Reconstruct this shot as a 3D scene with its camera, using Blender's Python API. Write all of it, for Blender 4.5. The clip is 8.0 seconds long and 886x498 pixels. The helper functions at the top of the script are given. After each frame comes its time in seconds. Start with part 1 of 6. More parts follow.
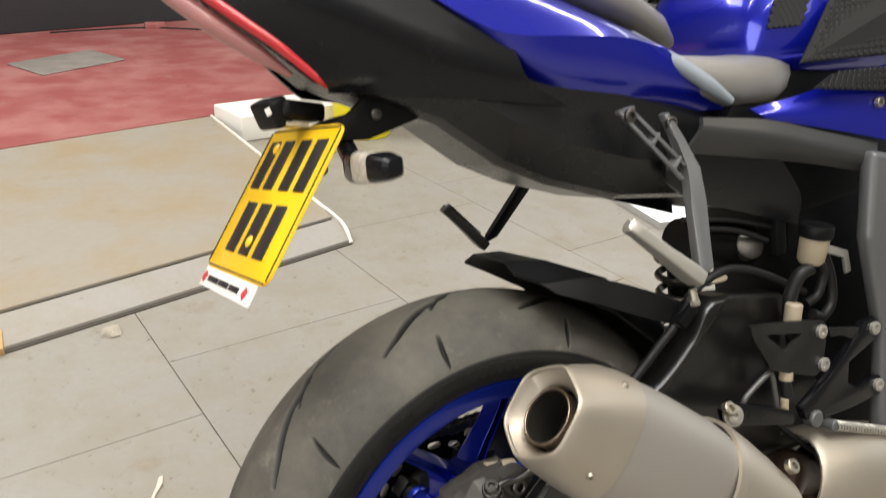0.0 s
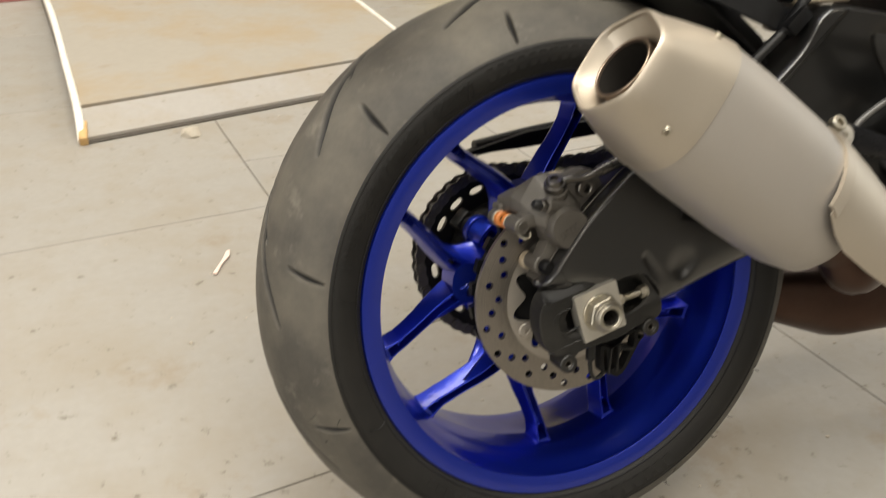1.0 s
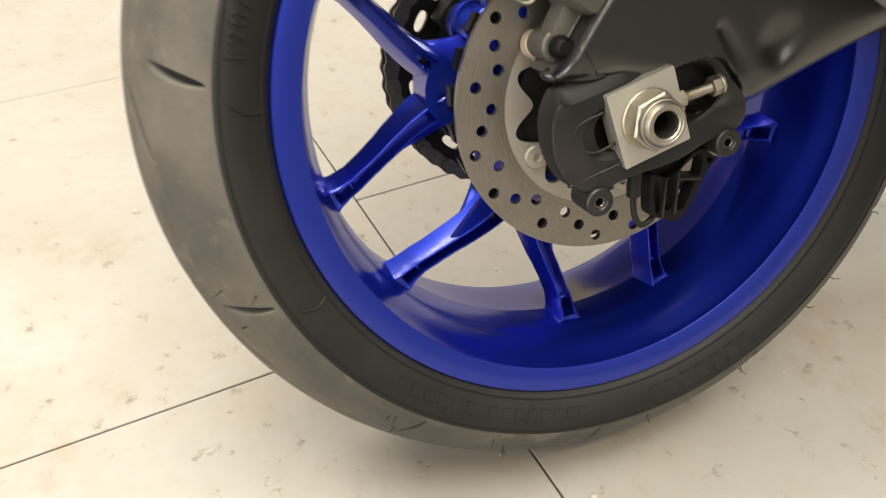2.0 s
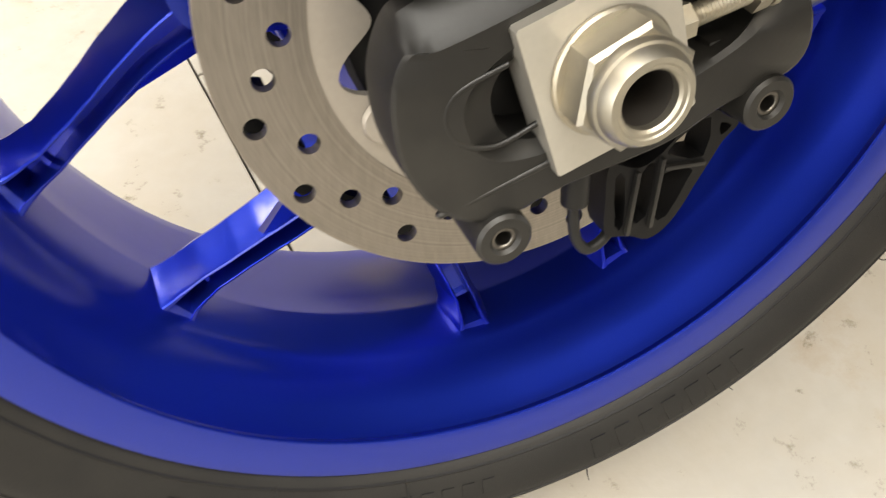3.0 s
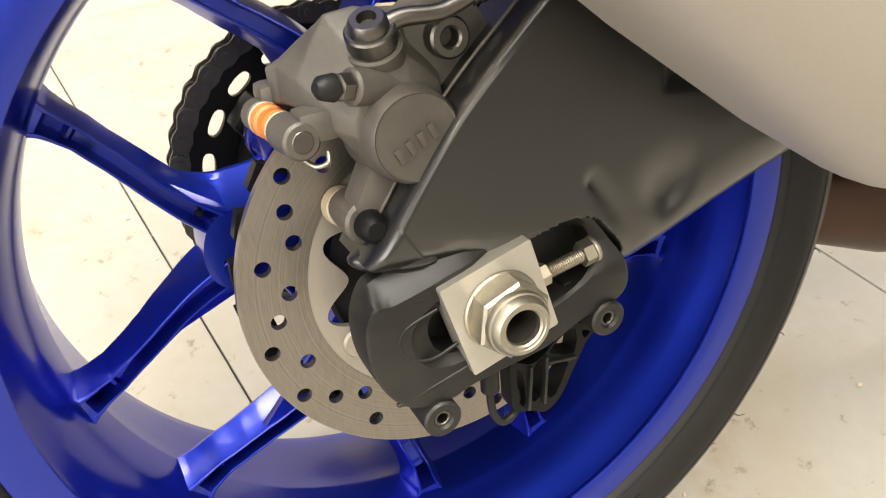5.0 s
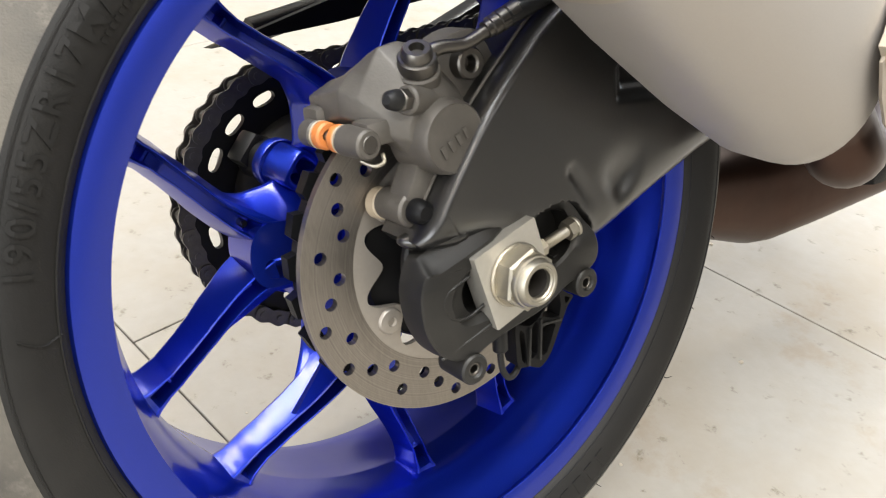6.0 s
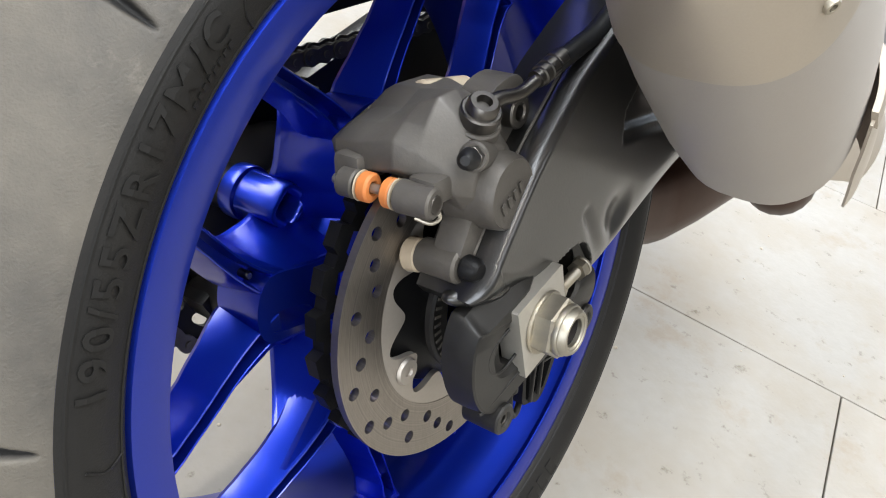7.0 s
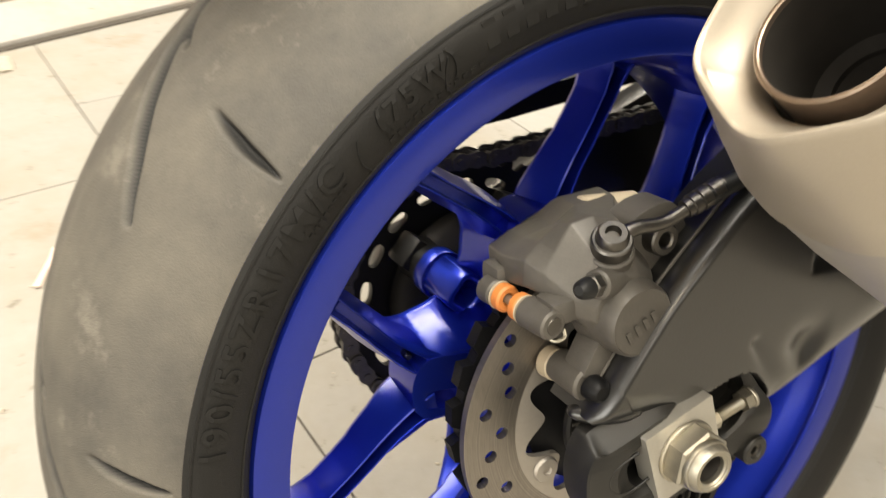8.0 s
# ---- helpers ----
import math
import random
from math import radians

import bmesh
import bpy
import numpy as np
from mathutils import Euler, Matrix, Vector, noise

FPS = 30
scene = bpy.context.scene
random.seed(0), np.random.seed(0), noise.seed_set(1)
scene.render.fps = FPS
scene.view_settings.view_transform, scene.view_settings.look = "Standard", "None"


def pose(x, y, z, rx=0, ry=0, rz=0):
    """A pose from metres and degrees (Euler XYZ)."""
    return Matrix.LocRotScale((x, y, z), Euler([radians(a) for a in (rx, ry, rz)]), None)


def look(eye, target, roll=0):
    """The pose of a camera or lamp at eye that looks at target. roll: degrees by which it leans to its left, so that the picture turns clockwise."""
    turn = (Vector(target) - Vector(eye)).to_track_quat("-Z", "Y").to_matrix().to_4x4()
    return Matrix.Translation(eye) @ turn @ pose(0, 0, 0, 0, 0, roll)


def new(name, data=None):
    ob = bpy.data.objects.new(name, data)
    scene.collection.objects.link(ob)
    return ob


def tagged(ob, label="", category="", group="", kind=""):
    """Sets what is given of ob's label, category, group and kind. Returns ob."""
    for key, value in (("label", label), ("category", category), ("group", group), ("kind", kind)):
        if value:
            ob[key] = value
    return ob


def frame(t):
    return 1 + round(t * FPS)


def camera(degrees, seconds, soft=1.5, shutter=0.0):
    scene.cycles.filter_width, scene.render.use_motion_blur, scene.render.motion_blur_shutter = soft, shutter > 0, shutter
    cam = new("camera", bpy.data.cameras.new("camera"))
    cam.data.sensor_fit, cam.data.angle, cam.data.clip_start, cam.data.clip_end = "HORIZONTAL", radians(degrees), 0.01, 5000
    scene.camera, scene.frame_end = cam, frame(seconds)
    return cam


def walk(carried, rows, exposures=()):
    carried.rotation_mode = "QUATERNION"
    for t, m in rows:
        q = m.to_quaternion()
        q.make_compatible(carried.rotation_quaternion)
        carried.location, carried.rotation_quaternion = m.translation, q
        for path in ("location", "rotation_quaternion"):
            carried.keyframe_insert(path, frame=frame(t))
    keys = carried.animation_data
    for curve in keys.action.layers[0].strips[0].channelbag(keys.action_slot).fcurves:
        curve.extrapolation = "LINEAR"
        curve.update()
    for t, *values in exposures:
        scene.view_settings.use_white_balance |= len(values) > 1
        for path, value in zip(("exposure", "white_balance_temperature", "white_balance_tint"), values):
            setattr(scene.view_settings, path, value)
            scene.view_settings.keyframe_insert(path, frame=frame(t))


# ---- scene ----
cam = camera(59.3, 8.0, soft=1.1, shutter=0.3)
PATH = [
    (0.0, -0.4044, -0.6261, 1.0347, 66.26, -2.21, -27.23),
    (0.5, -0.3945, -0.6499, 0.9145, 63.37, -2.81, -24.87),
    (1.0, -0.3824, -0.6756, 0.7909, 59.45, -2.48, -19.71),
    (1.2, -0.3727, -0.6784, 0.7405, 58.03, -1.98, -17.52),
    (2.3, -0.2072, -0.4237, 0.5545, 46.32, 1.37, -19.80),
    (2.5, -0.1803, -0.3772, 0.5259, 42.75, 0.10, -21.16),
    (3.0, -0.1097, -0.2765, 0.4969, 36.23, -0.83, -21.14),
    (3.5, -0.0764, -0.2593, 0.4976, 32.76, -0.45, -19.91),
    (4.0, -0.0752, -0.2707, 0.5289, 32.39, 1.20, -19.66),
    (4.5, -0.0925, -0.2989, 0.5837, 39.04, 1.76, -21.68),
    (4.7, -0.1110, -0.3156, 0.6000, 43.67, 0.33, -23.43),
    (5.8, -0.2399, -0.4204, 0.6091, 55.93, -2.16, -33.47),
    (6.0, -0.2726, -0.3888, 0.6188, 55.12, -4.07, -37.26),
    (6.5, -0.3286, -0.2993, 0.6307, 53.62, -9.67, -46.65),
    (7.0, -0.3472, -0.2463, 0.6304, 53.66, -13.29, -51.54),
    (7.5, -0.3388, -0.2454, 0.6448, 52.58, -11.51, -45.04),
    (8.0, -0.2727, -0.3021, 0.6980, 52.02, -3.98, -27.95),
]
walk(cam, [(t, pose(x, y, z, rx, ry, rz)) for t, x, y, z, rx, ry, rz in PATH], exposures=[(0.0, 0.0, 6850, 10), (1.2, 0.22, 7350, 10), (2.3, 0.95, 7350, 10), (3.5, 1.20, 7250, 10), (4.7, 1.24, 7550, 10), (6.0, 1.05, 6650, 10), (7.0, 0.80, 6300, 10), (8.0, 0.88, 7700, 9)])

# ---- world and light ----
world = bpy.data.worlds.new("world")
scene.world = world
world.use_nodes = True
wn = world.node_tree
sky = wn.nodes.new("ShaderNodeTexSky")
sky.sky_type, sky.sun_disc = "NISHITA", False
sky.sun_elevation, sky.sun_rotation = radians(38), radians(60)
wn.nodes["Background"].inputs["Strength"].default_value = 0.07
wn.links.new(sky.outputs["Color"], wn.nodes["Background"].inputs["Color"])


def area(name, m, w, h, power, colour):
    lamp = bpy.data.lights.new(name, "AREA")
    lamp.shape, lamp.size, lamp.size_y, lamp.energy, lamp.color = "RECTANGLE", w, h, power, colour
    ob = new(name, lamp)
    ob.matrix_world = m
    return ob


DOOR_W, DOOR_H = 5.0, 3.6
area("daylight_front_door", look((6.2, 0.6, 1.9), (0, 0.6, 0.9)), DOOR_W, DOOR_H, 95, (0.84, 0.92, 1.0))
# added lamp strip that puts a highlight on the swingarm crest
area("south_fill", look((-0.8, -3.95, 2.95), (-0.6, 0, 1.2)), 4.4, 1.0, 35, (1.0, 0.98, 0.95))
# added side lamp that brightens the tread, no source known there
area("west_fill", look((-4.7, -2.0, 1.6), (0, -0.9, 0.6)), 3.2, 2.6, 105, (0.95, 0.97, 1.0))
# added overhead panels, placed where spoke flanks and hub webs reflect them
for lx, ly, power in ((-0.2, -0.8, 175), (-1.9, 3.5, 165), (4.4, 4.8, 170)):
    area("overhead_fill", pose(lx, ly, 3.94), 3.0, 1.8, power, (0.93, 0.97, 1.0))
for lx in (-2.4, 0.4, 3.2):
    for ly in (-2.2, 1.2, 4.4):
        area("ceiling_tube_light", pose(lx, ly, 3.93, 0, 0, 0), 1.5, 0.12, 30 if ly < 4 else 24, (1.0, 0.92, 0.80))

# ---- materials ----


def mat(name, colour, rough=0.5, metal=0.0, vary=0.12, scale=40.0, bump=0.0, bump_scale=300.0, coat=0.0, stain=None, stain_amount=0.0,
        stain_scale=6.0, rough_vary=0.15, per_object=0.0, spec=0.5, brushed=None, on_world=False, spots=None, coat_rough=0.06, specks=None):
    m = bpy.data.materials.new(name)
    m.use_nodes = True
    nt = m.node_tree
    n, l = nt.nodes, nt.links
    bsdf = n["Principled BSDF"]
    tc = n.new("ShaderNodeTexCoord")
    src = tc.outputs["Object"]
    if on_world:
        src = n.new("ShaderNodeNewGeometry").outputs["Position"]
    if brushed:
        mp = n.new("ShaderNodeMapping")
        mp.inputs["Scale"].default_value = brushed
        l.new(src, mp.inputs["Vector"])
        src_fine = mp.outputs["Vector"]
    else:
        src_fine = src
    fine = n.new("ShaderNodeTexNoise")
    fine.inputs["Scale"].default_value, fine.inputs["Detail"].default_value = scale, 8
    l.new(src_fine, fine.inputs["Vector"])
    big = n.new("ShaderNodeTexNoise")
    big.inputs["Scale"].default_value, big.inputs["Detail"].default_value = stain_scale, 7
    big.inputs["Roughness"].default_value = 0.65
    l.new(src, big.inputs["Vector"])
    dark = [c * (1 - vary) for c in colour] + [1]
    light = [min(1, c * (1 + vary)) for c in colour] + [1]
    mix = n.new("ShaderNodeMix")
    mix.data_type = "RGBA"
    mix.inputs[6].default_value, mix.inputs[7].default_value = dark, light
    l.new(fine.outputs["Fac"], mix.inputs[0])
    out = mix.outputs[2]
    if stain:
        ramp = n.new("ShaderNodeValToRGB")
        ramp.color_ramp.elements[0].position, ramp.color_ramp.elements[1].position = 0.44, 0.66
        l.new(big.outputs["Fac"], ramp.inputs["Fac"])
        amount = n.new("ShaderNodeMath")
        amount.operation = "MULTIPLY"
        amount.inputs[1].default_value = stain_amount
        l.new(ramp.outputs["Color"], amount.inputs[0])
        mix2 = n.new("ShaderNodeMix")
        mix2.data_type = "RGBA"
        mix2.inputs[7].default_value = [*stain, 1]
        l.new(out, mix2.inputs[6])
        l.new(amount.outputs[0], mix2.inputs[0])
        out = mix2.outputs[2]
    for spots in [q for q in (spots, specks) if q]:
        sn = n.new("ShaderNodeTexNoise")
        sn.inputs["Scale"].default_value, sn.inputs["Detail"].default_value, sn.inputs["Roughness"].default_value = spots[1], 9, 0.7
        l.new(src, sn.inputs["Vector"])
        sr = n.new("ShaderNodeValToRGB")
        sr.color_ramp.elements[0].position, sr.color_ramp.elements[1].position = spots[2], spots[2] + 0.09
        l.new(sn.outputs["Fac"], sr.inputs["Fac"])
        sa = n.new("ShaderNodeMath")
        sa.operation = "MULTIPLY"
        sa.inputs[1].default_value = spots[3]
        l.new(sr.outputs["Color"], sa.inputs[0])
        mix3 = n.new("ShaderNodeMix")
        mix3.data_type = "RGBA"
        mix3.inputs[7].default_value = [*spots[0], 1]
        l.new(out, mix3.inputs[6])
        l.new(sa.outputs[0], mix3.inputs[0])
        out = mix3.outputs[2]
    if per_object:
        info = n.new("ShaderNodeObjectInfo")
        rng = n.new("ShaderNodeMapRange")
        rng.inputs[3].default_value, rng.inputs[4].default_value = 1 - per_object, 1 + per_object
        l.new(info.outputs["Random"], rng.inputs[0])
        hsv = n.new("ShaderNodeHueSaturation")
        l.new(rng.outputs[0], hsv.inputs["Value"])
        l.new(out, hsv.inputs["Color"])
        out = hsv.outputs["Color"]
    l.new(out, bsdf.inputs["Base Color"])
    rr = n.new("ShaderNodeMapRange")
    rr.inputs[3].default_value, rr.inputs[4].default_value = max(0.02, rough - rough_vary * rough), min(1, rough + rough_vary)
    l.new(big.outputs["Fac"], rr.inputs[0])
    l.new(rr.outputs[0], bsdf.inputs["Roughness"])
    bsdf.inputs["Metallic"].default_value = metal
    bsdf.inputs["Coat Weight"].default_value = coat
    bsdf.inputs["Coat Roughness"].default_value = coat_rough
    bsdf.inputs["Specular IOR Level"].default_value = spec
    if bump:
        bn = n.new("ShaderNodeTexNoise")
        bn.inputs["Scale"].default_value, bn.inputs["Detail"].default_value = bump_scale, 5
        l.new(src_fine, bn.inputs["Vector"])
        bp = n.new("ShaderNodeBump")
        bp.inputs["Strength"].default_value, bp.inputs["Distance"].default_value = bump, 0.001
        l.new(bn.outputs["Fac"], bp.inputs["Height"])
        l.new(bp.outputs["Normal"], bsdf.inputs["Normal"])
    return m


M_TREAD = mat("tyre_tread_rubber", (0.056, 0.0515, 0.0445), 0.58, spec=0.3, vary=0.14, scale=220, bump=0.35, bump_scale=900, stain=(0.115, 0.103, 0.083), stain_amount=0.85, stain_scale=7, spots=((0.20, 0.18, 0.15), 26, 0.59, 0.35))
# groove shade painted into the rubber colour, darker where the cut is deep
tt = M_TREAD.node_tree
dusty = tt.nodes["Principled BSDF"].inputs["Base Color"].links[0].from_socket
shade_attr = tt.nodes.new("ShaderNodeAttribute")
shade_attr.attribute_name = "unshaded"
shade_mix = tt.nodes.new("ShaderNodeMix")
shade_mix.data_type = "RGBA"
shade_mix.inputs[6].default_value = (0.010, 0.0097, 0.0092, 1)
tt.links.new(shade_attr.outputs["Fac"], shade_mix.inputs[0])
tt.links.new(dusty, shade_mix.inputs[7])
tt.links.new(shade_mix.outputs[2], tt.nodes["Principled BSDF"].inputs["Base Color"])
M_WALL = mat("tyre_sidewall_rubber", (0.0092, 0.0088, 0.0082), 0.50, spec=0.24, vary=0.1, scale=300, bump=0.2, bump_scale=1200, stain=(0.019, 0.0175, 0.015), stain_amount=0.4, stain_scale=14)
M_RIM = mat("blue_metallic_wheel_paint", (0.008, 0.030, 0.385), 0.39, metal=0.95, vary=0.10, scale=1500, coat=0.88, rough_vary=0.10, stain=(0.016, 0.034, 0.33), stain_amount=0.2, stain_scale=11, coat_rough=0.17, spec=0.3, specks=((0.30, 0.30, 0.42), 330, 0.82, 0.5))
M_RIM.node_tree.nodes["Principled BSDF"].inputs["Coat IOR"].default_value = 1.5
M_RIM.node_tree.nodes["Principled BSDF"].inputs["Specular Tint"].default_value = (0.22, 0.32, 0.92, 1.0)
M_BLUE = mat("gloss_blue_fairing_paint", (0.006, 0.012, 0.36), 0.22, metal=0.55, vary=0.05, scale=700, coat=1.0, rough_vary=0.04)
M_ARM = mat("satin_black_swingarm_paint", (0.0070, 0.0068, 0.0065), 0.25, spec=0.6, metal=0.1, vary=0.12, scale=250, bump=0.10, bump_scale=900, stain=(0.012, 0.0115, 0.011), stain_amount=0.3, coat=0.5, coat_rough=0.18)
M_BLACK = mat("matt_black_plastic", (0.0040, 0.0040, 0.0043), 0.40, spec=0.16, vary=0.15, scale=300, bump=0.15, bump_scale=1500)
M_GLOSSBLACK = mat("gloss_black_plastic", (0.004, 0.004, 0.005), 0.20, spec=0.3, vary=0.1, scale=300, coat=0.1)
M_GREYPL = mat("dark_grey_panel_plastic", (0.0065, 0.0066, 0.0072), 0.21, spec=0.55, vary=0.1, scale=300, bump=0.12, bump_scale=1300)
M_RUBBER = mat("black_hose_rubber", (0.008, 0.008, 0.008), 0.45, spec=0.3, vary=0.15, scale=300)
M_CAST = mat("grey_anodised_caliper_alloy", (0.070, 0.063, 0.054), 0.46, metal=0.25, vary=0.1, scale=350, bump=0.12, bump_scale=700, stain=(0.13, 0.118, 0.10), stain_amount=0.35, stain_scale=30)
M_DISC = mat("brushed_stainless_disc", (0.28, 0.255, 0.225), 0.36, metal=1.0, vary=0.18, scale=120, brushed=(6, 1, 1), bump=0.1, bump_scale=500, stain=(0.30, 0.27, 0.24), stain_amount=0.5, stain_scale=25)
# the pads score the disc in fine rings
dt = M_DISC.node_tree
d_bsdf = dt.nodes["Principled BSDF"]
d_base = d_bsdf.inputs["Base Color"].links[0].from_socket
d_obj = dt.nodes.new("ShaderNodeTexCoord")
d_flat = dt.nodes.new("ShaderNodeVectorMath")
d_flat.operation = "MULTIPLY"
d_flat.inputs[1].default_value = (1, 0, 1)
d_len = dt.nodes.new("ShaderNodeVectorMath")
d_len.operation = "LENGTH"
d_ring = dt.nodes.new("ShaderNodeTexNoise")
d_ring.noise_dimensions = "1D"
d_ring.inputs["Scale"].default_value, d_ring.inputs["Detail"].default_value, d_ring.inputs["Roughness"].default_value = 900, 5, 0.75
d_map = dt.nodes.new("ShaderNodeMapRange")
d_map.inputs[1].default_value, d_map.inputs[2].default_value, d_map.inputs[3].default_value, d_map.inputs[4].default_value = 0.3, 0.7, 0.80, 1.10
d_mul = dt.nodes.new("ShaderNodeVectorMath")
d_mul.operation = "SCALE"
dt.links.new(d_obj.outputs["Object"], d_flat.inputs[0])
dt.links.new(d_flat.outputs["Vector"], d_len.inputs[0])
dt.links.new(d_len.outputs["Value"], d_ring.inputs["W"])
dt.links.new(d_ring.outputs["Fac"], d_map.inputs[0])
dt.links.new(d_base, d_mul.inputs[0])
dt.links.new(d_map.outputs[0], d_mul.inputs["Scale"])
dt.links.new(d_mul.outputs["Vector"], d_bsdf.inputs["Base Color"])
M_CARRIER = mat("matt_silver_disc_carrier", (0.40, 0.365, 0.32), 0.46, metal=0.8, vary=0.06, scale=400)
M_ALLOY = mat("satin_silver_alloy", (0.45, 0.43, 0.385), 0.40, metal=0.75, vary=0.06, scale=400, bump=0.05)
M_ZINC = mat("zinc_plated_steel", (0.35, 0.33, 0.28), 0.42, metal=1.0, vary=0.1, scale=200, stain=(0.62, 0.52, 0.36), stain_amount=0.3, stain_scale=60)
M_STEEL = mat("dark_bolt_steel", (0.13, 0.122, 0.112), 0.35, metal=1.0, vary=0.1, scale=200)
M_TI = mat("bead_blasted_titanium", (0.36, 0.335, 0.305), 0.52, metal=0.7, vary=0.05, scale=900, bump=0.08, bump_scale=1500, stain=(0.38, 0.34, 0.30), stain_amount=0.3, stain_scale=5)
M_TICAP = mat("satin_titanium_end_cap", (0.43, 0.382, 0.318), 0.47, metal=0.8, vary=0.04, scale=900, rough_vary=0.08)
M_SOOTSHADE = mat("soot_and_bore_shade", (0.014, 0.012, 0.010), 0.6, spec=0.2, metal=0.1, vary=0.3, scale=120)
M_PIPE = mat("heat_browned_header_pipe", (0.060, 0.034, 0.025), 0.32, metal=0.9, vary=0.25, scale=30, stain=(0.075, 0.048, 0.038), stain_amount=0.5, stain_scale=14)
M_OUTLET = mat("heat_tinted_outlet_steel", (0.26, 0.20, 0.155), 0.34, metal=0.9, vary=0.2, scale=60, stain=(0.12, 0.08, 0.06), stain_amount=0.5, stain_scale=30)
M_ORANGE = mat("orange_rubber_boot", (0.48, 0.155, 0.038), 0.5, vary=0.08, scale=300)
M_CHAIN = mat("greasy_black_chain", (0.13, 0.122, 0.110), 0.34, metal=0.7, vary=0.3, scale=160, bump=0.3)
M_SPROCKET = mat("black_sprocket_steel", (0.010, 0.0095, 0.009), 0.42, spec=0.3, metal=0.2, vary=0.2, scale=200)
M_YELLOW = mat("yellow_plate_plastic", (0.86, 0.52, 0.008), 0.35, vary=0.03, scale=200, coat=0.3)
M_INK = mat("black_print", (0.015, 0.015, 0.018), 0.4, vary=0.1, scale=200)
M_WHITE = mat("white_sticker_vinyl", (0.78, 0.74, 0.69), 0.5, vary=0.03, scale=200)
M_REDINK = mat("red_print", (0.55, 0.03, 0.04), 0.45, vary=0.05, scale=200)
M_REDLENS = mat("red_tail_light_lens", (0.45, 0.012, 0.02), 0.12, vary=0.1, scale=60, coat=0.6)
M_CLEAR = mat("faceted_clear_lens", (0.52, 0.48, 0.42), 0.15, metal=0.2, vary=0.5, scale=220, bump=0.6, bump_scale=260)
M_CREAM = mat("translucent_cream_plastic", (0.34, 0.28, 0.20), 0.42, vary=0.06, scale=100)
M_SEAT = mat("grey_seat_vinyl", (0.170, 0.160, 0.146), 0.36, vary=0.08, scale=600, bump=0.25, bump_scale=1400)
M_GRIP = mat("black_knee_grip_rubber", (0.009, 0.009, 0.009), 0.5, spec=0.3, vary=0.2, scale=400)
M_FRAMEGREY = mat("dark_grey_frame_alloy", (0.10, 0.098, 0.094), 0.38, metal=0.5, vary=0.08, scale=400, bump=0.08)
M_HANGER = mat("satin_dark_hanger_paint", (0.034, 0.034, 0.034), 0.33, spec=0.55, metal=0.2, vary=0.08, scale=400, bump=0.05)
M_MARK = mat("moulded_letter_rubber", (0.0092, 0.0088, 0.0082), 0.50, spec=0.24, vary=0.1, scale=300)
M_ARMEND = mat("satin_cast_black_paint", (0.0060, 0.0058, 0.0054), 0.40, spec=0.4, vary=0.15, scale=300, bump=0.05, bump_scale=500, stain=(0.028, 0.026, 0.022), stain_amount=0.4, stain_scale=18)
M_FRAMECOVER = mat("dark_grey_frame_paint", (0.105, 0.107, 0.108), 0.36, spec=0.5, metal=0.3, vary=0.1, scale=400, bump=0.08)

# ---- mesh helpers ----


def part(name, bm, material, parent=None, label="", smooth=40, fix=True):
    """Links a bmesh as one mesh object under a thing or a part."""
    if fix:
        bmesh.ops.recalc_face_normals(bm, faces=bm.faces[:])
    me = bpy.data.meshes.new(name)
    bm.to_mesh(me)
    bm.free()
    for p in me.polygons:
        p.use_smooth = True
    me.set_sharp_from_angle(angle=radians(smooth))
    me.materials.append(material)
    ob = new(name, me)
    if parent is not None:
        ob.parent = parent
    if label:
        tagged(ob, label)
    return ob


def lathe(bm, profile, segs=64, axis=((0, 0, 0), (0, 1, 0)), closed=False, arc=(0.0, 360.0)):
    """Revolves (radius, height) pairs round an axis given by a point and a direction."""
    o, d = Vector(axis[0]), Vector(axis[1]).normalized()
    if abs(d.y) > 0.999:
        u = Vector((1, 0, 0))
        v = Vector((0, 0, 1))
    else:
        u = d.orthogonal().normalized()
        v = d.cross(u)
    full = abs(arc[1] - arc[0]) > 359.9
    count = segs if full else segs + 1
    rings = []
    for k in range(count):
        a = radians(arc[0] + (arc[1] - arc[0]) * k / segs)
        w = u * math.cos(a) + v * math.sin(a)
        rings.append([bm.verts.new(o + w * r + d * h) for r, h in profile])
    m = len(profile)
    for k in range(segs):
        a, b = rings[k], rings[(k + 1) % count]
        for j in range(m if closed else m - 1):
            q = (a[j], a[(j + 1) % m], b[(j + 1) % m], b[j])
            try:
                bm.faces.new(q)
            except ValueError:
                pass
    return rings


def cyl(bm, p0, p1, r0, r1=None, segs=20, bev=0.0):
    """A capped round bar from p0 to p1, with chamfered rims."""
    p0, p1 = Vector(p0), Vector(p1)
    r1 = r0 if r1 is None else r1
    h = (p1 - p0).length
    prof = [(0.0, 0.0), (r0 - bev, 0.0), (r0, bev), (r1, h - bev), (r1 - bev, h), (0.0, h)] if bev else [(0.0, 0.0), (r0, 0.0), (r1, h), (0.0, h)]
    prof = [(max(r, 1e-5), z) for r, z in prof]
    lathe(bm, prof, segs, (p0, p1 - p0))


def ring(bm, p0, p1, ro, ri, segs=28, bev=0.0006):
    """A tube with a wall from p0 to p1."""
    h = (Vector(p1) - Vector(p0)).length
    lathe(bm, [(ri, bev), (ri + bev, 0), (ro - bev, 0), (ro, bev), (ro, h - bev), (ro - bev, h), (ri + bev, h), (ri, h - bev)], segs, (p0, Vector(p1) - Vector(p0)), closed=True)


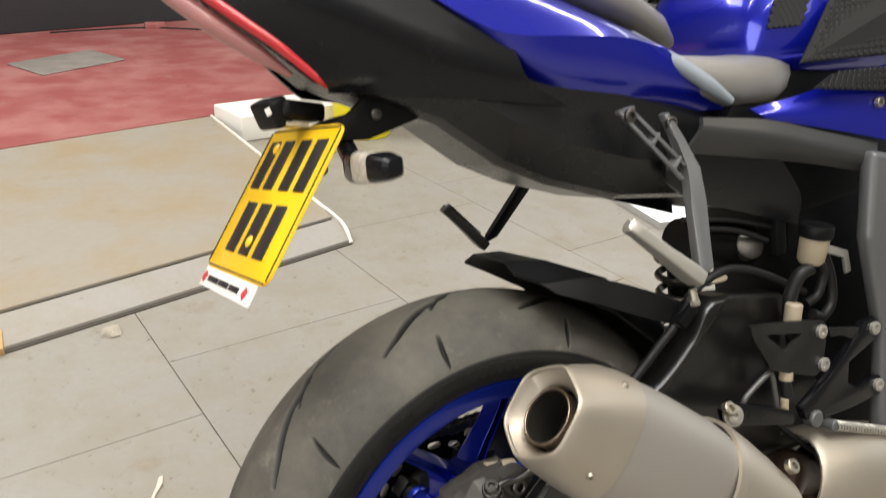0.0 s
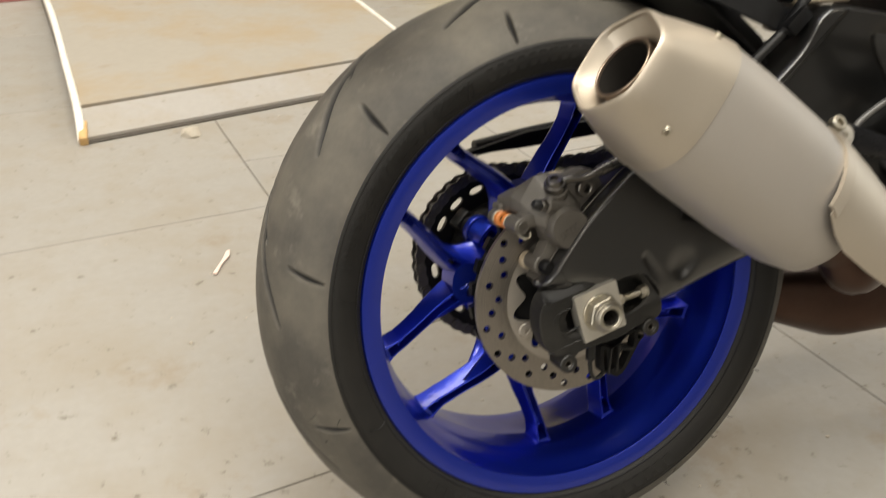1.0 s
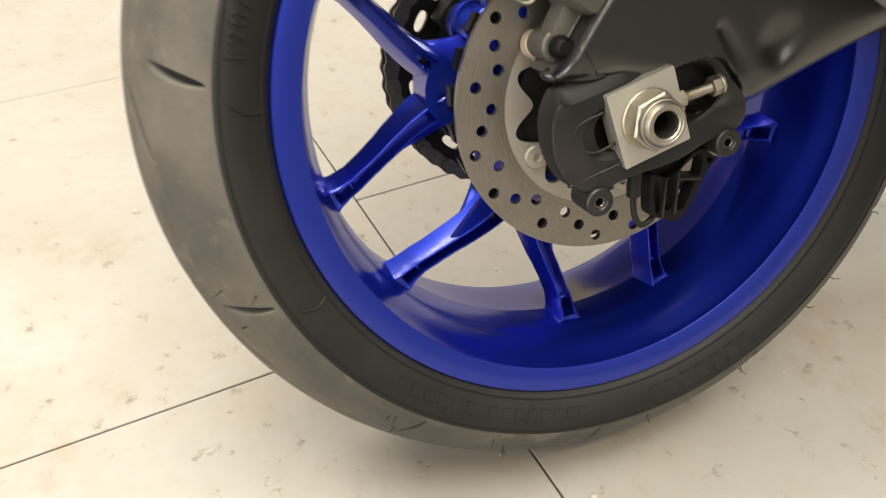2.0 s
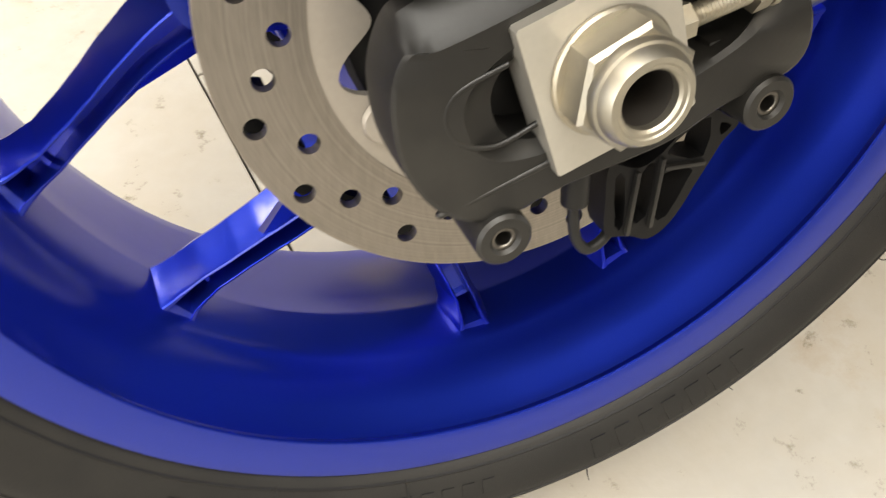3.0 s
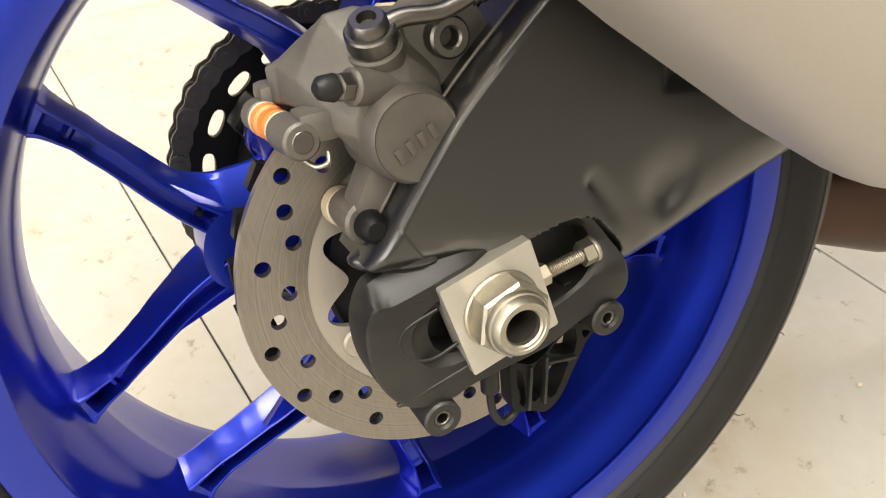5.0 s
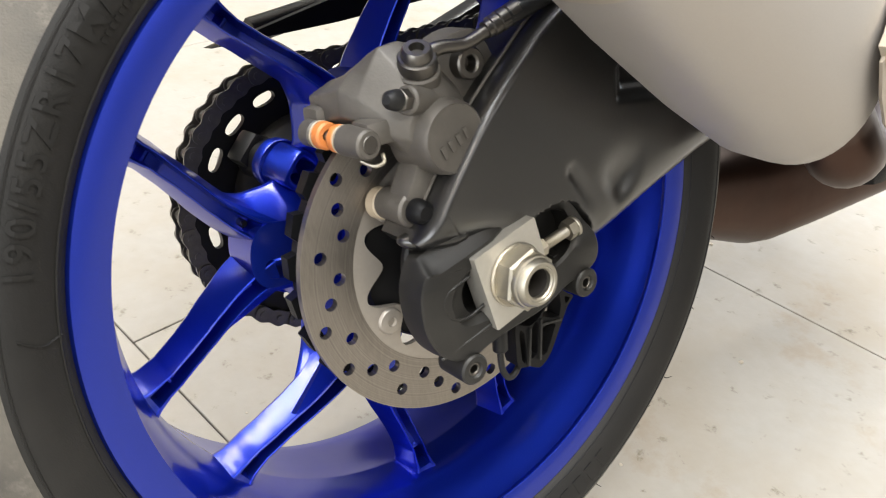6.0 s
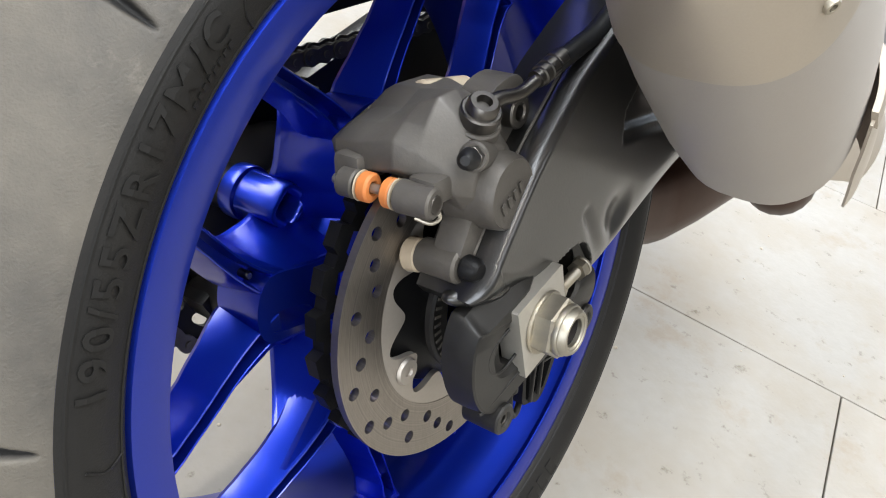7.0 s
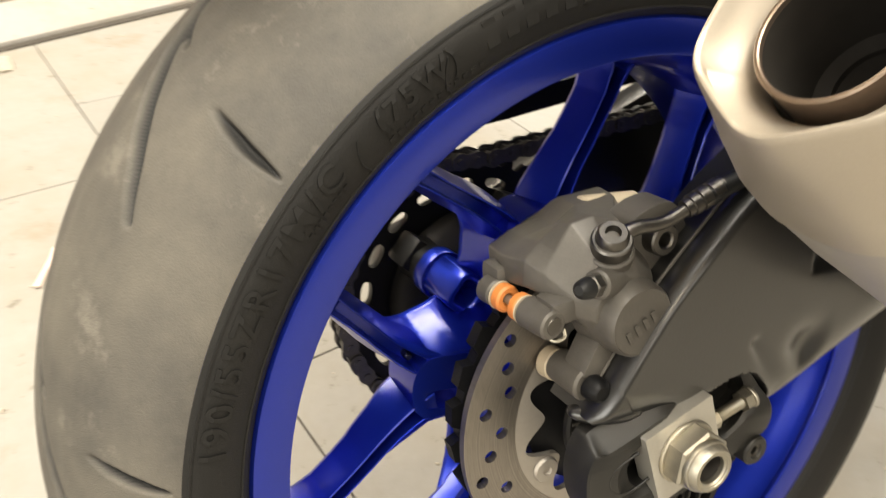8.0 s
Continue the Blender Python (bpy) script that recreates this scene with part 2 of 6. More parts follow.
def prism(bm, outline, y0, y1, bev=0.0, plane="xz", segs=2):
    """A plate with the (x, z) outline between two y values; plane "xy" and "yz" for the others."""
    def at(a, b, c):
        return {"xz": (a, c, b), "xy": (a, b, c), "yz": (c, a, b)}[plane]
    lo = [bm.verts.new(at(a, b, y0)) for a, b in outline]
    hi = [bm.verts.new(at(a, b, y1)) for a, b in outline]
    n = len(outline)
    faces = [bm.faces.new(lo), bm.faces.new(hi)]
    for k in range(n):
        faces.append(bm.faces.new((lo[k], lo[(k + 1) % n], hi[(k + 1) % n], hi[k])))
    bmesh.ops.recalc_face_normals(bm, faces=faces)
    if bev:
        edges = {e for f in faces for e in f.edges}
        bmesh.ops.bevel(bm, geom=list(edges), offset=bev, segments=segs, affect="EDGES", profile=0.6, clamp_overlap=True)


def box(bm, centre, size, bev=0.0, turn=None, segs=2):
    m = Matrix.Translation(centre) @ (turn or Matrix.Identity(4)) @ Matrix.Diagonal((*size, 1))
    made = bmesh.ops.create_cube(bm, size=1.0, matrix=m)
    if bev:
        edges = {e for v in made["verts"] for e in v.link_edges}
        bmesh.ops.bevel(bm, geom=list(edges), offset=bev, segments=segs, affect="EDGES", profile=0.6, clamp_overlap=True)


def smooth_path(points, steps=8):
    """A smooth curve through a few points (Catmull-Rom)."""
    p = [Vector(q) for q in points]
    p = [p[0] * 2 - p[1], *p, p[-1] * 2 - p[-2]]
    out = []
    for i in range(1, len(p) - 2):
        for k in range(steps):
            t = k / steps
            a, b, c, d = p[i - 1], p[i], p[i + 1], p[i + 2]
            out.append(0.5 * (2 * b + (c - a) * t + (2 * a - 5 * b + 4 * c - d) * t * t + (3 * b - a - 3 * c + d) * t ** 3))
    out.append(p[-2])
    return out


def tube(bm, points, radius, segs=12, steps=8, caps=True):
    """A round hose along a smooth path; radius may be a number or one per path point."""
    path = smooth_path(points, steps) if steps > 1 else [Vector(q) for q in points]
    n = len(path)
    rings = []
    up = None
    for i, c in enumerate(path):
        d = (path[min(i + 1, n - 1)] - path[max(i - 1, 0)]).normalized()
        up = d.orthogonal().normalized() if up is None else (up - d * up.dot(d)).normalized()
        side = d.cross(up)
        if isinstance(radius, (int, float)):
            r = radius
        else:
            f = i / (n - 1) * (len(radius) - 1)
            k = min(int(f), len(radius) - 2)
            r = radius[k] + (radius[k + 1] - radius[k]) * (f - k)
        rings.append([bm.verts.new(c + (up * math.cos(2 * math.pi * j / segs) + side * math.sin(2 * math.pi * j / segs)) * r) for j in range(segs)])
    for a, b in zip(rings, rings[1:]):
        for j in range(segs):
            bm.faces.new((a[j], a[(j + 1) % segs], b[(j + 1) % segs], b[j]))
    if caps:
        bm.faces.new(rings[0])
        bm.faces.new(rings[-1])


def loft(bm, sections, caps=True, closed=True):
    """Skins a row of point loops of equal length."""
    rows = [[bm.verts.new(p) for p in s] for s in sections]
    m = len(rows[0])
    for a, b in zip(rows, rows[1:]):
        for j in range(m if closed else m - 1):
            bm.faces.new((a[j], a[(j + 1) % m], b[(j + 1) % m], b[j]))
    if caps:
        bm.faces.new(rows[0])
        bm.faces.new(rows[-1])
    return rows


def superellipse(cx, cy, a, b, power=3.0, n=28, turn=0.0):
    out = []
    for k in range(n):
        t = 2 * math.pi * k / n
        c, s = math.cos(t), math.sin(t)
        x = a * math.copysign(abs(c) ** (2 / power), c)
        y = b * math.copysign(abs(s) ** (2 / power), s)
        out.append((cx + x * math.cos(turn) - y * math.sin(turn), cy + x * math.sin(turn) + y * math.cos(turn)))
    return out


def hexagon(bm, p0, p1, across, bev=0.0008, turn=0.0):
    """A hexagon nut or bolt head along p0 to p1."""
    p0, p1 = Vector(p0), Vector(p1)
    d = (p1 - p0).normalized()
    u = d.orthogonal().normalized()
    v = d.cross(u)
    r = across / math.sqrt(3)
    rows = []
    for c, rr in ((p0, r), (p1 - d * bev * 1.5, r), (p1, r - bev * 2)):
        rows.append([c + (u * math.cos(a) + v * math.sin(a)) * rr for a in (turn + math.pi / 3 * k for k in range(6))])
    loft(bm, rows)


def cap_bolt(bm, at, d, r, h):
    """A socket-head bolt: a round head with a hexagon recess."""
    at, d = Vector(at), Vector(d).normalized()
    lathe(bm, [(1e-5, h * 0.35), (r * 0.45, h * 0.35), (r * 0.5, h), (r * 0.86, h), (r, h * 0.85), (r, 0)], 16, (at, d))


def polar(r, deg, y=0.0):
    return Vector((r * math.cos(radians(deg)), y, r * math.sin(radians(deg))))


# ---- the motorcycle's rear wheel ----
bike = new("motorcycle")
tagged(bike, "blue sports motorcycle with titanium silencer, leaning on its stand", "motorcycle")
bike.matrix_world = pose(0, 0, 0.3090, -16.14, 0, 0)

# rim: barrel with two flanges
bm = bmesh.new()
near = [(0.2322, -0.0775), (0.2325, -0.0815), (0.2310, -0.0835), (0.2265, -0.0838), (0.2215, -0.0828), (0.2126, -0.0816), (0.2119, -0.0812), (0.2116, -0.0802), (0.2124, -0.0792), (0.2142, -0.0760)]
well = [(0.2130, -0.069), (0.2092, -0.060), (0.2064, -0.050), (0.2046, -0.042), (0.2037, -0.036), (0.2026, -0.033), (0.2012, -0.028), (0.2003, -0.012), (0.1999, 0.000), (0.2000, 0.0022), (0.2004, 0.0040), (0.2020, 0.020), (0.2048, 0.042), (0.2080, 0.065)]
far = [(0.2106, 0.0770), (0.2122, 0.0800), (0.2140, 0.0815), (0.2265, 0.0838), (0.2310, 0.0835), (0.2325, 0.0815), (0.2322, 0.0775)]
outer = [(0.219, 0.070), (0.209, 0.03), (0.209, -0.03), (0.2195, -0.072)]
lathe(bm, near + well + far + outer, 160, closed=True)
wheel = part("rear_wheel", bm, M_RIM, bike, "metallic blue cast alloy rear wheel with five forked spokes", 35)

# tyre: the tread is a fine mesh with cut grooves
TYRE = [(0.2300, 0.0760), (0.2328, 0.0820), (0.2360, 0.0855), (0.2400, 0.0880), (0.2480, 0.0920), (0.2560, 0.0940), (0.2620, 0.0930), (0.2660, 0.0912),
        (0.2700, 0.0895), (0.2780, 0.0845), (0.2870, 0.0770), (0.2960, 0.0680), (0.3040, 0.0575), (0.3112, 0.0450), (0.3168, 0.0310), (0.3205, 0.0160), (0.3218, 0.0)]
SHOULDER = 7
PERIOD = 360 / 11
LONG = [(-13.0, 0.024), (-8.0, -0.004), (-2.0, -0.016), (2.5, -0.029), (6.5, -0.042), (11.0, -0.0525)]
SHORT = [(-0.9, -0.061), (0.1, -0.0765), (0.6, -0.0885)]
half = TYRE[SHOULDER:]
arc_y = np.array([-y for r, y in half] + [y for r, y in reversed(half[:-1])])
arc_r = np.array([r for r, y in half] + [r for r, y in reversed(half[:-1])])
NA, NY = 2200, 220
run = np.concatenate([[0], np.cumsum(np.hypot(np.diff(arc_y), np.diff(arc_r)))])
yy = np.interp(np.linspace(0, run[-1], NY), run, arc_y)
rr = np.interp(yy, arc_y, arc_r)
for _ in range(8):
    rr[1:-1] = (rr[:-2] + 2 * rr[1:-1] + rr[2:]) / 4
ang = np.arange(NA) * 360 / NA
A, Y = np.meshgrid(ang, yy, indexing="ij")
RR = np.broadcast_to(rr, A.shape).copy()


def groove(points, base, width, depth, sign):
    """Lowers the tread along one tapered groove."""
    pts = [(base + sign * a, sign * y) for a, y in points]
    lines = [np.array((a * 0.305 * math.pi / 180, y)) for a, y in pts]
    total = len(lines) - 1
    for i in range(total):
        p, q = lines[i], lines[i + 1]
        du = ((A - base + 180) % 360 - 180 + base) * 0.305 * math.pi / 180
        d = q - p
        L2 = d @ d
        t = np.clip(((du - p[0]) * d[0] + (Y - p[1]) * d[1]) / L2, 0, 1)
        dist = np.hypot(du - p[0] - t * d[0], Y - p[1] - t * d[1])
        f = (i + t) / total
        w = width * np.sin(np.pi * np.clip(f, 0.04, 0.96)) ** 0.7
        cut = np.clip(1.6 * (1.3 - dist / w), 0, 1)
        cut = depth * cut * cut * (3 - 2 * cut)
        CUT[:] = np.maximum(CUT, cut)


CUT = np.zeros_like(RR)
for k in range(11):
    groove(LONG, 134.7 + PERIOD * k, 0.0036, 0.0095, 1)
    groove(SHORT, 134.9 + PERIOD * k, 0.0021, 0.0075, 1)
    groove(LONG, 118.3 + PERIOD * k, 0.0036, 0.0095, -1)
    groove(SHORT, 118.5 + PERIOD * k, 0.0021, 0.0075, -1)
for _ in range(3):
    CUT = (np.roll(CUT, 1, 0) + 2 * CUT + np.roll(CUT, -1, 0)) / 4
    CUT[:, 1:-1] = (CUT[:, :-2] + 2 * CUT[:, 1:-1] + CUT[:, 2:]) / 4
RR -= CUT
co = np.stack([RR * np.cos(np.radians(A)), Y, RR * np.sin(np.radians(A))], -1).reshape(-1, 3)
i0 = np.arange(NA)[:, None] * NY + np.arange(NY - 1)[None, :]
i1 = ((np.arange(NA) + 1) % NA)[:, None] * NY + np.arange(NY - 1)[None, :]
quads = np.stack([i0, i0 + 1, i1 + 1, i1], -1).reshape(-1, 4)
me = bpy.data.meshes.new("tyre")
me.from_pydata(co.tolist(), [], quads.tolist())
me.polygons.foreach_set("use_smooth", [True] * len(me.polygons))
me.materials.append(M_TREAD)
# painted shade mask: one on the open tread, zero deep in a groove
unshaded = me.attributes.new("unshaded", "FLOAT", "POINT")
unshaded.data.foreach_set("value", (1 - np.clip((CUT.ravel() - 0.0008) / 0.0030, 0, 1)).astype(np.float32))
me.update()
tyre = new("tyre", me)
tyre.parent = wheel
tagged(tyre, "worn black sports tyre with dusty scrubbed tread")
for s in (1, -1):
    bm = bmesh.new()
    lathe(bm, [(r, s * y) for r, y in TYRE[:SHOULDER + 1]] + [(TYRE[SHOULDER][0] - 0.005, s * 0.083), (0.236, s * 0.078)], 180, closed=True)
    part("sidewall", bm, M_WALL, wheel, "black tyre sidewall with moulded lettering", 50)


def side_y(r):
    return -np.interp(r, [p[0] for p in TYRE[:SHOULDER + 1]], [p[1] for p in TYRE[:SHOULDER + 1]])


def curved_text(words, start, size, base_r, name, material, parent, spacing=1.0, raise_by=0.0008):
    """Letters moulded along the near sidewall; they read clockwise from the angle start."""
    cu = bpy.data.curves.new(name, "FONT")
    cu.body, cu.size, cu.space_character, cu.resolution_u = words, size, spacing, 3
    cu.extrude, cu.offset = 0.0002, 0.00025
    tmp = bpy.data.objects.new(name, cu)
    me = bpy.data.meshes.new_from_object(tmp)
    bpy.data.objects.remove(tmp)
    bm = bmesh.new()
    bm.from_mesh(me)
    for k in range(1, 10):
        bmesh.ops.bisect_plane(bm, geom=bm.verts[:] + bm.edges[:] + bm.faces[:], plane_co=(0, size * 0.08 * k, 0), plane_no=(0, 1, 0))
    bmesh.ops.triangulate(bm, faces=bm.faces[:], ngon_method="EAR_CLIP")
    bm.to_mesh(me)
    bm.free()
    for v in me.vertices:
        r = base_r + v.co.y
        a = start - math.degrees(v.co.x / base_r)
        q = polar(r, a, float(side_y(r)) - raise_by - v.co.z)
        v.co = q
    me.materials.append(material)
    ob = new(name, me)
    ob.parent = parent
    return ob


curved_text("190/55ZR17M/C", 165.1, 0.0182, 0.2476, "size_lettering", M_MARK, wheel, 1.20)
curved_text("(75W)", 126.0, 0.0160, 0.2485, "rating_lettering", M_MARK, wheel, 1.15)


def moulded_bars(a0, a1, count, r0, r1, name):
    """Plain raised bars where the moulding is not lettered."""
    for k in range(count):
        bm = bmesh.new()
        a = a0 + (a1 - a0) * (k + 0.5) / count
        w = abs(a1 - a0) / count * 0.30
        pts = []
        for f in (-1, 1):
            for r in (r0, r1):
                pts.append((a + f * w, r))
        loop = [polar(r, aa, float(side_y(r)) - 0.0008) for aa, r in (pts[0], pts[1], pts[3], pts[2])]
        back = [p + Vector((0, 0.0015, 0)) for p in loop]
        loft(bm, [loop, back])
        part(name, bm, M_WALL, wheel)


moulded_bars(112, 84, 11, 0.2470, 0.2600, "maker_bar")
moulded_bars(139, 132, 8, 0.2425, 0.2455, "small_bar")
moulded_bars(126, 112, 12, 0.2410, 0.2432, "small_bar")
moulded_bars(-136, -119, 6, 0.2440, 0.2520, "model_bar")
moulded_bars(-117, -96, 8, 0.2440, 0.2510, "model_bar")
moulded_bars(-84, -60, 7, 0.2440, 0.2560, "range_bar")
for r_rib in (0.2372, 0.2628):
    bm = bmesh.new()
    y_rib = float(side_y(r_rib))
    lathe(bm, [(r_rib - 0.0009, y_rib + 0.0006), (r_rib - 0.0004, y_rib - 0.0007), (r_rib + 0.0004, y_rib - 0.0007), (r_rib + 0.0009, y_rib + 0.0006)], 160)
    part("sidewall_rib", bm, M_MARK, wheel)
# moulding seams and whiskers
for a in (171.5, 129.2, 117.0, 204.0, 236.0, 252.0):
    bm = bmesh.new()
    tube(bm, [polar(0.236, a, float(side_y(0.236)) - 0.0004), polar(0.246, a + 0.4, float(side_y(0.246)) - 0.0004), polar(0.256, a - 0.8, float(side_y(0.256)) - 0.0004)], 0.0005, 6, 4)
    part("mould_seam", bm, M_MARK, wheel)
rnd = random.Random(4)
for a in (196.5, 198, 203, 228, 229, 231, 247, 250, 251.5, 276, 296, 297, 312, 318, 331, 344):
    y = -rnd.uniform(0.062, 0.088)
    r = float(np.interp(y, arc_y, arc_r))
    bm = bmesh.new()
    p = polar(r - 0.001, a, y)
    d = (polar(1, a) + Vector((rnd.uniform(-0.5, 0.5), rnd.uniform(-1.2, -0.2), rnd.uniform(-0.5, 0.5)))).normalized()
    tube(bm, [p, p + d * 0.004, p + d * 0.007 + Vector((rnd.uniform(-0.003, 0.003), 0, rnd.uniform(-0.003, 0.003)))], [0.0005, 0.0004, 0.0002], 5, 4)
    part("rubber_whisker", bm, M_WALL, wheel)


# flat plates with holes


def holed_plate(outer_loop, hole_loops, y0, y1):
    """A plate in the wheel plane with real holes through it."""
    bm = bmesh.new()
    edges = []
    loops = []
    for pts in [outer_loop] + hole_loops:
        vs = [bm.verts.new((p[0], y0, p[1])) for p in pts]
        loops.append(vs)
        edges += [bm.edges.new((vs[k], vs[(k + 1) % len(vs)])) for k in range(len(vs))]
    bmesh.ops.triangle_fill(bm, use_beauty=True, use_dissolve=False, edges=edges)
    made = bmesh.ops.extrude_face_region(bm, geom=bm.faces[:])
    bmesh.ops.translate(bm, verts=[v for v in made["geom"] if isinstance(v, bmesh.types.BMVert)], vec=(0, y1 - y0, 0))
    return bm


def circle(cx, cz, r, n=18):
    return [(cx + r * math.cos(2 * math.pi * k / n), cz + r * math.sin(2 * math.pi * k / n)) for k in range(n)]


def xz(v):
    return (v.x, v.z)


NODES = [172.3 + 72 * k for k in range(5)]
ARM_R = [0.098, 0.105, 0.120, 0.135, 0.150, 0.162, 0.180, 0.195, 0.206]
ARM_A = [6.4, 7.8, 11.0, 14.3, 17.5, 19.5, 21.9, 22.9, 23.3]


def spoke_arm(node, s):
    """One arm of a forked spoke: a thin-walled channel with sloping flanks and a pocketed foot that flares into the rim."""
    bm = bmesh.new()
    rows = []
    for k in range(65):
        r = 0.098 + (0.2045 - 0.098) * k / 64
        a = node + s * float(np.interp(r, ARM_R, ARM_A))
        c = polar(r, a)
        d = (polar(r + 0.003, node + s * float(np.interp(r + 0.003, ARM_R, ARM_A))) - polar(r - 0.003, node + s * float(np.interp(r - 0.003, ARM_R, ARM_A)))).normalized()
        side = Vector((-d.z, 0, d.x)) * s
        w = float(np.interp(r, [0.098, 0.115, 0.135, 0.165, 0.180, 0.190, 0.197, 0.2045], [0.0078, 0.0070, 0.0060, 0.0057, 0.0060, 0.0068, 0.0080, 0.0108]))
        slope = float(np.interp(r, [0.098, 0.115, 0.140, 0.170, 0.195, 0.2045], [0.0050, 0.0050, 0.0048, 0.0034, 0.0034, 0.0046]))
        yn = -0.0225 - 0.0035 * max(0.0, (r - 0.185) / 0.02) ** 2
        yf = float(np.interp(r, [0.098, 0.115, 0.130, 0.150], [0.014, 0.012, 0.007, 0.004]))
        t = 0.0020 + 0.0016 * max(0.0, (r - 0.186) / 0.018)
        wi = w - t
        dep = float(np.interp(r, [0.098, 0.110, 0.1125, 0.170, 0.1815, 0.1825, 0.1850, 0.1860, 0.1955, 0.1965, 0.2045], [0.0006, 0.0008, 0.0150, 0.0165, 0.0120, 0.0100, 0.0090, 0.0200, 0.0200, 0.0010, 0.0006]))
        sec = [(-w, yn + 0.0022), (-w + 0.0007, yn + 0.0004), (-w + 0.0014, yn), (-wi - 0.0003, yn), (-wi, yn + 0.0005), (-wi * 0.80, yn + dep), (wi * 0.80, yn + dep), (wi, yn + 0.0005), (wi + 0.0003, yn), (w - 0.0014, yn), (w - 0.0007, yn + 0.0004), (w, yn + 0.0022),
               (w + slope, yf - 0.002), (w + slope - 0.0012, yf + 0.0012), (w * 0.55, yf + 0.004), (-w * 0.55, yf + 0.004), (-w - slope + 0.0012, yf + 0.0012), (-w - slope, yf - 0.002)]
        rows.append([c + side * q + Vector((0, y, 0)) for q, y in sec])
    loft(bm, rows)
    return bm


for a in NODES:
    for s in (-1, 1):
        part("spoke", spoke_arm(a, s), M_RIM, wheel, smooth=24)


# flat stems from the hub to the forks, each with a lightening pocket
def stem(a):
    half = [(0.046, 30), (0.066, 18.5), (0.084, 14.2), (0.098, 12.6), (0.107, 11.2), (0.1125, 8.0), (0.1150, 4.0)]
    line = [polar(r, a - q) for r, q in half] + [polar(0.1156, a)] + [polar(r, a + q) for r, q in reversed(half)]
    outer_loop = [(p.x, p.z) for p in smooth_path(line, 4)]
    pocket = [(0.079, 3.0), (0.098, 1.4), (0.1045, 2.2), (0.1065, 5.0), (0.1040, 8.2), (0.096, 9.6), (0.080, 11.5), (0.074, 8.0)]
    ring_pts = [polar(r, a + q) for r, q in pocket]
    n = len(ring_pts)
    hole_loop = []
    for i in range(n):
        p0, p1, p2, p3 = (ring_pts[(i + k) % n] for k in (-1, 0, 1, 2))
        for k in range(4):
            t = k / 4
            q = 0.5 * (2 * p1 + (p2 - p0) * t + (2 * p0 - 5 * p1 + 4 * p2 - p3) * t * t + (3 * p1 - p0 - 3 * p2 + p3) * t ** 3)
            hole_loop.append((q.x, q.z))
    return holed_plate(outer_loop, [hole_loop], -0.0230, 0.012)


for a in NODES:
    part("spoke_node", stem(a), M_RIM, wheel, smooth=24)
    bm = bmesh.new()
    q = polar(0.1165, a - 10.3)
    cyl(bm, q + Vector((0, -0.0150, 0)), q + Vector((0, -0.006, 0)), 0.0026, None, 14, 0.0008)
    part("drain_plug", bm, M_GLOSSBLACK, wheel)

# hub: five saddle-shaped webs between the stems, five cush bosses and the bearing tube
STEM_R, STEM_A = [0.046, 0.066, 0.084, 0.098, 0.106], [30.0, 18.5, 14.2, 12.6, 11.8]


def web(mid):
    """A saddle that drops back from the two neighbouring arms and runs out along their flanks."""
    bm = bmesh.new()
    front, back = [], []
    for i in range(61):
        t = math.sin(math.pi / 2 * (i / 30 - 1))
        edge = 0.074 + 0.084 * abs(t) ** 4.3
        f_row, b_row = [], []
        for k in range(34):
            r = 0.044 + (edge - 0.044) * (k / 33) ** 0.9
            if r < 0.106:
                inner = float(np.interp(r, STEM_R, STEM_A))
            else:
                inner = float(np.interp(r, ARM_R, ARM_A)) + math.degrees(float(np.interp(r, [0.106, 0.115, 0.135, 0.165], [0.0074, 0.0070, 0.0060, 0.0058])) / r)
            half_gap = 36.0 - inner
            s = (1 - abs(t)) * radians(half_gap) * r
            y = -0.0206 + 0.085 * (1 - math.exp(-((s * s + 0.0016 * s) ** 0.5) / 0.0138))
            p = polar(r, mid + t * half_gap, y)
            f_row.append(p)
            b_row.append(p + Vector((0, 0.004, 0)))
        front.append(f_row)
        back.append(b_row[::-1])
    loft(bm, [a + b for a, b in zip(front, back)])
    return bm


for a in NODES:
    part("hub_web", web(a - 36.0), M_RIM, wheel, smooth=50)
bm = bmesh.new()
lathe(bm, [(0.030, -0.075), (0.046, -0.075), (0.050, -0.060), (0.052, -0.010), (0.052, 0.05), (0.030, 0.05)], 48, closed=True)
part("hub_tube", bm, M_RIM, wheel)
# black disc added for the dark inside the disc centre
bm = bmesh.new()
lathe(bm, [(0.030, -0.0760), (0.044, -0.0765), (0.062, -0.0700), (0.064, -0.0640), (0.050, -0.060), (0.030, -0.060)], 48, closed=True)
part("hub_void", bm, M_BLACK, wheel, "black disc standing in for the shaded hub void")
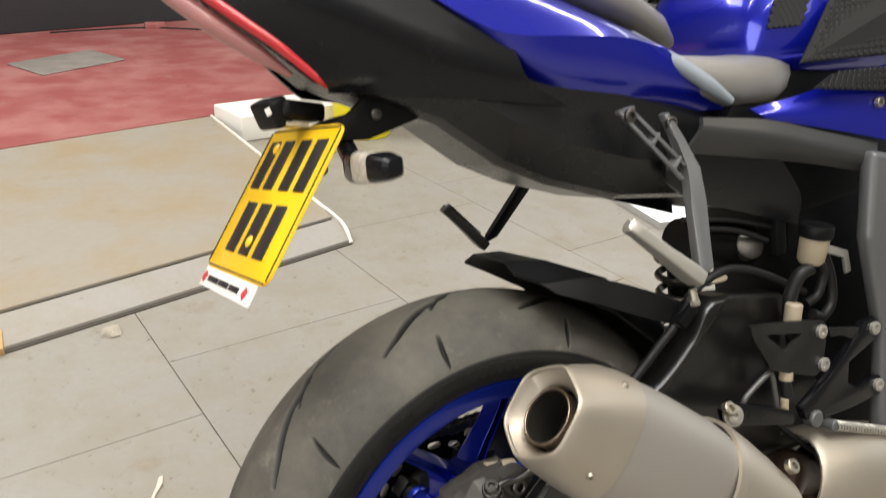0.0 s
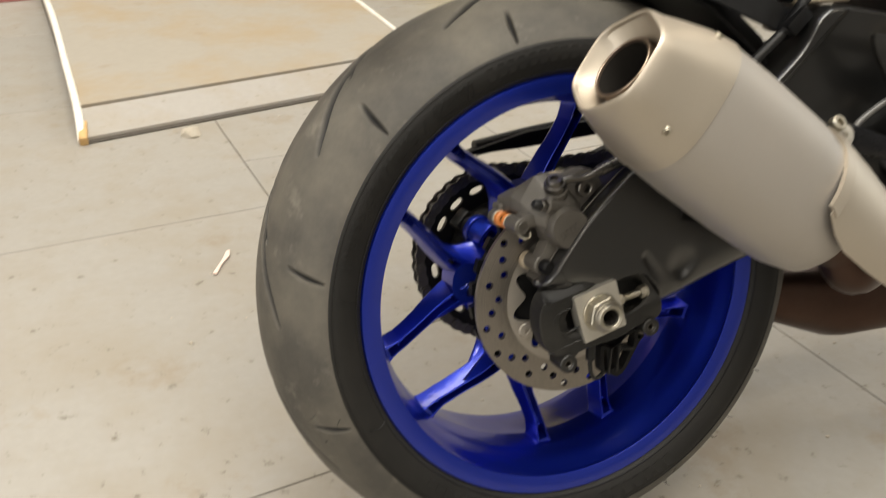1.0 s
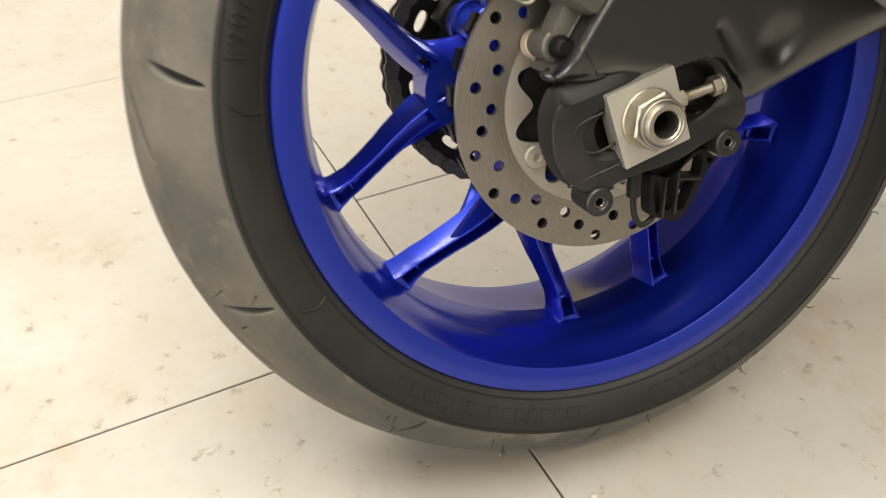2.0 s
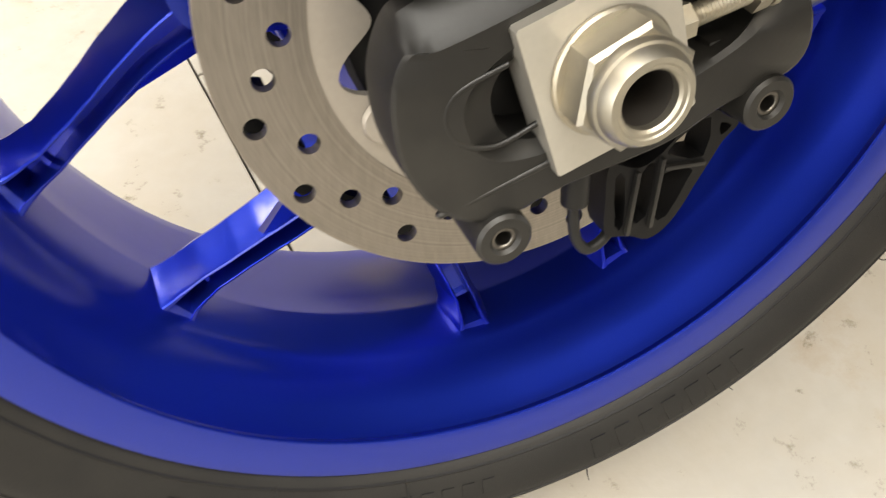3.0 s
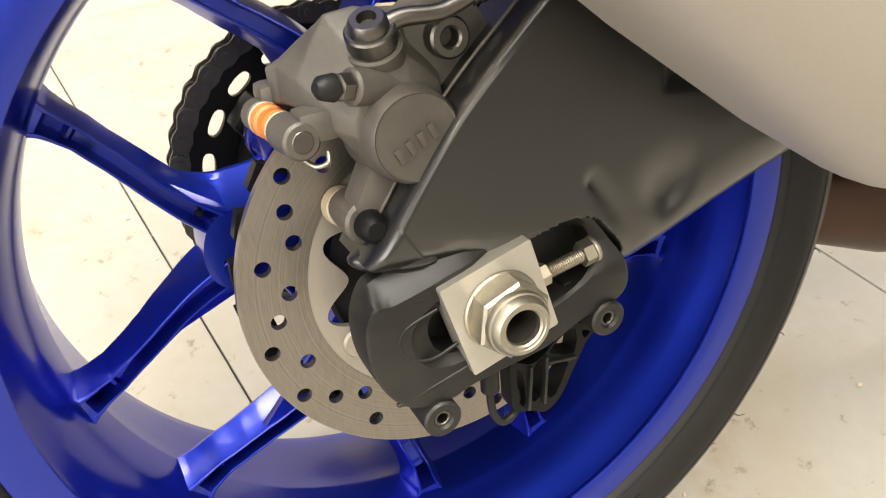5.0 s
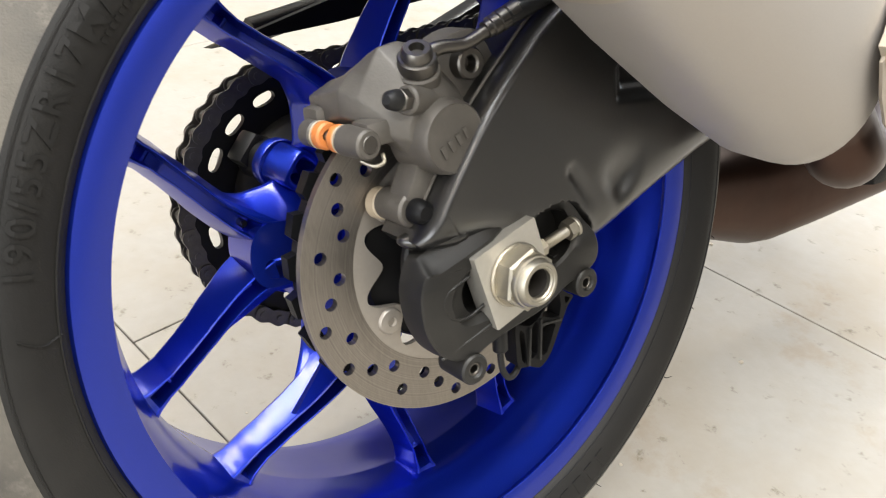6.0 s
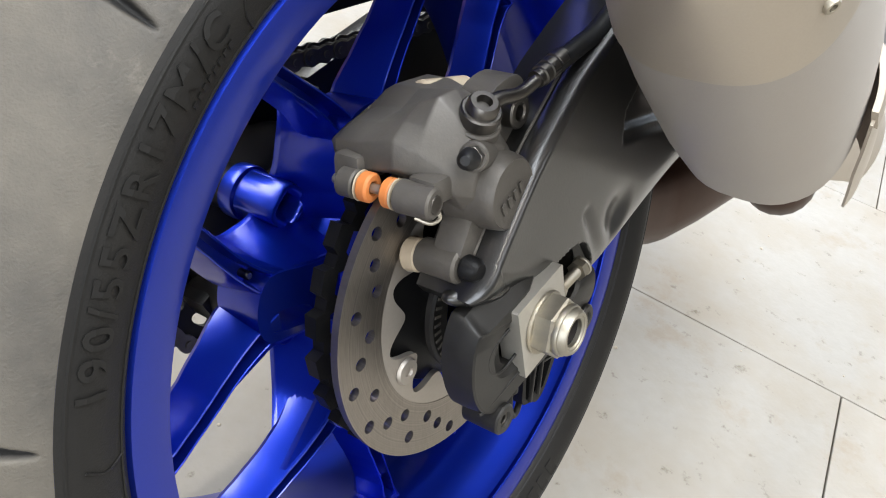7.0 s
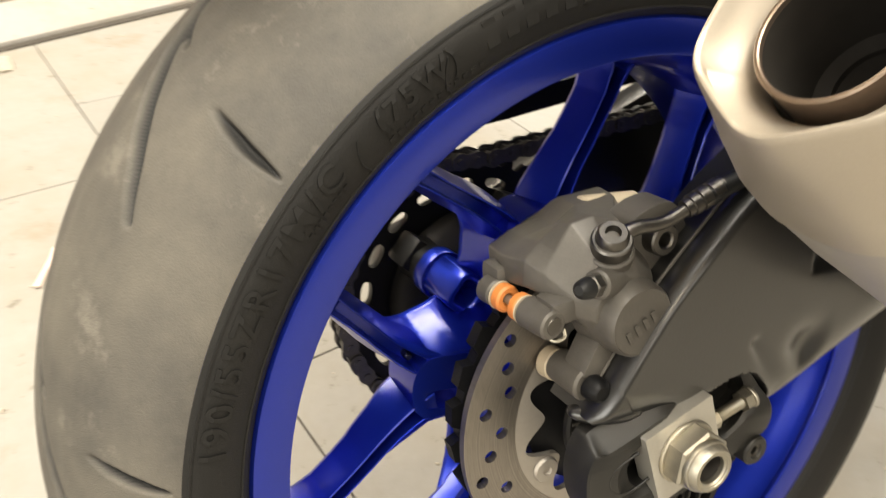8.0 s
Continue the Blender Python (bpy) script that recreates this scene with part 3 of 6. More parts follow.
for a in NODES:
    b = a - 36.0
    bm = bmesh.new()
    c = polar(0.0680, b)
    ex, ez = polar(1, b), polar(1, b + 90)
    rows = []
    for y, hu, hv in ((0.066, 0.0170, 0.0185), (0.0565, 0.0172, 0.0188), (0.0545, 0.0165, 0.0180), (0.0538, 0.0138, 0.0160), (0.0525, 0.0132, 0.0154), (0.0200, 0.0122, 0.0146), (0.0186, 0.0116, 0.0140), (0.0182, 0.0104, 0.0128), (0.0188, 0.0088, 0.0108), (0.0210, 0.0076, 0.0092), (0.040, 0.0070, 0.0084)):
        rows.append([c + ex * u + ez * v + Vector((0, y, 0)) for u, v in superellipse(0, 0, hu, hv, 2.2 if y > 0.0535 else 3.8, 40)])
    loft(bm, rows)
    part("cush_boss", bm, M_RIM, wheel, smooth=45)
    bm = bmesh.new()
    cyl(bm, c + Vector((0, 0.063, 0)), c + Vector((0, 0.100, 0)), 0.0150, 0.0165, 24, 0.002)
    part("cush_damper", bm, M_SPROCKET, wheel)

# sprocket, its carrier and the chain
SPY = 0.118
teeth = 43
outl = []
for k in range(teeth):
    for q, rr_ in ((0.0, 0.1035), (0.3, 0.1035), (0.5, 0.1110), (0.7, 0.1110)):
        outl.append(xz(polar(rr_, 360 * (k + q) / teeth)))
holes = []
for k in range(18):
    a = 8 + 20 * k
    c = polar(0.0890, a)
    holes.append([(c.x + u * math.cos(radians(a + 90)) - v * math.sin(radians(a + 90)), c.z + u * math.sin(radians(a + 90)) + v * math.cos(radians(a + 90))) for u, v in superellipse(0, 0, 0.0098, 0.0046, 2.6, 16)])
holes.append([xz(polar(0.060, 6 * k)) for k in range(60)])
bm = holed_plate(outl, holes, SPY - 0.003, SPY + 0.003)
part("sprocket", bm, M_SPROCKET, wheel, "black slotted rear sprocket behind the wheel", 30)
bm = bmesh.new()
lathe(bm, [(0.03, 0.055), (0.050, 0.055), (0.052, 0.075), (0.070, 0.092), (0.072, 0.108), (0.03, 0.108)], 48, closed=True)
for a in NODES:
    b = a - 36.0
    box(bm, polar(0.062, b, 0.092), (0.05, 0.028, 0.026), 0.005, Matrix.Rotation(radians(-b), 4, "Y"))
part("sprocket_carrier", bm, M_SPROCKET, wheel)

PITCH = 0.015875
PR = PITCH * teeth / (2 * math.pi)
path = []
for k in range(int(math.pi * PR / PITCH) + 6):
    a = 78 + k * math.degrees(PITCH / PR)
    path.append((polar(PR, a), a + 90))
top0, bot0 = path[0][0], path[-1][0]
front_top, front_bot = Vector((0.62, 0, 0.125)), Vector((0.62, 0, 0.055))
for p0, goal in ((top0, front_top), (bot0, front_bot)):
    d = (goal - p0).normalized()
    n = int((goal - p0).length / PITCH)
    for k in range(1, n):
        path.append((p0 + d * PITCH * k, math.degrees(math.atan2(d.z, d.x))))


def link_mesh(wide):
    """One chain link: two waisted side plates and two rollers."""
    bm = bmesh.new()
    ol = []
    for k in range(28):
        t = 2 * math.pi * k / 28
        x = 0.5 * PITCH * math.copysign(min(1, abs(math.cos(t)) ** 0.35), math.cos(t)) + 0.0066 * math.cos(t)
        z = (0.0074 - 0.0022 * max(0, 1 - abs(x) / (0.5 * PITCH)) ** 1.0) * math.copysign(abs(math.sin(t)) ** 0.8, math.sin(t))
        ol.append((x, z))
    off = 0.0088 if wide else 0.0064
    for s in (-1, 1):
        prism(bm, ol, s * off - 0.001, s * off + 0.001)
    for s in (-1, 1):
        cyl(bm, (s * PITCH / 2, -off - (0.0022 if wide else 0), 0), (s * PITCH / 2, off + (0.0022 if wide else 0), 0), 0.0048 if not wide else 0.0030, None, 10)
    me = bpy.data.meshes.new("chain_link")
    bmesh.ops.recalc_face_normals(bm, faces=bm.faces[:])
    bm.to_mesh(me)
    bm.free()
    me.materials.append(M_CHAIN)
    for p in me.polygons:
        p.use_smooth = True
    me.set_sharp_from_angle(angle=radians(35))
    return me


link_a, link_b = link_mesh(True), link_mesh(False)
chain = new("drive_chain")
chain.parent = bike
tagged(chain, "greasy black drive chain")
for k, (p, a) in enumerate(path):
    ob = new("chain_link", link_a if k % 2 else link_b)
    ob.parent = chain
    ob.matrix_local = Matrix.Translation(p + Vector((0, SPY, 0))) @ Matrix.Rotation(radians(-a), 4, "Y")
bm = bmesh.new()
tube(bm, [(-0.02, 0.135, 0.135), (0.10, 0.135, 0.150), (0.30, 0.135, 0.160), (0.55, 0.135, 0.150)], 0.010, 10)
prism(bm, [(-0.06, 0.128), (0.05, 0.152), (0.30, 0.170), (0.30, 0.150), (0.05, 0.132)], 0.118, 0.138, 0.002)
part("chain_guard", bm, M_BLACK, bike, "black plastic chain guard")
bm = bmesh.new()
prism(bm, [(-0.07, 0.01), (-0.05, 0.045), (0.06, 0.075), (0.35, 0.17), (0.55, 0.12), (0.55, 0.03), (0.20, -0.005), (0.05, -0.04), (-0.05, -0.03)], 0.140, 0.172, 0.006)
part("swingarm_far_side", bm, M_ARM, bike)

# brake disc with drilled holes
DY = -0.0785
inn = []
for k in range(180):
    a = 2 * k
    lobe = math.cos(radians(5 * (a + 150.2)))
    bump2 = math.cos(radians(10 * (a + 150.2)))
    inn.append(xz(polar(0.0605 - 0.0085 * bump2 - 0.0020 * lobe, a)))
CYCLE = (0.1017, 0.0928, 0.0841, 0.0972, 0.0844, 0.0924, 0.1011, 0.0883)
drill = [circle(*xz(polar(CYCLE[k % 8], 138.5 + 9 * k)), 0.0041, 16) for k in range(40)]
bm = holed_plate([xz(polar(0.1098, 2 * k)) for k in range(180)], drill + [[xz(polar(0.0752, 3 * k)) for k in range(120)]], DY, DY + 0.005)
disc = part("brake_disc", bm, M_DISC, wheel, "drilled stainless steel rear brake disc", 35)
bm = holed_plate([xz(polar(0.0752, 3 * k)) for k in range(120)], [inn], DY + 0.0004, DY + 0.0045)
part("disc_centre", bm, M_CARRIER, wheel, "matt silver wavy disc centre", 35)

# ---- swingarm end, axle and adjuster ----
TURN = radians(14.6)


def slanted(u, v):
    """From axes along and across the axle slot to (x, z)."""
    return (u * math.cos(TURN) - v * math.sin(TURN), u * math.sin(TURN) + v * math.cos(TURN))


def smooth_outline(points, steps=5):
    """Rounds a closed (x, z) outline."""
    n = len(points)
    out = []
    for i in range(n):
        a, b, c, d = (Vector((*points[(i + k) % n], 0)) for k in (-1, 0, 1, 2))
        for k in range(steps):
            t = k / steps
            q = 0.5 * (2 * b + (c - a) * t + (2 * a - 5 * b + 4 * c - d) * t * t + (3 * b - a - 3 * c + d) * t ** 3)
            out.append((q.x, q.y))
    return out


TOP_EDGE = smooth_path([(-0.058, 0, 0.034), (-0.049, 0, 0.047), (-0.030, 0, 0.072), (-0.008, 0, 0.098), (0.020, 0, 0.1230), (0.0485, 0, 0.1450), (0.110, 0, 0.178), (0.180, 0, 0.198), (0.236, 0, 0.240), (0.264, 0, 0.278), (0.300, 0, 0.284), (0.400, 0, 0.268)], 36)
LOW_EDGE = smooth_path([(-0.052, 0, 0.027), (-0.032, 0, 0.021), (-0.006, 0, 0.015), (0.026, 0, 0.004), (0.058, 0, -0.008), (0.085, 0, -0.010), (0.156, 0, 0.012), (0.207, 0, 0.026), (0.255, 0, 0.034), (0.310, 0, 0.040), (0.400, 0, 0.042), (0.500, 0, 0.056)], 36)


def hollow(x, z):
    """Depth of the dent, the crease, the pocket and the axle slot sunk into the arm's face."""
    c, q = math.cos(radians(62)), math.sin(radians(62))
    u, v = (x - 0.103) * c + (z - 0.030) * q, -(x - 0.103) * q + (z - 0.030) * c
    deep = 0.0058 * math.exp(-((u / 0.0150) ** 2 + ((v + 0.002) / (0.0085 if v < -0.002 else 0.018)) ** 2) ** 1.2)
    # crease beside the end of the slot
    f = max(0.0, min(1.0, ((x - 0.057) * 0.023 - (z - 0.047) * 0.037) / (0.023 ** 2 + 0.037 ** 2)))
    gap = math.hypot(x - 0.057 - 0.023 * f, z - 0.047 + 0.037 * f)
    deep += 0.0026 * (1 - 0.5 * f) * math.exp(-(gap / (0.0040 + 0.004 * f)) ** 2)
    # two-stepped pocket under the silencer
    for reach, depth, base in ((0.0, 0.0034, 0.0022), (0.007, 0.0050, 0.0018)):
        edge = max((0.099 + reach - x) / base, (0.083 + reach - 0.10 * (x - 0.10) - z) / base, (z - 0.113 + reach - 0.9 * (x - 0.11)) / base)
        deep += depth * max(0.0, min(1.0, 0.5 - edge * 0.5))
    # the open axle slot
    ct, st = math.cos(TURN), math.sin(TURN)
    su, sv = x * ct + z * st, -x * st + z * ct + 0.0015
    if su > 0.03:
        su += 0.40 * sv * min(1.0, (su - 0.03) / 0.02)
    d = (abs((su - 0.017) / 0.051) ** 4.0 + abs(sv / 0.0212) ** 4.0) ** 0.25
    deep += 0.0225 * max(0.0, min(1.0, (1.0 - d) / 0.07 + 0.5))
    return deep


bm = bmesh.new()
rows = []
NV = 130
for t_p, b_p in zip(TOP_EDGE, LOW_EDGE):
    wide = (t_p - b_p).length
    row = []
    for k in range(NV + 1):
        v = 0.5 - 0.5 * math.cos(math.pi * k / NV)
        p = t_p.lerp(b_p, v)
        d_top, d_low = v * wide, (1 - v) * wide
        bulge = math.sqrt(max(0.0, 1 - (1 - min(1.0, d_top / 0.0075)) ** 2.4)) * math.sqrt(max(0.0, 1 - (1 - min(1.0, d_low / 0.036)) ** 2.6))
        sag = 0.0008 * math.sin(math.pi * min(1.0, d_top / max(wide, 0.02))) if wide > 0.04 else 0.0
        row.append((p.x, -0.109 - 0.008 * max(0.0, 1 - d_top / 0.02) - (0.0245 - 0.008 * max(0.0, 1 - d_top / 0.02)) * bulge + sag + hollow(p.x, p.z) * bulge, p.z))
    row += [(b_p.x, -0.090, b_p.z), (t_p.x, -0.090, t_p.z)]
    rows.append(row)
loft(bm, rows)
swing = part("swingarm", bm, M_ARM, bike, "satin black cast aluminium swingarm", 60)
# thin pale weld bead along the rear edge of the arm
bm = bmesh.new()
tube(bm, [(-0.0500, -0.1182, 0.0475), (-0.0305, -0.1182, 0.0730), (-0.0085, -0.1182, 0.0990), (0.0195, -0.1182, 0.1240), (0.0480, -0.1182, 0.1460), (0.1095, -0.1182, 0.1790)], 0.0009, 8)
part("weld_bead", bm, M_CAST, swing)
# rippled weld where the arm meets its end casting
bm = bmesh.new()
bmesh.ops.create_uvsphere(bm, u_segments=32, v_segments=18, radius=1.0, matrix=Matrix.Translation((-0.0420, -0.1185, 0.0315)) @ Matrix.Rotation(radians(-24), 4, "Z") @ Matrix.Rotation(radians(4), 4, "Y") @ Matrix.Diagonal((0.0210, 0.0090, 0.0068, 1)))
for v in bm.verts:
    v.co += Vector((0, -1, 0.6)) * 0.0007 * math.sin(v.co.x * 900) * min(1.0, max(0.0, (v.co.x + 0.062) / 0.01))
part("weld_seam", bm, M_ARM, swing, "glossy black painted weld", 120)
# rear end casting with its open slot
bm = bmesh.new()
outer_end = smooth_outline([(-0.060, 0.0215), (-0.0660, 0.006), (-0.0645, -0.016), (-0.054, -0.037), (-0.036, -0.045), (-0.012, -0.0395), (0.024, -0.0345), (0.046, -0.0262), (0.0740, -0.0180), (0.0745, 0.004), (0.054, 0.034), (0.018, 0.042), (-0.012, 0.038), (-0.036, 0.031), (-0.052, 0.0265)], 6)
front_end = smooth_outline([(-0.0600, 0.0168), (-0.0650, 0.004), (-0.0635, -0.018), (-0.0532, -0.0362), (-0.036, -0.0442), (-0.012, -0.0388), (0.024, -0.0338), (0.0455, -0.0255), (0.0725, -0.0175), (0.0730, 0.003), (0.052, 0.031), (0.016, 0.0325), (-0.012, 0.0262), (-0.036, 0.0200), (-0.053, 0.0165)], 6)
m = len(outer_end)


def slot_at(k):
    a = math.atan2(outer_end[k][1] - 0.002, outer_end[k][0] - 0.005)
    c, s = math.cos(a - TURN), math.sin(a - TURN)
    hu, hv = (0.049 if c < 0 else 0.060), 0.0205
    f = min(hu / max(abs(c), 1e-4), hv / max(abs(s), 1e-4))
    q = ((abs(c) * f / hu) ** 2.8 + (abs(s) * f / hv) ** 2.8) ** (1 / 2.8)
    u, v = slanted(c * f / q, s * f / q)
    return (u + 0.004, v + 0.001)


slot = [slot_at(k) for k in range(m)]


def hole(x, z):
    """The open axle slot inside the dished ring; it runs on to the adjuster bolt at the front."""
    return (x * (0.78 if x < 0 else 0.97), z * 0.84)


rim_in = [(x * 0.94 + sx * 0.06, z * 0.94 + sz * 0.06) for (x, z), (sx, sz) in zip(front_end, slot)]
mid_in = [(x * 0.30 + sx * 0.70, z * 0.30 + sz * 0.70) for (x, z), (sx, sz) in zip(front_end, slot)]
fold_in = [(x * 0.35 + fx * 0.65, z * 0.35 + fz * 0.65) for (x, z), (fx, fz) in zip(outer_end, front_end)]
rows = [[(x, -0.114, z) for x, z in outer_end], [(x, -0.1225, z) for x, z in outer_end], [(x, -0.1300, z) for x, z in fold_in], [(x, -0.1338, z) for x, z in front_end], [(x, -0.1345, z) for x, z in rim_in],
        [(x, -0.1344, z) for x, z in mid_in], [(x, -0.1340, z) for x, z in slot], [(x * 0.94 , -0.1322, z * 0.94) for x, z in slot], [(hole(x, z)[0], -0.1303, hole(x, z)[1]) for x, z in slot], [(hole(x, z)[0] * 0.98 , -0.110, hole(x, z)[1] * 0.98) for x, z in slot]]
def sunk(x, y, z):
    """The upper front of the casting lies under the skin of the arm."""
    v = -x * math.sin(TURN) + z * math.cos(TURN)
    f = max(0.0, min(1.0, (x + 0.012) / 0.02)) * max(0.0, min(1.0, (v + 0.016) / 0.012))
    return (x, min(y + 0.007 * f, -0.108), z)


rows = [[sunk(*p) for p in row] for row in rows]
rv = loft(bm, rows, caps=False)
bm.faces.new(rv[0])
bm.faces.new(rv[-1])
part("arm_end", bm, M_ARMEND, swing, "black cast swingarm end with slotted axle carrier", 24)
# raised crease below the slot and the rim of the dish round it
bm = bmesh.new()
tube(bm, [(-0.0540, -0.1318, -0.0368), (-0.0523, -0.1330, -0.0364), (-0.0330, -0.1336, -0.0317), (-0.0135, -0.1338, -0.0270), (0.020, -0.1334, -0.0190), (0.050, -0.1322, -0.0118)], 0.0013, 10)
part("casting_rib", bm, M_ARMEND, swing, smooth=80)
bm = bmesh.new()
tube(bm, [(-0.0300, -0.1336, 0.0076), (-0.0418, -0.1336, 0.0044), (-0.0473, -0.1336, 0.0016), (-0.0499, -0.1336, -0.0032), (-0.0489, -0.1336, -0.0096), (-0.0443, -0.1336, -0.0146), (-0.0382, -0.1336, -0.0170), (-0.0316, -0.1336, -0.0168), (-0.0223, -0.1336, -0.0138), (-0.0120, -0.1333, -0.0105)], 0.0010, 10)
part("casting_rib", bm, M_ARMEND, swing, smooth=80)
for lx, lz in ((-0.0348, -0.0508), (0.0614, -0.0281)):
    bm = bmesh.new()
    ring(bm, (lx, -0.1375, lz), (lx, -0.112, lz), 0.0098, 0.0042, 28, 0.0012)
    box(bm, (lx * 0.82, -0.121, lz + 0.013), (0.020, 0.016, 0.022), 0.005)
    part("bobbin_lug", bm, M_ARMEND, swing)
    bm = bmesh.new()
    ring(bm, (lx, -0.1360, lz), (lx, -0.120, lz), 0.0046, 0.0028, 18, 0.0004)
    part("thread_insert", bm, M_STEEL, swing)
# axle group
bm = holed_plate([slanted(u, v) for u, v in ((-0.0242, -0.0250), (-0.0234, -0.0258), (0.0238, -0.0258), (0.0246, -0.0250), (0.0246, 0.0250), (0.0238, 0.0258), (-0.0234, 0.0258), (-0.0242, 0.0250))], [circle(0, 0, 0.0118, 32)], -0.1389, -0.1235)
adj = part("adjuster_block", bm, M_ALLOY, bike, "square bare alloy chain adjuster block with axle nut", 30)
bm = bmesh.new()
ring(bm, (0, -0.1412, 0), (0, -0.1385, 0), 0.0198, 0.012, 40, 0.0008)
part("washer", bm, M_ZINC, adj)
bm = bmesh.new()
hex_r = 0.0335 / math.sqrt(3)
rows = []
for y, r in ((-0.1410, hex_r), (-0.1513, hex_r), (-0.1526, hex_r - 0.0016), (-0.1526, 0.0126), (-0.1410, 0.0126)):
    rows.append([(r * math.cos(0.35 + math.pi / 3 * k), y, r * math.sin(0.35 + math.pi / 3 * k)) for k in range(6)])
loft(bm, rows, caps=False)
part("axle_nut", bm, M_ZINC, adj, "zinc plated hexagon axle nut", 25)
bm = bmesh.new()
lathe(bm, [(0.0088, 0.012), (0.0088, 0.0014), (0.0096, 0.0005), (0.0108, 0.0004), (0.0112, -0.0001), (0.0128, -0.0002), (0.0142, 0.0018), (0.0148, 0.0042), (0.0156, 0.0046), (0.0162, 0.0062), (0.0158, 0.0082), (0.0150, 0.012)], 48, ((0, -0.1604, 0), (0, 1, 0)))
part("axle_sleeve", bm, M_ZINC, adj, "bright zinc sleeve round the hollow axle", 35)
# the axle bore borrows the soot colour to stand in for its shade
bm = bmesh.new()
lathe(bm, [(0.0092, 0.002), (0.0086, 0.003), (0.0084, 0.046), (1e-5, 0.0462)], 32, ((0, -0.1590, 0), (0, 1, 0)))
part("hollow_axle", bm, M_SOOTSHADE, adj, "hollow axle bore painted dark for its shade")
d = Vector((slanted(1, -0.08)[0], 0, slanted(1, -0.08)[1])).normalized()
b0 = Vector((slanted(0.0245, 0.0005)[0], -0.1330, slanted(0.0245, 0.0005)[1]))
bm = bmesh.new()
prof = []
for k in range(26):
    prof += [(0.0037, 0.0012 * k), (0.0031, 0.0012 * k + 0.0006)]
lathe(bm, [(1e-5, 0)] + prof + [(1e-5, 0.0312)], 16, (b0, d))
part("adjuster_bolt", bm, M_ZINC, adj)
bm = bmesh.new()
hexagon(bm, b0, b0 + d * 0.0055, 0.010, 0.0005)
part("bolt_head", bm, M_ZINC, adj)
bm = bmesh.new()
hexagon(bm, b0 + d * 0.025, b0 + d * 0.0315, 0.0115, 0.0006, 0.4)
part("lock_nut", bm, M_ZINC, adj)
bm = bmesh.new()
ring(bm, b0 + d * 0.0312, b0 + d * 0.0335, 0.0068, 0.003, 24)
part("lock_washer", bm, M_ZINC, adj)

# ribbed cover bracket and wire loop below the axle
bm = bmesh.new()
fin = smooth_outline([(0.0108, -0.0470), (0.0140, -0.0455), (0.0235, -0.0498), (0.0325, -0.0460), (0.0439, -0.0354), (0.0520, -0.0345), (0.0590, -0.0395), (0.0632, -0.0430), (0.0575, -0.0484), (0.0534, -0.0552), (0.0469, -0.0660), (0.0428, -0.0733), (0.0367, -0.0805), (0.0294, -0.0834), (0.0215, -0.0792), (0.0112, -0.0750), (0.0104, -0.0610)], 3)
windows = [[(0.0239, -0.0531), (0.0302, -0.0490), (0.0294, -0.0594), (0.0277, -0.0722), (0.0210, -0.0724)], [(0.0338, -0.0554), (0.0453, -0.0566), (0.0443, -0.0608), (0.0367, -0.0750), (0.0310, -0.0730)],
           [(0.0345, -0.0460), (0.0423, -0.0399), (0.0510, -0.0372), (0.0498, -0.0527), (0.0378, -0.0490)], [(0.0553, -0.0405), (0.0602, -0.0430), (0.0562, -0.0458)], [(0.0140, -0.0510), (0.0178, -0.0530), (0.0184, -0.0728), (0.0148, -0.0722)]]
bm = holed_plate(fin, [smooth_outline(w, 2) for w in windows], -0.1220, -0.1100)
guard_plate = part("ribbed_guard", bm, M_BLACK, swing, "black ribbed plastic guard bracket", 30)
bm = bmesh.new()
prism(bm, [(0.012, -0.028), (0.064, -0.028), (0.060, -0.041), (0.050, -0.038), (0.040, -0.040), (0.030, -0.048), (0.014, -0.047)], -0.116, -0.108, 0.0008)
part("guard_mount", bm, M_BLACK, guard_plate)
for (ax, az), (bx, bz) in (((0.0225, -0.0505), (0.0195, -0.0775)), ((0.0322, -0.0478), (0.0292, -0.0770)), ((0.0330, -0.0522), (0.0500, -0.0548))):
    va, vb = Vector((ax, 0, az)), Vector((bx, 0, bz))
    mid = (va + vb) / 2
    bm = bmesh.new()
    box(bm, (mid.x, -0.1225, mid.z), ((vb - va).length, 0.0030, 0.0018), 0.0006, Matrix.Rotation(-math.atan2(vb.z - va.z, vb.x - va.x), 4, "Y"))
    part("guard_rib", bm, M_ARMEND, guard_plate)
bm = bmesh.new()
tube(bm, [(0.0000, -0.119, -0.045), (-0.0006, -0.119, -0.0588), (-0.0005, -0.119, -0.0676), (0.0008, -0.119, -0.0754), (0.0050, -0.119, -0.0815), (0.0115, -0.118, -0.0810), (0.0169, -0.116, -0.0768), (0.0187, -0.113, -0.0690)], 0.0022, 10)
part("wire_loop", bm, M_RUBBER, swing)
bm = bmesh.new()
cyl(bm, (0.0006, -0.119, -0.034), (-0.0004, -0.119, -0.0595), 0.0050, None, 16, 0.001)
part("wire_boot", bm, M_RUBBER, swing)

# ---- silencer ----
C0 = Vector((0.030, -0.208, 0.209))
DX = Vector((0.81, 0.055, -0.586)).normalized()
SD = Vector((0.02, -1, -0.06)).normalized()
SD = (SD - DX * SD.dot(DX)).normalized()
UP = SD.cross(DX).normalized()
if UP.z < 0:
    UP = -UP


def can(s, hu, hs, power=2.7, du=0.0, ds=0.0, n=40, shear=0.0):
    return [C0 + DX * (s + shear * v) + SD * (u + ds) + UP * (v + du) for u, v in superellipse(0, 0, hs, hu, power, n, 0.0)]


bm = bmesh.new()
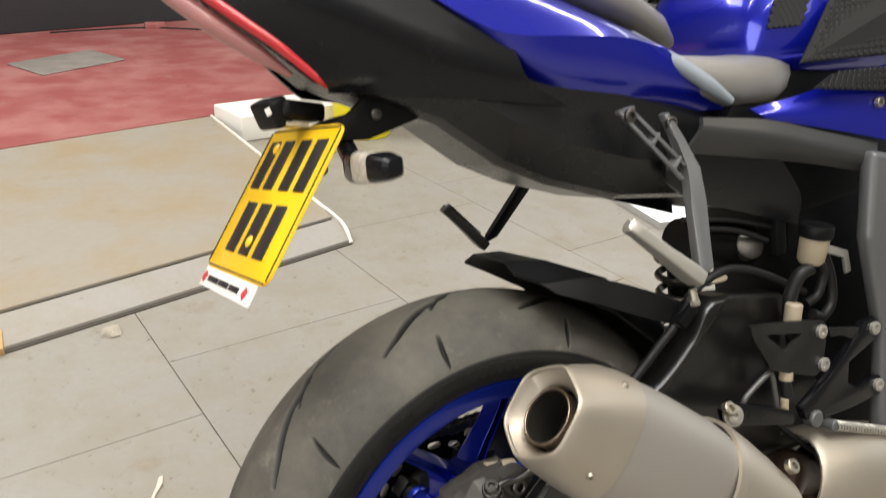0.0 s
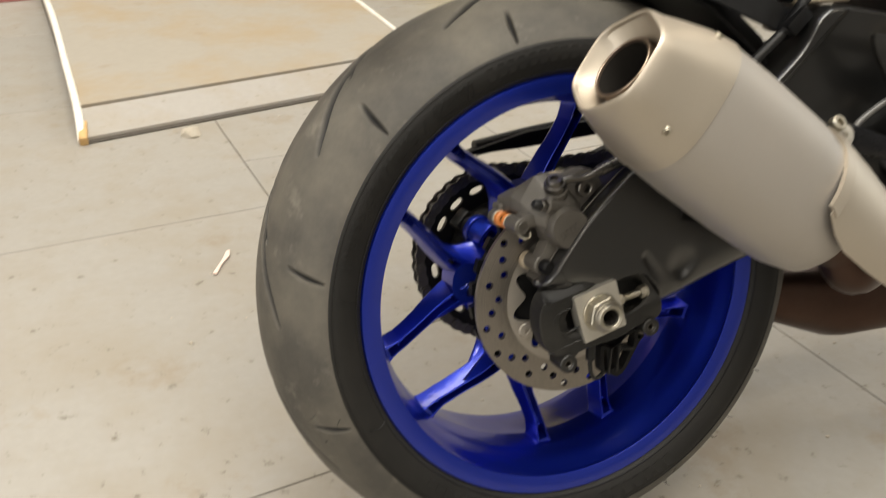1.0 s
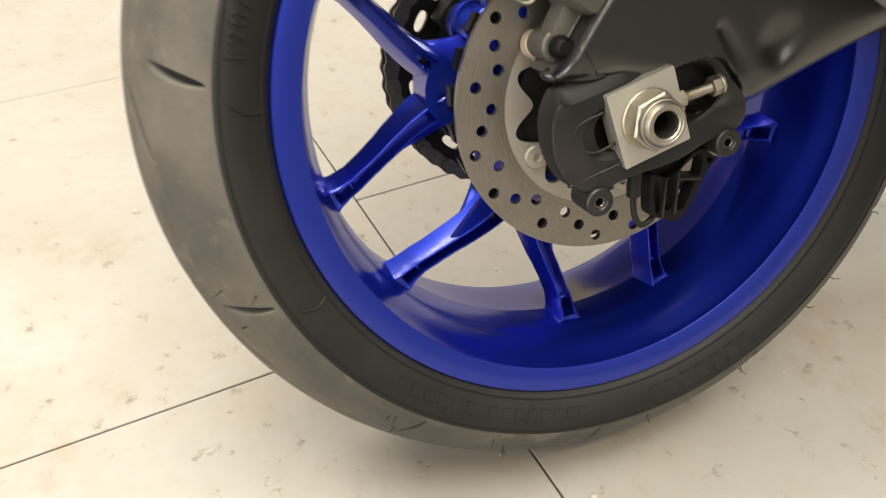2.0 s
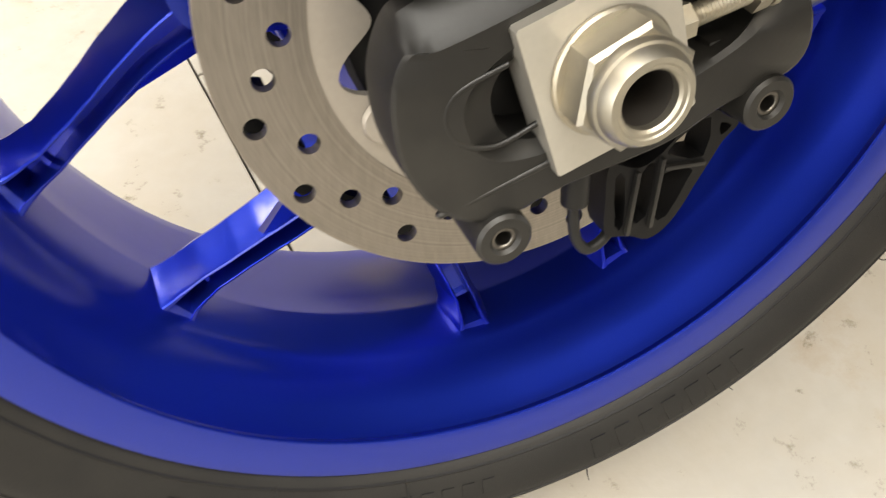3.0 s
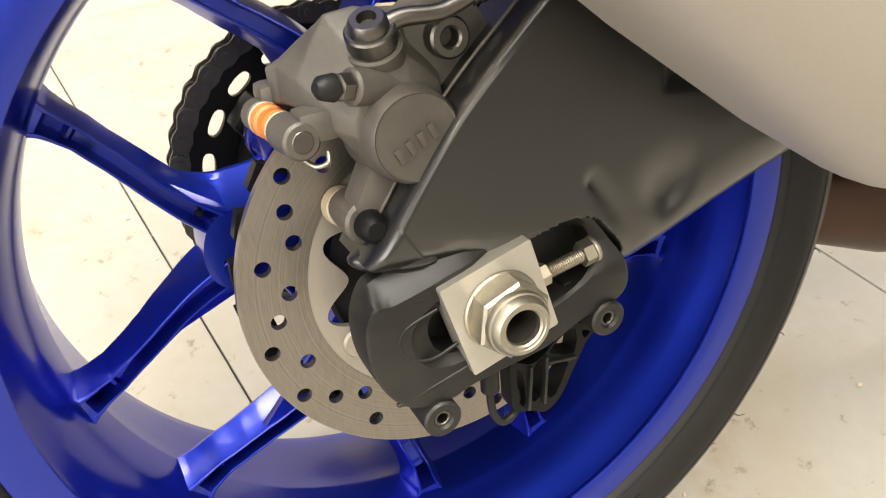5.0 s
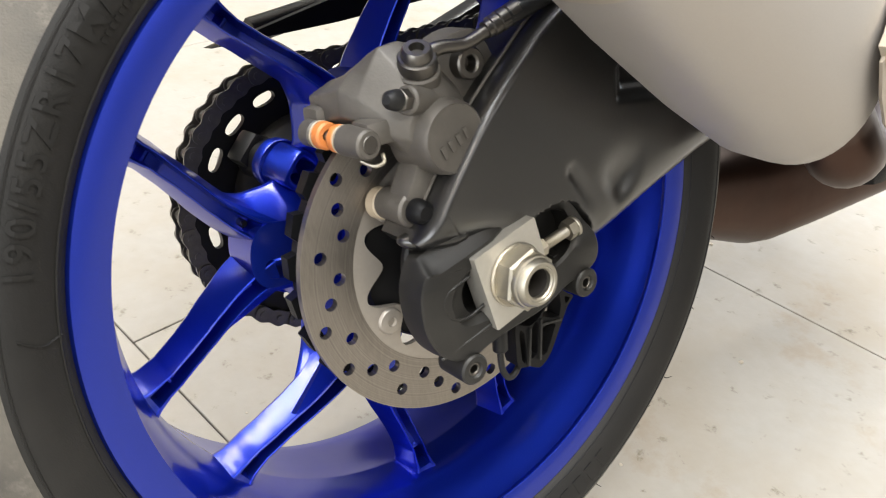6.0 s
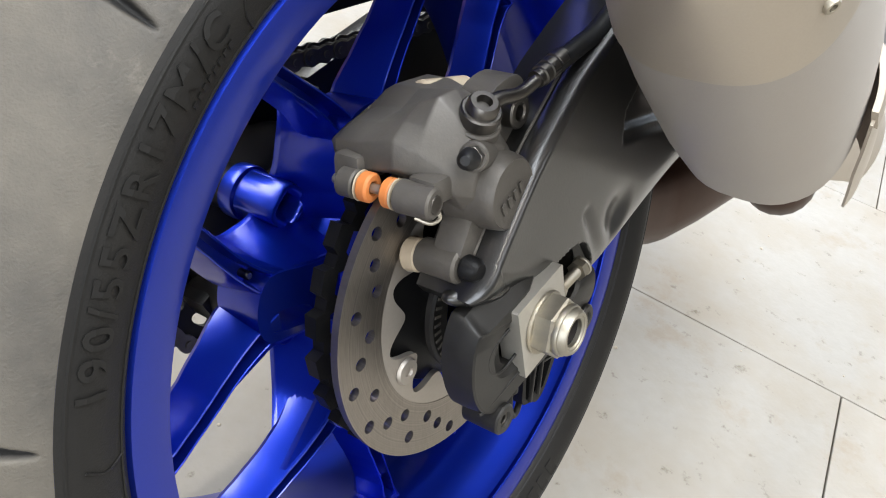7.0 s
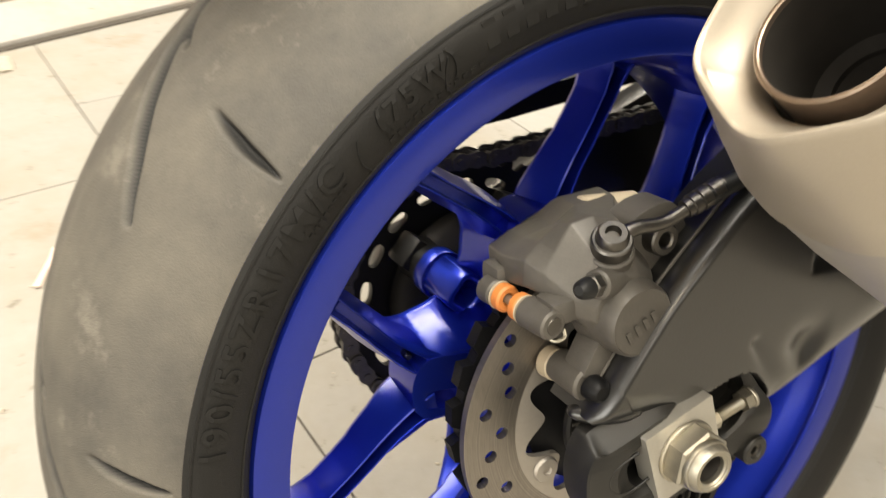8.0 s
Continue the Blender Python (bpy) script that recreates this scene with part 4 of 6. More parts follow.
loft(bm, [can(0.0, 0.0645, 0.0545), can(0.05, 0.067, 0.056), (can(0.13, 0.0675, 0.0560)), can(0.19, 0.063, 0.053, 2.6, -0.002), can(0.215, 0.056, 0.047, 2.4, -0.003), can(0.235, 0.040, 0.035, 2.2, -0.004)])
sil = part("silencer", bm, M_TI, bike, "bead-blasted titanium exhaust silencer with oval section", 50)
bm = bmesh.new()
NC = 72


def cap_loop(s, size, hexed, du=0.0, ds=0.0, n=NC):
    """A cap section between an oval (hexed 0) and a six-sided opening with round corners (hexed 1)."""
    out = []
    for k in range(n):
        t = 2 * math.pi * k / n
        c, q = math.cos(t), math.sin(t)
        oval = (abs(c / 0.0555) ** 2.7 + abs(q / 0.0655) ** 2.7) ** (-1 / 2.7)
        hexa = sum(max(0.0, math.cos(t - radians(p)) / 0.0455) ** 9 for p in (0, 61, 119, 180, 241, 299)) ** (-1 / 9)
        r = (oval * (1 - hexed) + hexa * hexed) * size
        out.append(C0 + DX * s + SD * (r * c + ds) + UP * (r * q + du))
    return out


def cap_round(s, r, du, ds):
    return [C0 + DX * s + SD * (r * math.cos(2 * math.pi * k / NC) + ds) + UP * (r * math.sin(2 * math.pi * k / NC) + du) for k in range(NC)]


caps = [cap_loop(0.0020, 1.0, 0.0), cap_loop(-0.020, 0.995, 0.15, -0.001, 0.0005), cap_loop(-0.045, 0.99, 0.5, -0.003, 0.002), cap_loop(-0.060, 1.03, 0.85, -0.005, 0.004), cap_loop(-0.0670, 1.035, 0.97, -0.005, 0.004), cap_loop(-0.0715, 1.02, 1.0, -0.005, 0.004),
        cap_loop(-0.0738, 1.0, 1.0, -0.005, 0.004), cap_loop(-0.0750, 0.975, 1.0, -0.005, 0.004), cap_loop(-0.0748, 0.950, 1.0, -0.005, 0.004), cap_loop(-0.0735, 0.928, 1.0, -0.005, 0.004), cap_loop(-0.0700, 0.90, 0.9, -0.005, 0.004), cap_round(-0.0600, 0.0345, -0.006, 0.004), cap_round(-0.0560, 0.0318, -0.006, 0.004), cap_round(-0.045, 0.0312, -0.006, 0.004)]
loft(bm, caps, caps=False)
part("end_cap", bm, M_TICAP, sil, "smooth polished tapered silencer end cap", 42)
o = C0 + DX * -0.0665 + SD * 0.005 + UP * -0.006
axis_out = (DX - UP * 0.03).normalized()
bm = bmesh.new()
lathe(bm, [(0.0262, 0.0006), (0.0268, 0.0), (0.0278, 0.0), (0.0284, 0.0006), (0.0284, 0.05), (0.0262, 0.05)], 48, (o, axis_out), closed=True)
part("outlet_ring", bm, M_OUTLET, sil, "heat-browned outlet pipe inside the end cap")
# black ring and disc put in for the shade inside the outlet
bm = bmesh.new()
lathe(bm, [(0.0340, 0.024), (0.0262, 0.024)], 40, (o, axis_out))
lathe(bm, [(1e-5, 0.049), (0.0262, 0.049)], 40, (o, axis_out))
part("gap_shade", bm, M_SOOTSHADE, sil)
bm = bmesh.new()
lathe(bm, [(0.0261, 0.003), (0.0258, 0.045), (0.0190, 0.046), (0.0186, 0.11), (1e-5, 0.12)], 40, (o, axis_out))
part("outlet_bore", bm, M_SOOTSHADE, sil, "sooty dark outlet bore")
for p in ((-0.0087, -0.2478, 0.1969), (0.0444, -0.2443, 0.2604)):
    bm = bmesh.new()
    along = (Vector(p) - C0).dot(DX)
    seat = min(cap_loop(along, 0.997, 0.15 if along < -0.01 else 0.0, -0.001, 0.0005), key=lambda q: (q - Vector(p)).length)
    nrm = (seat - (C0 + DX * along)).normalized()
    cap_bolt(bm, seat - nrm * 0.003, nrm, 0.0037, 0.0046)
    part("cap_screw", bm, M_ZINC, sil)
# strap and heat shield at the front of the can
bm = bmesh.new()


def shield(s, a0, a1, h, ww, thick, n=18):
    loop = []
    for rr in (0.0, thick):
        row = []
        for k in range(n + 1):
            a = radians(a0 + (a1 - a0) * k / n)
            row.append(C0 + DX * s + SD * (ww + rr) * math.cos(a) + UP * (h + rr) * math.sin(a))
        loop.append(row)
    return loop[0] + loop[1][::-1]


loft(bm, [shield(0.166, -5, 122, 0.0705, 0.0600, 0.002), shield(0.185, -14, 126, 0.0705, 0.0605, 0.002), shield(0.21, -20, 128, 0.0680, 0.0600, 0.002), shield(0.255, -22, 128, 0.0620, 0.0575, 0.002), shield(0.305, -22, 126, 0.0540, 0.0530, 0.002)])
part("heat_shield", bm, M_TICAP, sil, "folded titanium heat shield", 35)
bm = bmesh.new()
loft(bm, [shield(0.160, 0, 122, 0.069, 0.0585, 0.004), shield(0.172, -4, 120, 0.070, 0.0600, 0.004)])
part("clamp_band", bm, M_TICAP, sil, "polished clamp band round the silencer", 35)
for p in ((0.2416, -0.1806, 0.1684), (0.2891, -0.2249, 0.1013)):
    bm = bmesh.new()
    cap_bolt(bm, Vector(p) + Vector((0, 0.002, 0)), (0.1, -0.8, 0.5), 0.0085, 0.008)
    part("shield_bolt", bm, M_ZINC, sil)
bm = bmesh.new()
tube(bm, [C0 + DX * 0.215, C0 + DX * 0.27 + UP * -0.006, C0 + DX * 0.31 + UP * -0.012, (0.365, -0.150, 0.040), (0.43, -0.105, 0.010), (0.52, -0.06, -0.040)], [0.026, 0.026, 0.027, 0.028, 0.030, 0.030], 20)
part("link_pipe", bm, M_PIPE, sil, "heat-browned link pipe")
bm = bmesh.new()
chamber = []
for x, yc, zc, hz, hy in ((0.268, 0.005, -0.052, 0.012, 0.030), (0.278, 0.005, -0.056, 0.026, 0.050), (0.320, 0.010, -0.070, 0.038, 0.060), (0.395, 0.012, -0.088, 0.050, 0.072), (0.415, 0.010, -0.089, 0.052, 0.074), (0.47, 0.000, -0.080, 0.056, 0.080), (0.60, -0.01, -0.070, 0.060, 0.09)):
    chamber.append([(x - 0.10 * u, yc + u, zc + v) for u, v in superellipse(0, 0, hy, hz, 3.6, 36)])
loft(bm, chamber)
part("exhaust_chamber", bm, M_PIPE, sil, "heat-browned exhaust collector box", 50)
bm = bmesh.new()
cover = []
for x, zc, r in ((0.333, 0.030, 0.060), (0.343, 0.030, 0.064), (0.42, 0.014, 0.068), (0.50, -0.010, 0.070), (0.58, -0.036, 0.072)):
    for_loop = []
    for rr_ in (1.0, 0.95):
        row = [(x + 0.026 + 0.036 * math.sin(radians(aa)), -0.150 - r * 0.92 * rr_ * math.cos(radians(aa)), zc + r * rr_ * math.sin(radians(aa))) for aa in range(-36, 121, 12)]
        for_loop += row if rr_ == 1.0 else row[::-1]
    cover.append(for_loop)
loft(bm, cover)
part("pipe_cover", bm, M_TICAP, sil, "silver exhaust cover panel", 40)

# ---- rear brake caliper ----
SHAPE = [
    (-0.0350, [(-0.060, 0.098), (-0.063, 0.106), (-0.050, 0.112), (-0.032, 0.116), (-0.018, 0.124), (0.010, 0.124), (0.016, 0.112), (0.010, 0.095), (-0.020, 0.086), (-0.045, 0.091)]),
    (-0.0430, [(-0.067, 0.097), (-0.067, 0.110), (-0.052, 0.116), (-0.032, 0.119), (-0.018, 0.129), (0.012, 0.129), (0.018, 0.115), (0.012, 0.093), (-0.020, 0.082), (-0.048, 0.088)]),
    (-0.0640, [(-0.071, 0.097), (-0.071, 0.113), (-0.057, 0.120), (-0.036, 0.123), (-0.022, 0.131), (0.006, 0.131), (0.012, 0.115), (0.008, 0.090), (-0.020, 0.080), (-0.050, 0.090)]),
    (-0.0860, [(-0.072, 0.103), (-0.071, 0.118), (-0.062, 0.126), (-0.050, 0.133), (-0.036, 0.137), (-0.012, 0.134), (0.004, 0.115), (0.004, 0.085), (-0.020, 0.074), (-0.054, 0.092)]),
    (-0.0980, [(-0.066, 0.101), (-0.066, 0.113), (-0.060, 0.124), (-0.050, 0.138), (-0.036, 0.139), (-0.016, 0.131), (-0.002, 0.112), (-0.002, 0.080), (-0.020, 0.068), (-0.050, 0.084)]),
    (-0.1140, [(-0.057, 0.092), (-0.057, 0.102), (-0.051, 0.111), (-0.044, 0.121), (-0.036, 0.125), (-0.022, 0.119), (-0.008, 0.104), (-0.006, 0.084), (-0.020, 0.068), (-0.046, 0.076)]),
    (-0.1210, [(-0.050, 0.090), (-0.050, 0.098), (-0.046, 0.105), (-0.041, 0.112), (-0.035, 0.114), (-0.024, 0.110), (-0.014, 0.100), (-0.012, 0.084), (-0.022, 0.073), (-0.042, 0.080)])]
bm = bmesh.new()
loft(bm, [[(x, y, z) for x, z in pts] for y, pts in SHAPE])
bmesh.ops.bevel(bm, geom=bm.edges[:], offset=0.0013, segments=2, affect="EDGES", profile=0.5, clamp_overlap=True)
cal = part("brake_caliper", bm, M_CAST, bike, "dark grey cast rear brake caliper", 38)
bm = bmesh.new()
lathe(bm, [(0.0235, 0.03), (0.0212, 0.008), (0.0203, 0.0025), (0.0188, 0.0003), (0.0182, 0.0009), (1e-5, 0.0009)], 40, ((-0.0280, -0.1310, 0.0875), (0, 1, 0)))
part("piston_housing", bm, M_CAST, cal, smooth=40)
bm = bmesh.new()
for k in range(4):
    box(bm, (-0.0365 + 0.0052 * k, -0.1310, 0.0815 + 0.0026 * k), (0.0030, 0.001, 0.0068), 0.0003, pose(0, 0, 0, 0, -25, 0))
part("raised_mark", bm, M_CAST, cal)
# pad pin with its orange boots
px0, px1 = Vector((-0.0775, -0.058, 0.0925)), Vector((-0.0715, -0.1135, 0.0915))
dd = (px1 - px0).normalized()
bm = bmesh.new()
cyl(bm, px0 - dd * 0.006, px1, 0.0026, None, 14)
part("pad_pin", bm, M_ZINC, cal)
for f0, f1 in ((0.012, 0.019), (0.0265, 0.0325)):
    bm = bmesh.new()
    ring(bm, px0 + dd * f0, px0 + dd * f1, 0.0080, 0.0030, 24, 0.0012)
    part("pin_boot", bm, M_ORANGE, cal, "orange rubber pad pin boot")
    bm = bmesh.new()
    q = f0 - 0.0009 if f0 < 0.02 else f1
    ring(bm, px0 + dd * q, px0 + dd * (q + 0.0009), 0.0083, 0.0030, 24, 0.0003)
    part("boot_lip", bm, M_CREAM, cal)
bm = bmesh.new()
cyl(bm, px0 + dd * 0.0345, px1, 0.0088, 0.0084, 24, 0.0012)
cyl(bm, px0 - dd * 0.001, px0 + dd * 0.0095, 0.0080, None, 20, 0.001)
box(bm, px0 + dd * 0.046 + Vector((0.014, 0, 0.004)), (0.026, 0.018, 0.014), 0.004)
box(bm, px0 + dd * 0.000 + Vector((0.014, 0, 0.006)), (0.026, 0.018, 0.016), 0.004)
part("pin_boss", bm, M_CAST, cal)
bm = bmesh.new()
cyl(bm, px1 - dd * 0.001, px1 + dd * 0.0006, 0.0048, None, 20, 0.0003)
part("pin_plug", bm, M_STEEL, cal)
bm = bmesh.new()
tube(bm, [(-0.070, -0.099, 0.080), (-0.066, -0.106, 0.0775), (-0.061, -0.108, 0.079), (-0.060, -0.106, 0.083)], 0.0012, 8)
part("spring_clip", bm, M_ZINC, cal)
# bleed nipple with cap
bm = bmesh.new()
bd = Vector((-0.90, -0.36, 0.22)).normalized()
cyl(bm, Vector((-0.0615, -0.1247, 0.1143)) - bd * 0.006, Vector((-0.0615, -0.1247, 0.1143)) + bd * 0.005, 0.0058, 0.0048, 18, 0.0024)
part("bleed_cap", bm, M_RUBBER, cal, "black rubber bleed nipple cap")
bm = bmesh.new()
hexagon(bm, Vector((-0.0615, -0.1247, 0.1143)) - bd * 0.012, Vector((-0.0615, -0.1247, 0.1143)) - bd * 0.005, 0.0105, 0.0006)
part("bleed_nipple", bm, M_STEEL, cal)
bm = bmesh.new()
cyl(bm, Vector((-0.0615, -0.1247, 0.1143)) - bd * 0.012, Vector((-0.0615, -0.1247, 0.1143)) - bd * 0.040, 0.0078, 0.0095, 24, 0.0012)
part("bleed_boss", bm, M_CAST, cal)
# banjo
bj = Vector((-0.0375, -0.1163, 0.1336))
bn = Vector((-0.25, -0.45, 0.86)).normalized()
bm = bmesh.new()
cyl(bm, bj - bn * 0.030, bj - bn * 0.010, 0.0125, None, 24, 0.001)
part("banjo_boss", bm, M_CAST, cal)
bm = bmesh.new()
ring(bm, bj - bn * 0.010, bj - bn * 0.002, 0.0108, 0.004, 26, 0.0008)
part("banjo_fitting", bm, M_STEEL, cal)
bm = bmesh.new()
lathe(bm, [(1e-5, 0.0015), (0.0036, 0.0015), (0.0042, 0.0055), (0.0070, 0.0055), (0.0082, 0.0040), (0.0086, 0.0)], 20, (bj - bn * 0.002, bn))
part("banjo_bolt", bm, M_STEEL, cal)
pipe_pts = [bj - bn * 0.006, bj + Vector((0.014, 0.001, 0.000)), (-0.006, -0.1175, 0.1335), (0.008, -0.1195, 0.1385), (0.0183, -0.1211, 0.1428)]
bm = bmesh.new()
tube(bm, pipe_pts, [0.0050, 0.0040, 0.0036, 0.0036, 0.0036], 14, 10)
part("brake_pipe", bm, M_STEEL, cal, "thin steel brake pipe")
bm = bmesh.new()
tube(bm, [(0.016, -0.1208, 0.1418), (0.030, -0.1222, 0.1462), (0.046, -0.1232, 0.1508), (0.069, -0.1232, 0.1575), (0.115, -0.121, 0.180), (0.163, -0.119, 0.212), (0.200, -0.118, 0.240), (0.234, -0.118, 0.267), (0.256, -0.118, 0.295), (0.302, -0.118, 0.312), (0.340, -0.118, 0.308), (0.385, -0.119, 0.291), (0.44, -0.124, 0.262)], 0.0056, 14, 8)
part("brake_hose", bm, M_RUBBER, cal, "black rubber brake hose")
bm = bmesh.new()
hd = Vector((0.93, -0.09, 0.34)).normalized()
a = Vector((0.0070, -0.1193, 0.1384))
lathe(bm, [(0.003, 0.0), (0.0050, 0.0), (0.0050, 0.0035), (0.0060, 0.0040), (0.0060, 0.0080), (0.0052, 0.0084), (0.0052, 0.0092), (0.0062, 0.0097), (0.0062, 0.0150), (0.0054, 0.0154), (0.0054, 0.0162), (0.0062, 0.0167), (0.0062, 0.0230), (0.0056, 0.0235), (0.0056, 0.0250), (0.003, 0.0250)], 20, (a, hd), closed=True)
part("hose_ferrule", bm, M_STEEL, cal, "crimped steel hose ferrule")
# slider pin and bracket
bm = bmesh.new()
cyl(bm, (-0.0506, -0.088, 0.0490), (-0.0502, -0.116, 0.0498), 0.0098, 0.0105, 24, 0.0015)
box(bm, (-0.040, -0.108, 0.066), (0.020, 0.020, 0.034), 0.005, pose(0, 0, 0, 0, 30, 0))
part("slider_lug", bm, M_CAST, cal)
bm = bmesh.new()
cyl(bm, (-0.0502, -0.115, 0.0498), (-0.0502, -0.1272, 0.0500), 0.0074, 0.0066, 20, 0.0025)
part("slider_cap", bm, M_BLACK, cal)
bm = bmesh.new()
ring(bm, (-0.0524, -0.0795, 0.0474), (-0.0515, -0.0895, 0.0484), 0.0096, 0.004, 24, 0.0015)
part("slider_boot", bm, M_CREAM, cal, "pale grease-stained slider boot")
bm = bmesh.new()
prism(bm, smooth_outline([(-0.020, 0.130), (0.004, 0.140), (0.018, 0.128), (0.030, 0.090), (0.024, 0.040), (0.004, 0.028), (-0.02, 0.035), (-0.012, 0.070), (-0.006, 0.095)], 5), -0.108, -0.088, 0.002)
part("caliper_bracket", bm, M_CAST, cal, smooth=40)
bm = bmesh.new()
ring(bm, (-0.0019, -0.1165, 0.1221), (-0.0019, -0.100, 0.1221), 0.0092, 0.0042, 24, 0.001)
part("bracket_eye", bm, M_STEEL, cal)
bm = bmesh.new()
cyl(bm, (-0.014, -0.058, 0.1225), (0.024, -0.062, 0.1185), 0.0100, None, 22, 0.0015)
part("pad_back", bm, M_CREAM, cal)

# ABS ring and disc bolts
bm = bmesh.new()
rows = []
lathe(bm, [(0.032, -0.092), (0.0455, -0.092), (0.0470, -0.0905), (0.0470, -0.0870), (0.032, -0.0870)], 64, closed=True)
abs_ring = part("abs_ring", bm, M_SPROCKET, wheel, "black slotted ABS sensor ring")
bm = bmesh.new()
for k in range(48):
    a = 7.5 * k
    box(bm, polar(0.0415, a, -0.0921), (0.0056, 0.0008, 0.0020), 0, Matrix.Rotation(radians(-a), 4, "Y"))
part("ring_slots", bm, M_CAST, wheel)
for k in range(5):
    bm = bmesh.new()
    q = polar(0.0624, -150.2 + 72 * k, DY)
    lathe(bm, [(1e-5, 0.0012), (0.0026, 0.0012), (0.0032, 0.0028), (0.0078, 0.0022), (0.0086, 0.0010), (0.0088, 0.0)], 24, (q, (0, -1, 0)))
    part("disc_bolt", bm, M_CARRIER, wheel)
# toothed fin ring behind the disc
bm = bmesh.new()
tooth = []
for k in range(26):
    for q, rr_ in ((0.0, 0.1025), (0.10, 0.1092), (0.60, 0.1080), (0.72, 0.1025)):
        tooth.append(polar(rr_, 360 / 26 * (k + q)))
rows = [[p + Vector((0, -0.0610, 0)) for p in tooth], [p + Vector((0, -0.0525, 0)) for p in tooth], [p * 0.90 + Vector((0, -0.0525, 0)) for p in tooth], [p * 0.90 + Vector((0, -0.0610, 0)) for p in tooth]]
rv = loft(bm, rows, caps=False)
for j in range(len(tooth)):
    bm.faces.new((rv[3][j], rv[3][(j + 1) % len(tooth)], rv[0][(j + 1) % len(tooth)], rv[0][j]))
part("disc_carrier", bm, M_BLACK, wheel, "black toothed ring behind the disc", 1)

# ---- tail, seat and front of the motorcycle ----


def sheet(rows, thick, material, name, parent, label="", mirror=False, smooth=40, steps=6, inward=None):
    """A curved panel through rows of points, thickened towards the bike's middle plane."""
    fine = [smooth_path(r, steps) for r in rows]
    cols = [smooth_path([r[k] for r in fine], 4) for k in range(len(fine[0]))]
    grid = [[c[j] for c in cols] for j in range(len(cols[0]))]
    for s in ((1, -1) if mirror else (1,)):
        bm = bmesh.new()
        front = [[bm.verts.new((p.x, s * p.y, p.z)) for p in r] for r in grid]
        back = [[bm.verts.new((p.x, s * (p.y + thick), p.z)) for p in r] for r in grid]
        h, w = len(grid), len(grid[0])
        for side in (front, back):
            for i in range(h - 1):
                for j in range(w - 1):
                    bm.faces.new((side[i][j], side[i][j + 1], side[i + 1][j + 1], side[i + 1][j]))
        rim = [(0, j) for j in range(w)] + [(i, w - 1) for i in range(1, h)] + [(h - 1, j) for j in range(w - 2, -1, -1)] + [(i, 0) for i in range(h - 2, 0, -1)]
        for k in range(len(rim)):
            (a, b), (c, d) = rim[k], rim[(k + 1) % len(rim)]
            bm.faces.new((front[a][b], front[c][d], back[c][d], back[a][b]))
        part(name, bm, material, parent, label, smooth)


# core of the tail: black undertail
bm = bmesh.new()
secs = []
for x, top, bot, hw, bw in ((-0.245, 0.675, 0.650, 0.030, 0.020), (-0.20, 0.680, 0.612, 0.055, 0.035), (-0.155, 0.670, 0.572, 0.070, 0.045), (-0.09, 0.650, 0.545, 0.082, 0.055), (-0.03, 0.625, 0.520, 0.090, 0.060),
                            (0.04, 0.600, 0.468, 0.096, 0.066), (0.10, 0.575, 0.440, 0.098, 0.070), (0.19, 0.550, 0.412, 0.100, 0.074), (0.29, 0.520, 0.402, 0.102, 0.078), (0.40, 0.48, 0.39, 0.100, 0.08)):
    m2 = bot + (top - bot) * 0.35
    secs.append([(x, -bw * 0.7, bot), (x, -bw, bot + 0.006), (x, -hw, m2), (x, -hw * 0.98, top - 0.02), (x, -hw * 0.85, top), (x, hw * 0.85, top), (x, hw * 0.98, top - 0.02), (x, hw, m2), (x, bw, bot + 0.006), (x, bw * 0.7, bot)])
loft(bm, secs)
tail = part("undertail", bm, M_GREYPL, bike, "matt black undertail panel", 9)
# black side wing between the lamp and the blue cowl
sheet([[(-0.255, -0.036, 0.690), (-0.17, -0.082, 0.690), (-0.09, -0.100, 0.672)], [(-0.235, -0.040, 0.652), (-0.13, -0.092, 0.630), (0.02, -0.112, 0.603)], [(-0.158, -0.060, 0.575), (-0.06, -0.098, 0.580), (0.048, -0.114, 0.556)],
       [(-0.145, -0.050, 0.560), (-0.02, -0.092, 0.543), (0.10, -0.108, 0.526)]], 0.006, M_GLOSSBLACK, "tail_wing", bike, "gloss black tail side panel", True, 30)
# blue tail cowl
CREASE = [(-0.075, -0.106, 0.655), (0.010, -0.120, 0.606), (0.10, -0.122, 0.598), (0.17, -0.122, 0.594), (0.236, -0.113, 0.580)]
sheet([[(-0.10, -0.040, 0.702), (0.02, -0.046, 0.694), (0.10, -0.050, 0.664), (0.17, -0.060, 0.628), (0.228, -0.086, 0.592)], [(-0.085, -0.085, 0.686), (0.015, -0.090, 0.660), (0.10, -0.092, 0.637), (0.17, -0.096, 0.614), (0.232, -0.102, 0.587)], CREASE], 0.006, M_BLUE, "tail_cowl", bike, "gloss blue tail cowl", True, 40)
sheet([CREASE, [(-0.02, -0.108, 0.620), (0.05, -0.110, 0.575), (0.14, -0.111, 0.560), (0.22, -0.111, 0.548), (0.285, -0.110, 0.540)], [(0.035, -0.084, 0.560), (0.09, -0.082, 0.535), (0.17, -0.084, 0.518), (0.26, -0.088, 0.508), (0.335, -0.100, 0.506)]],
      0.006, M_BLUE, "cowl_side", bike, "gloss blue lower cowl side", True, 40)
# red lamp strip and pale reflector edge
bm = bmesh.new()
tube(bm, [(-0.262, -0.028, 0.668), (-0.225, -0.040, 0.636), (-0.190, -0.050, 0.606), (-0.160, -0.056, 0.576), (-0.150, -0.054, 0.566)], [0.0055, 0.006, 0.0055, 0.0045, 0.002], 12)
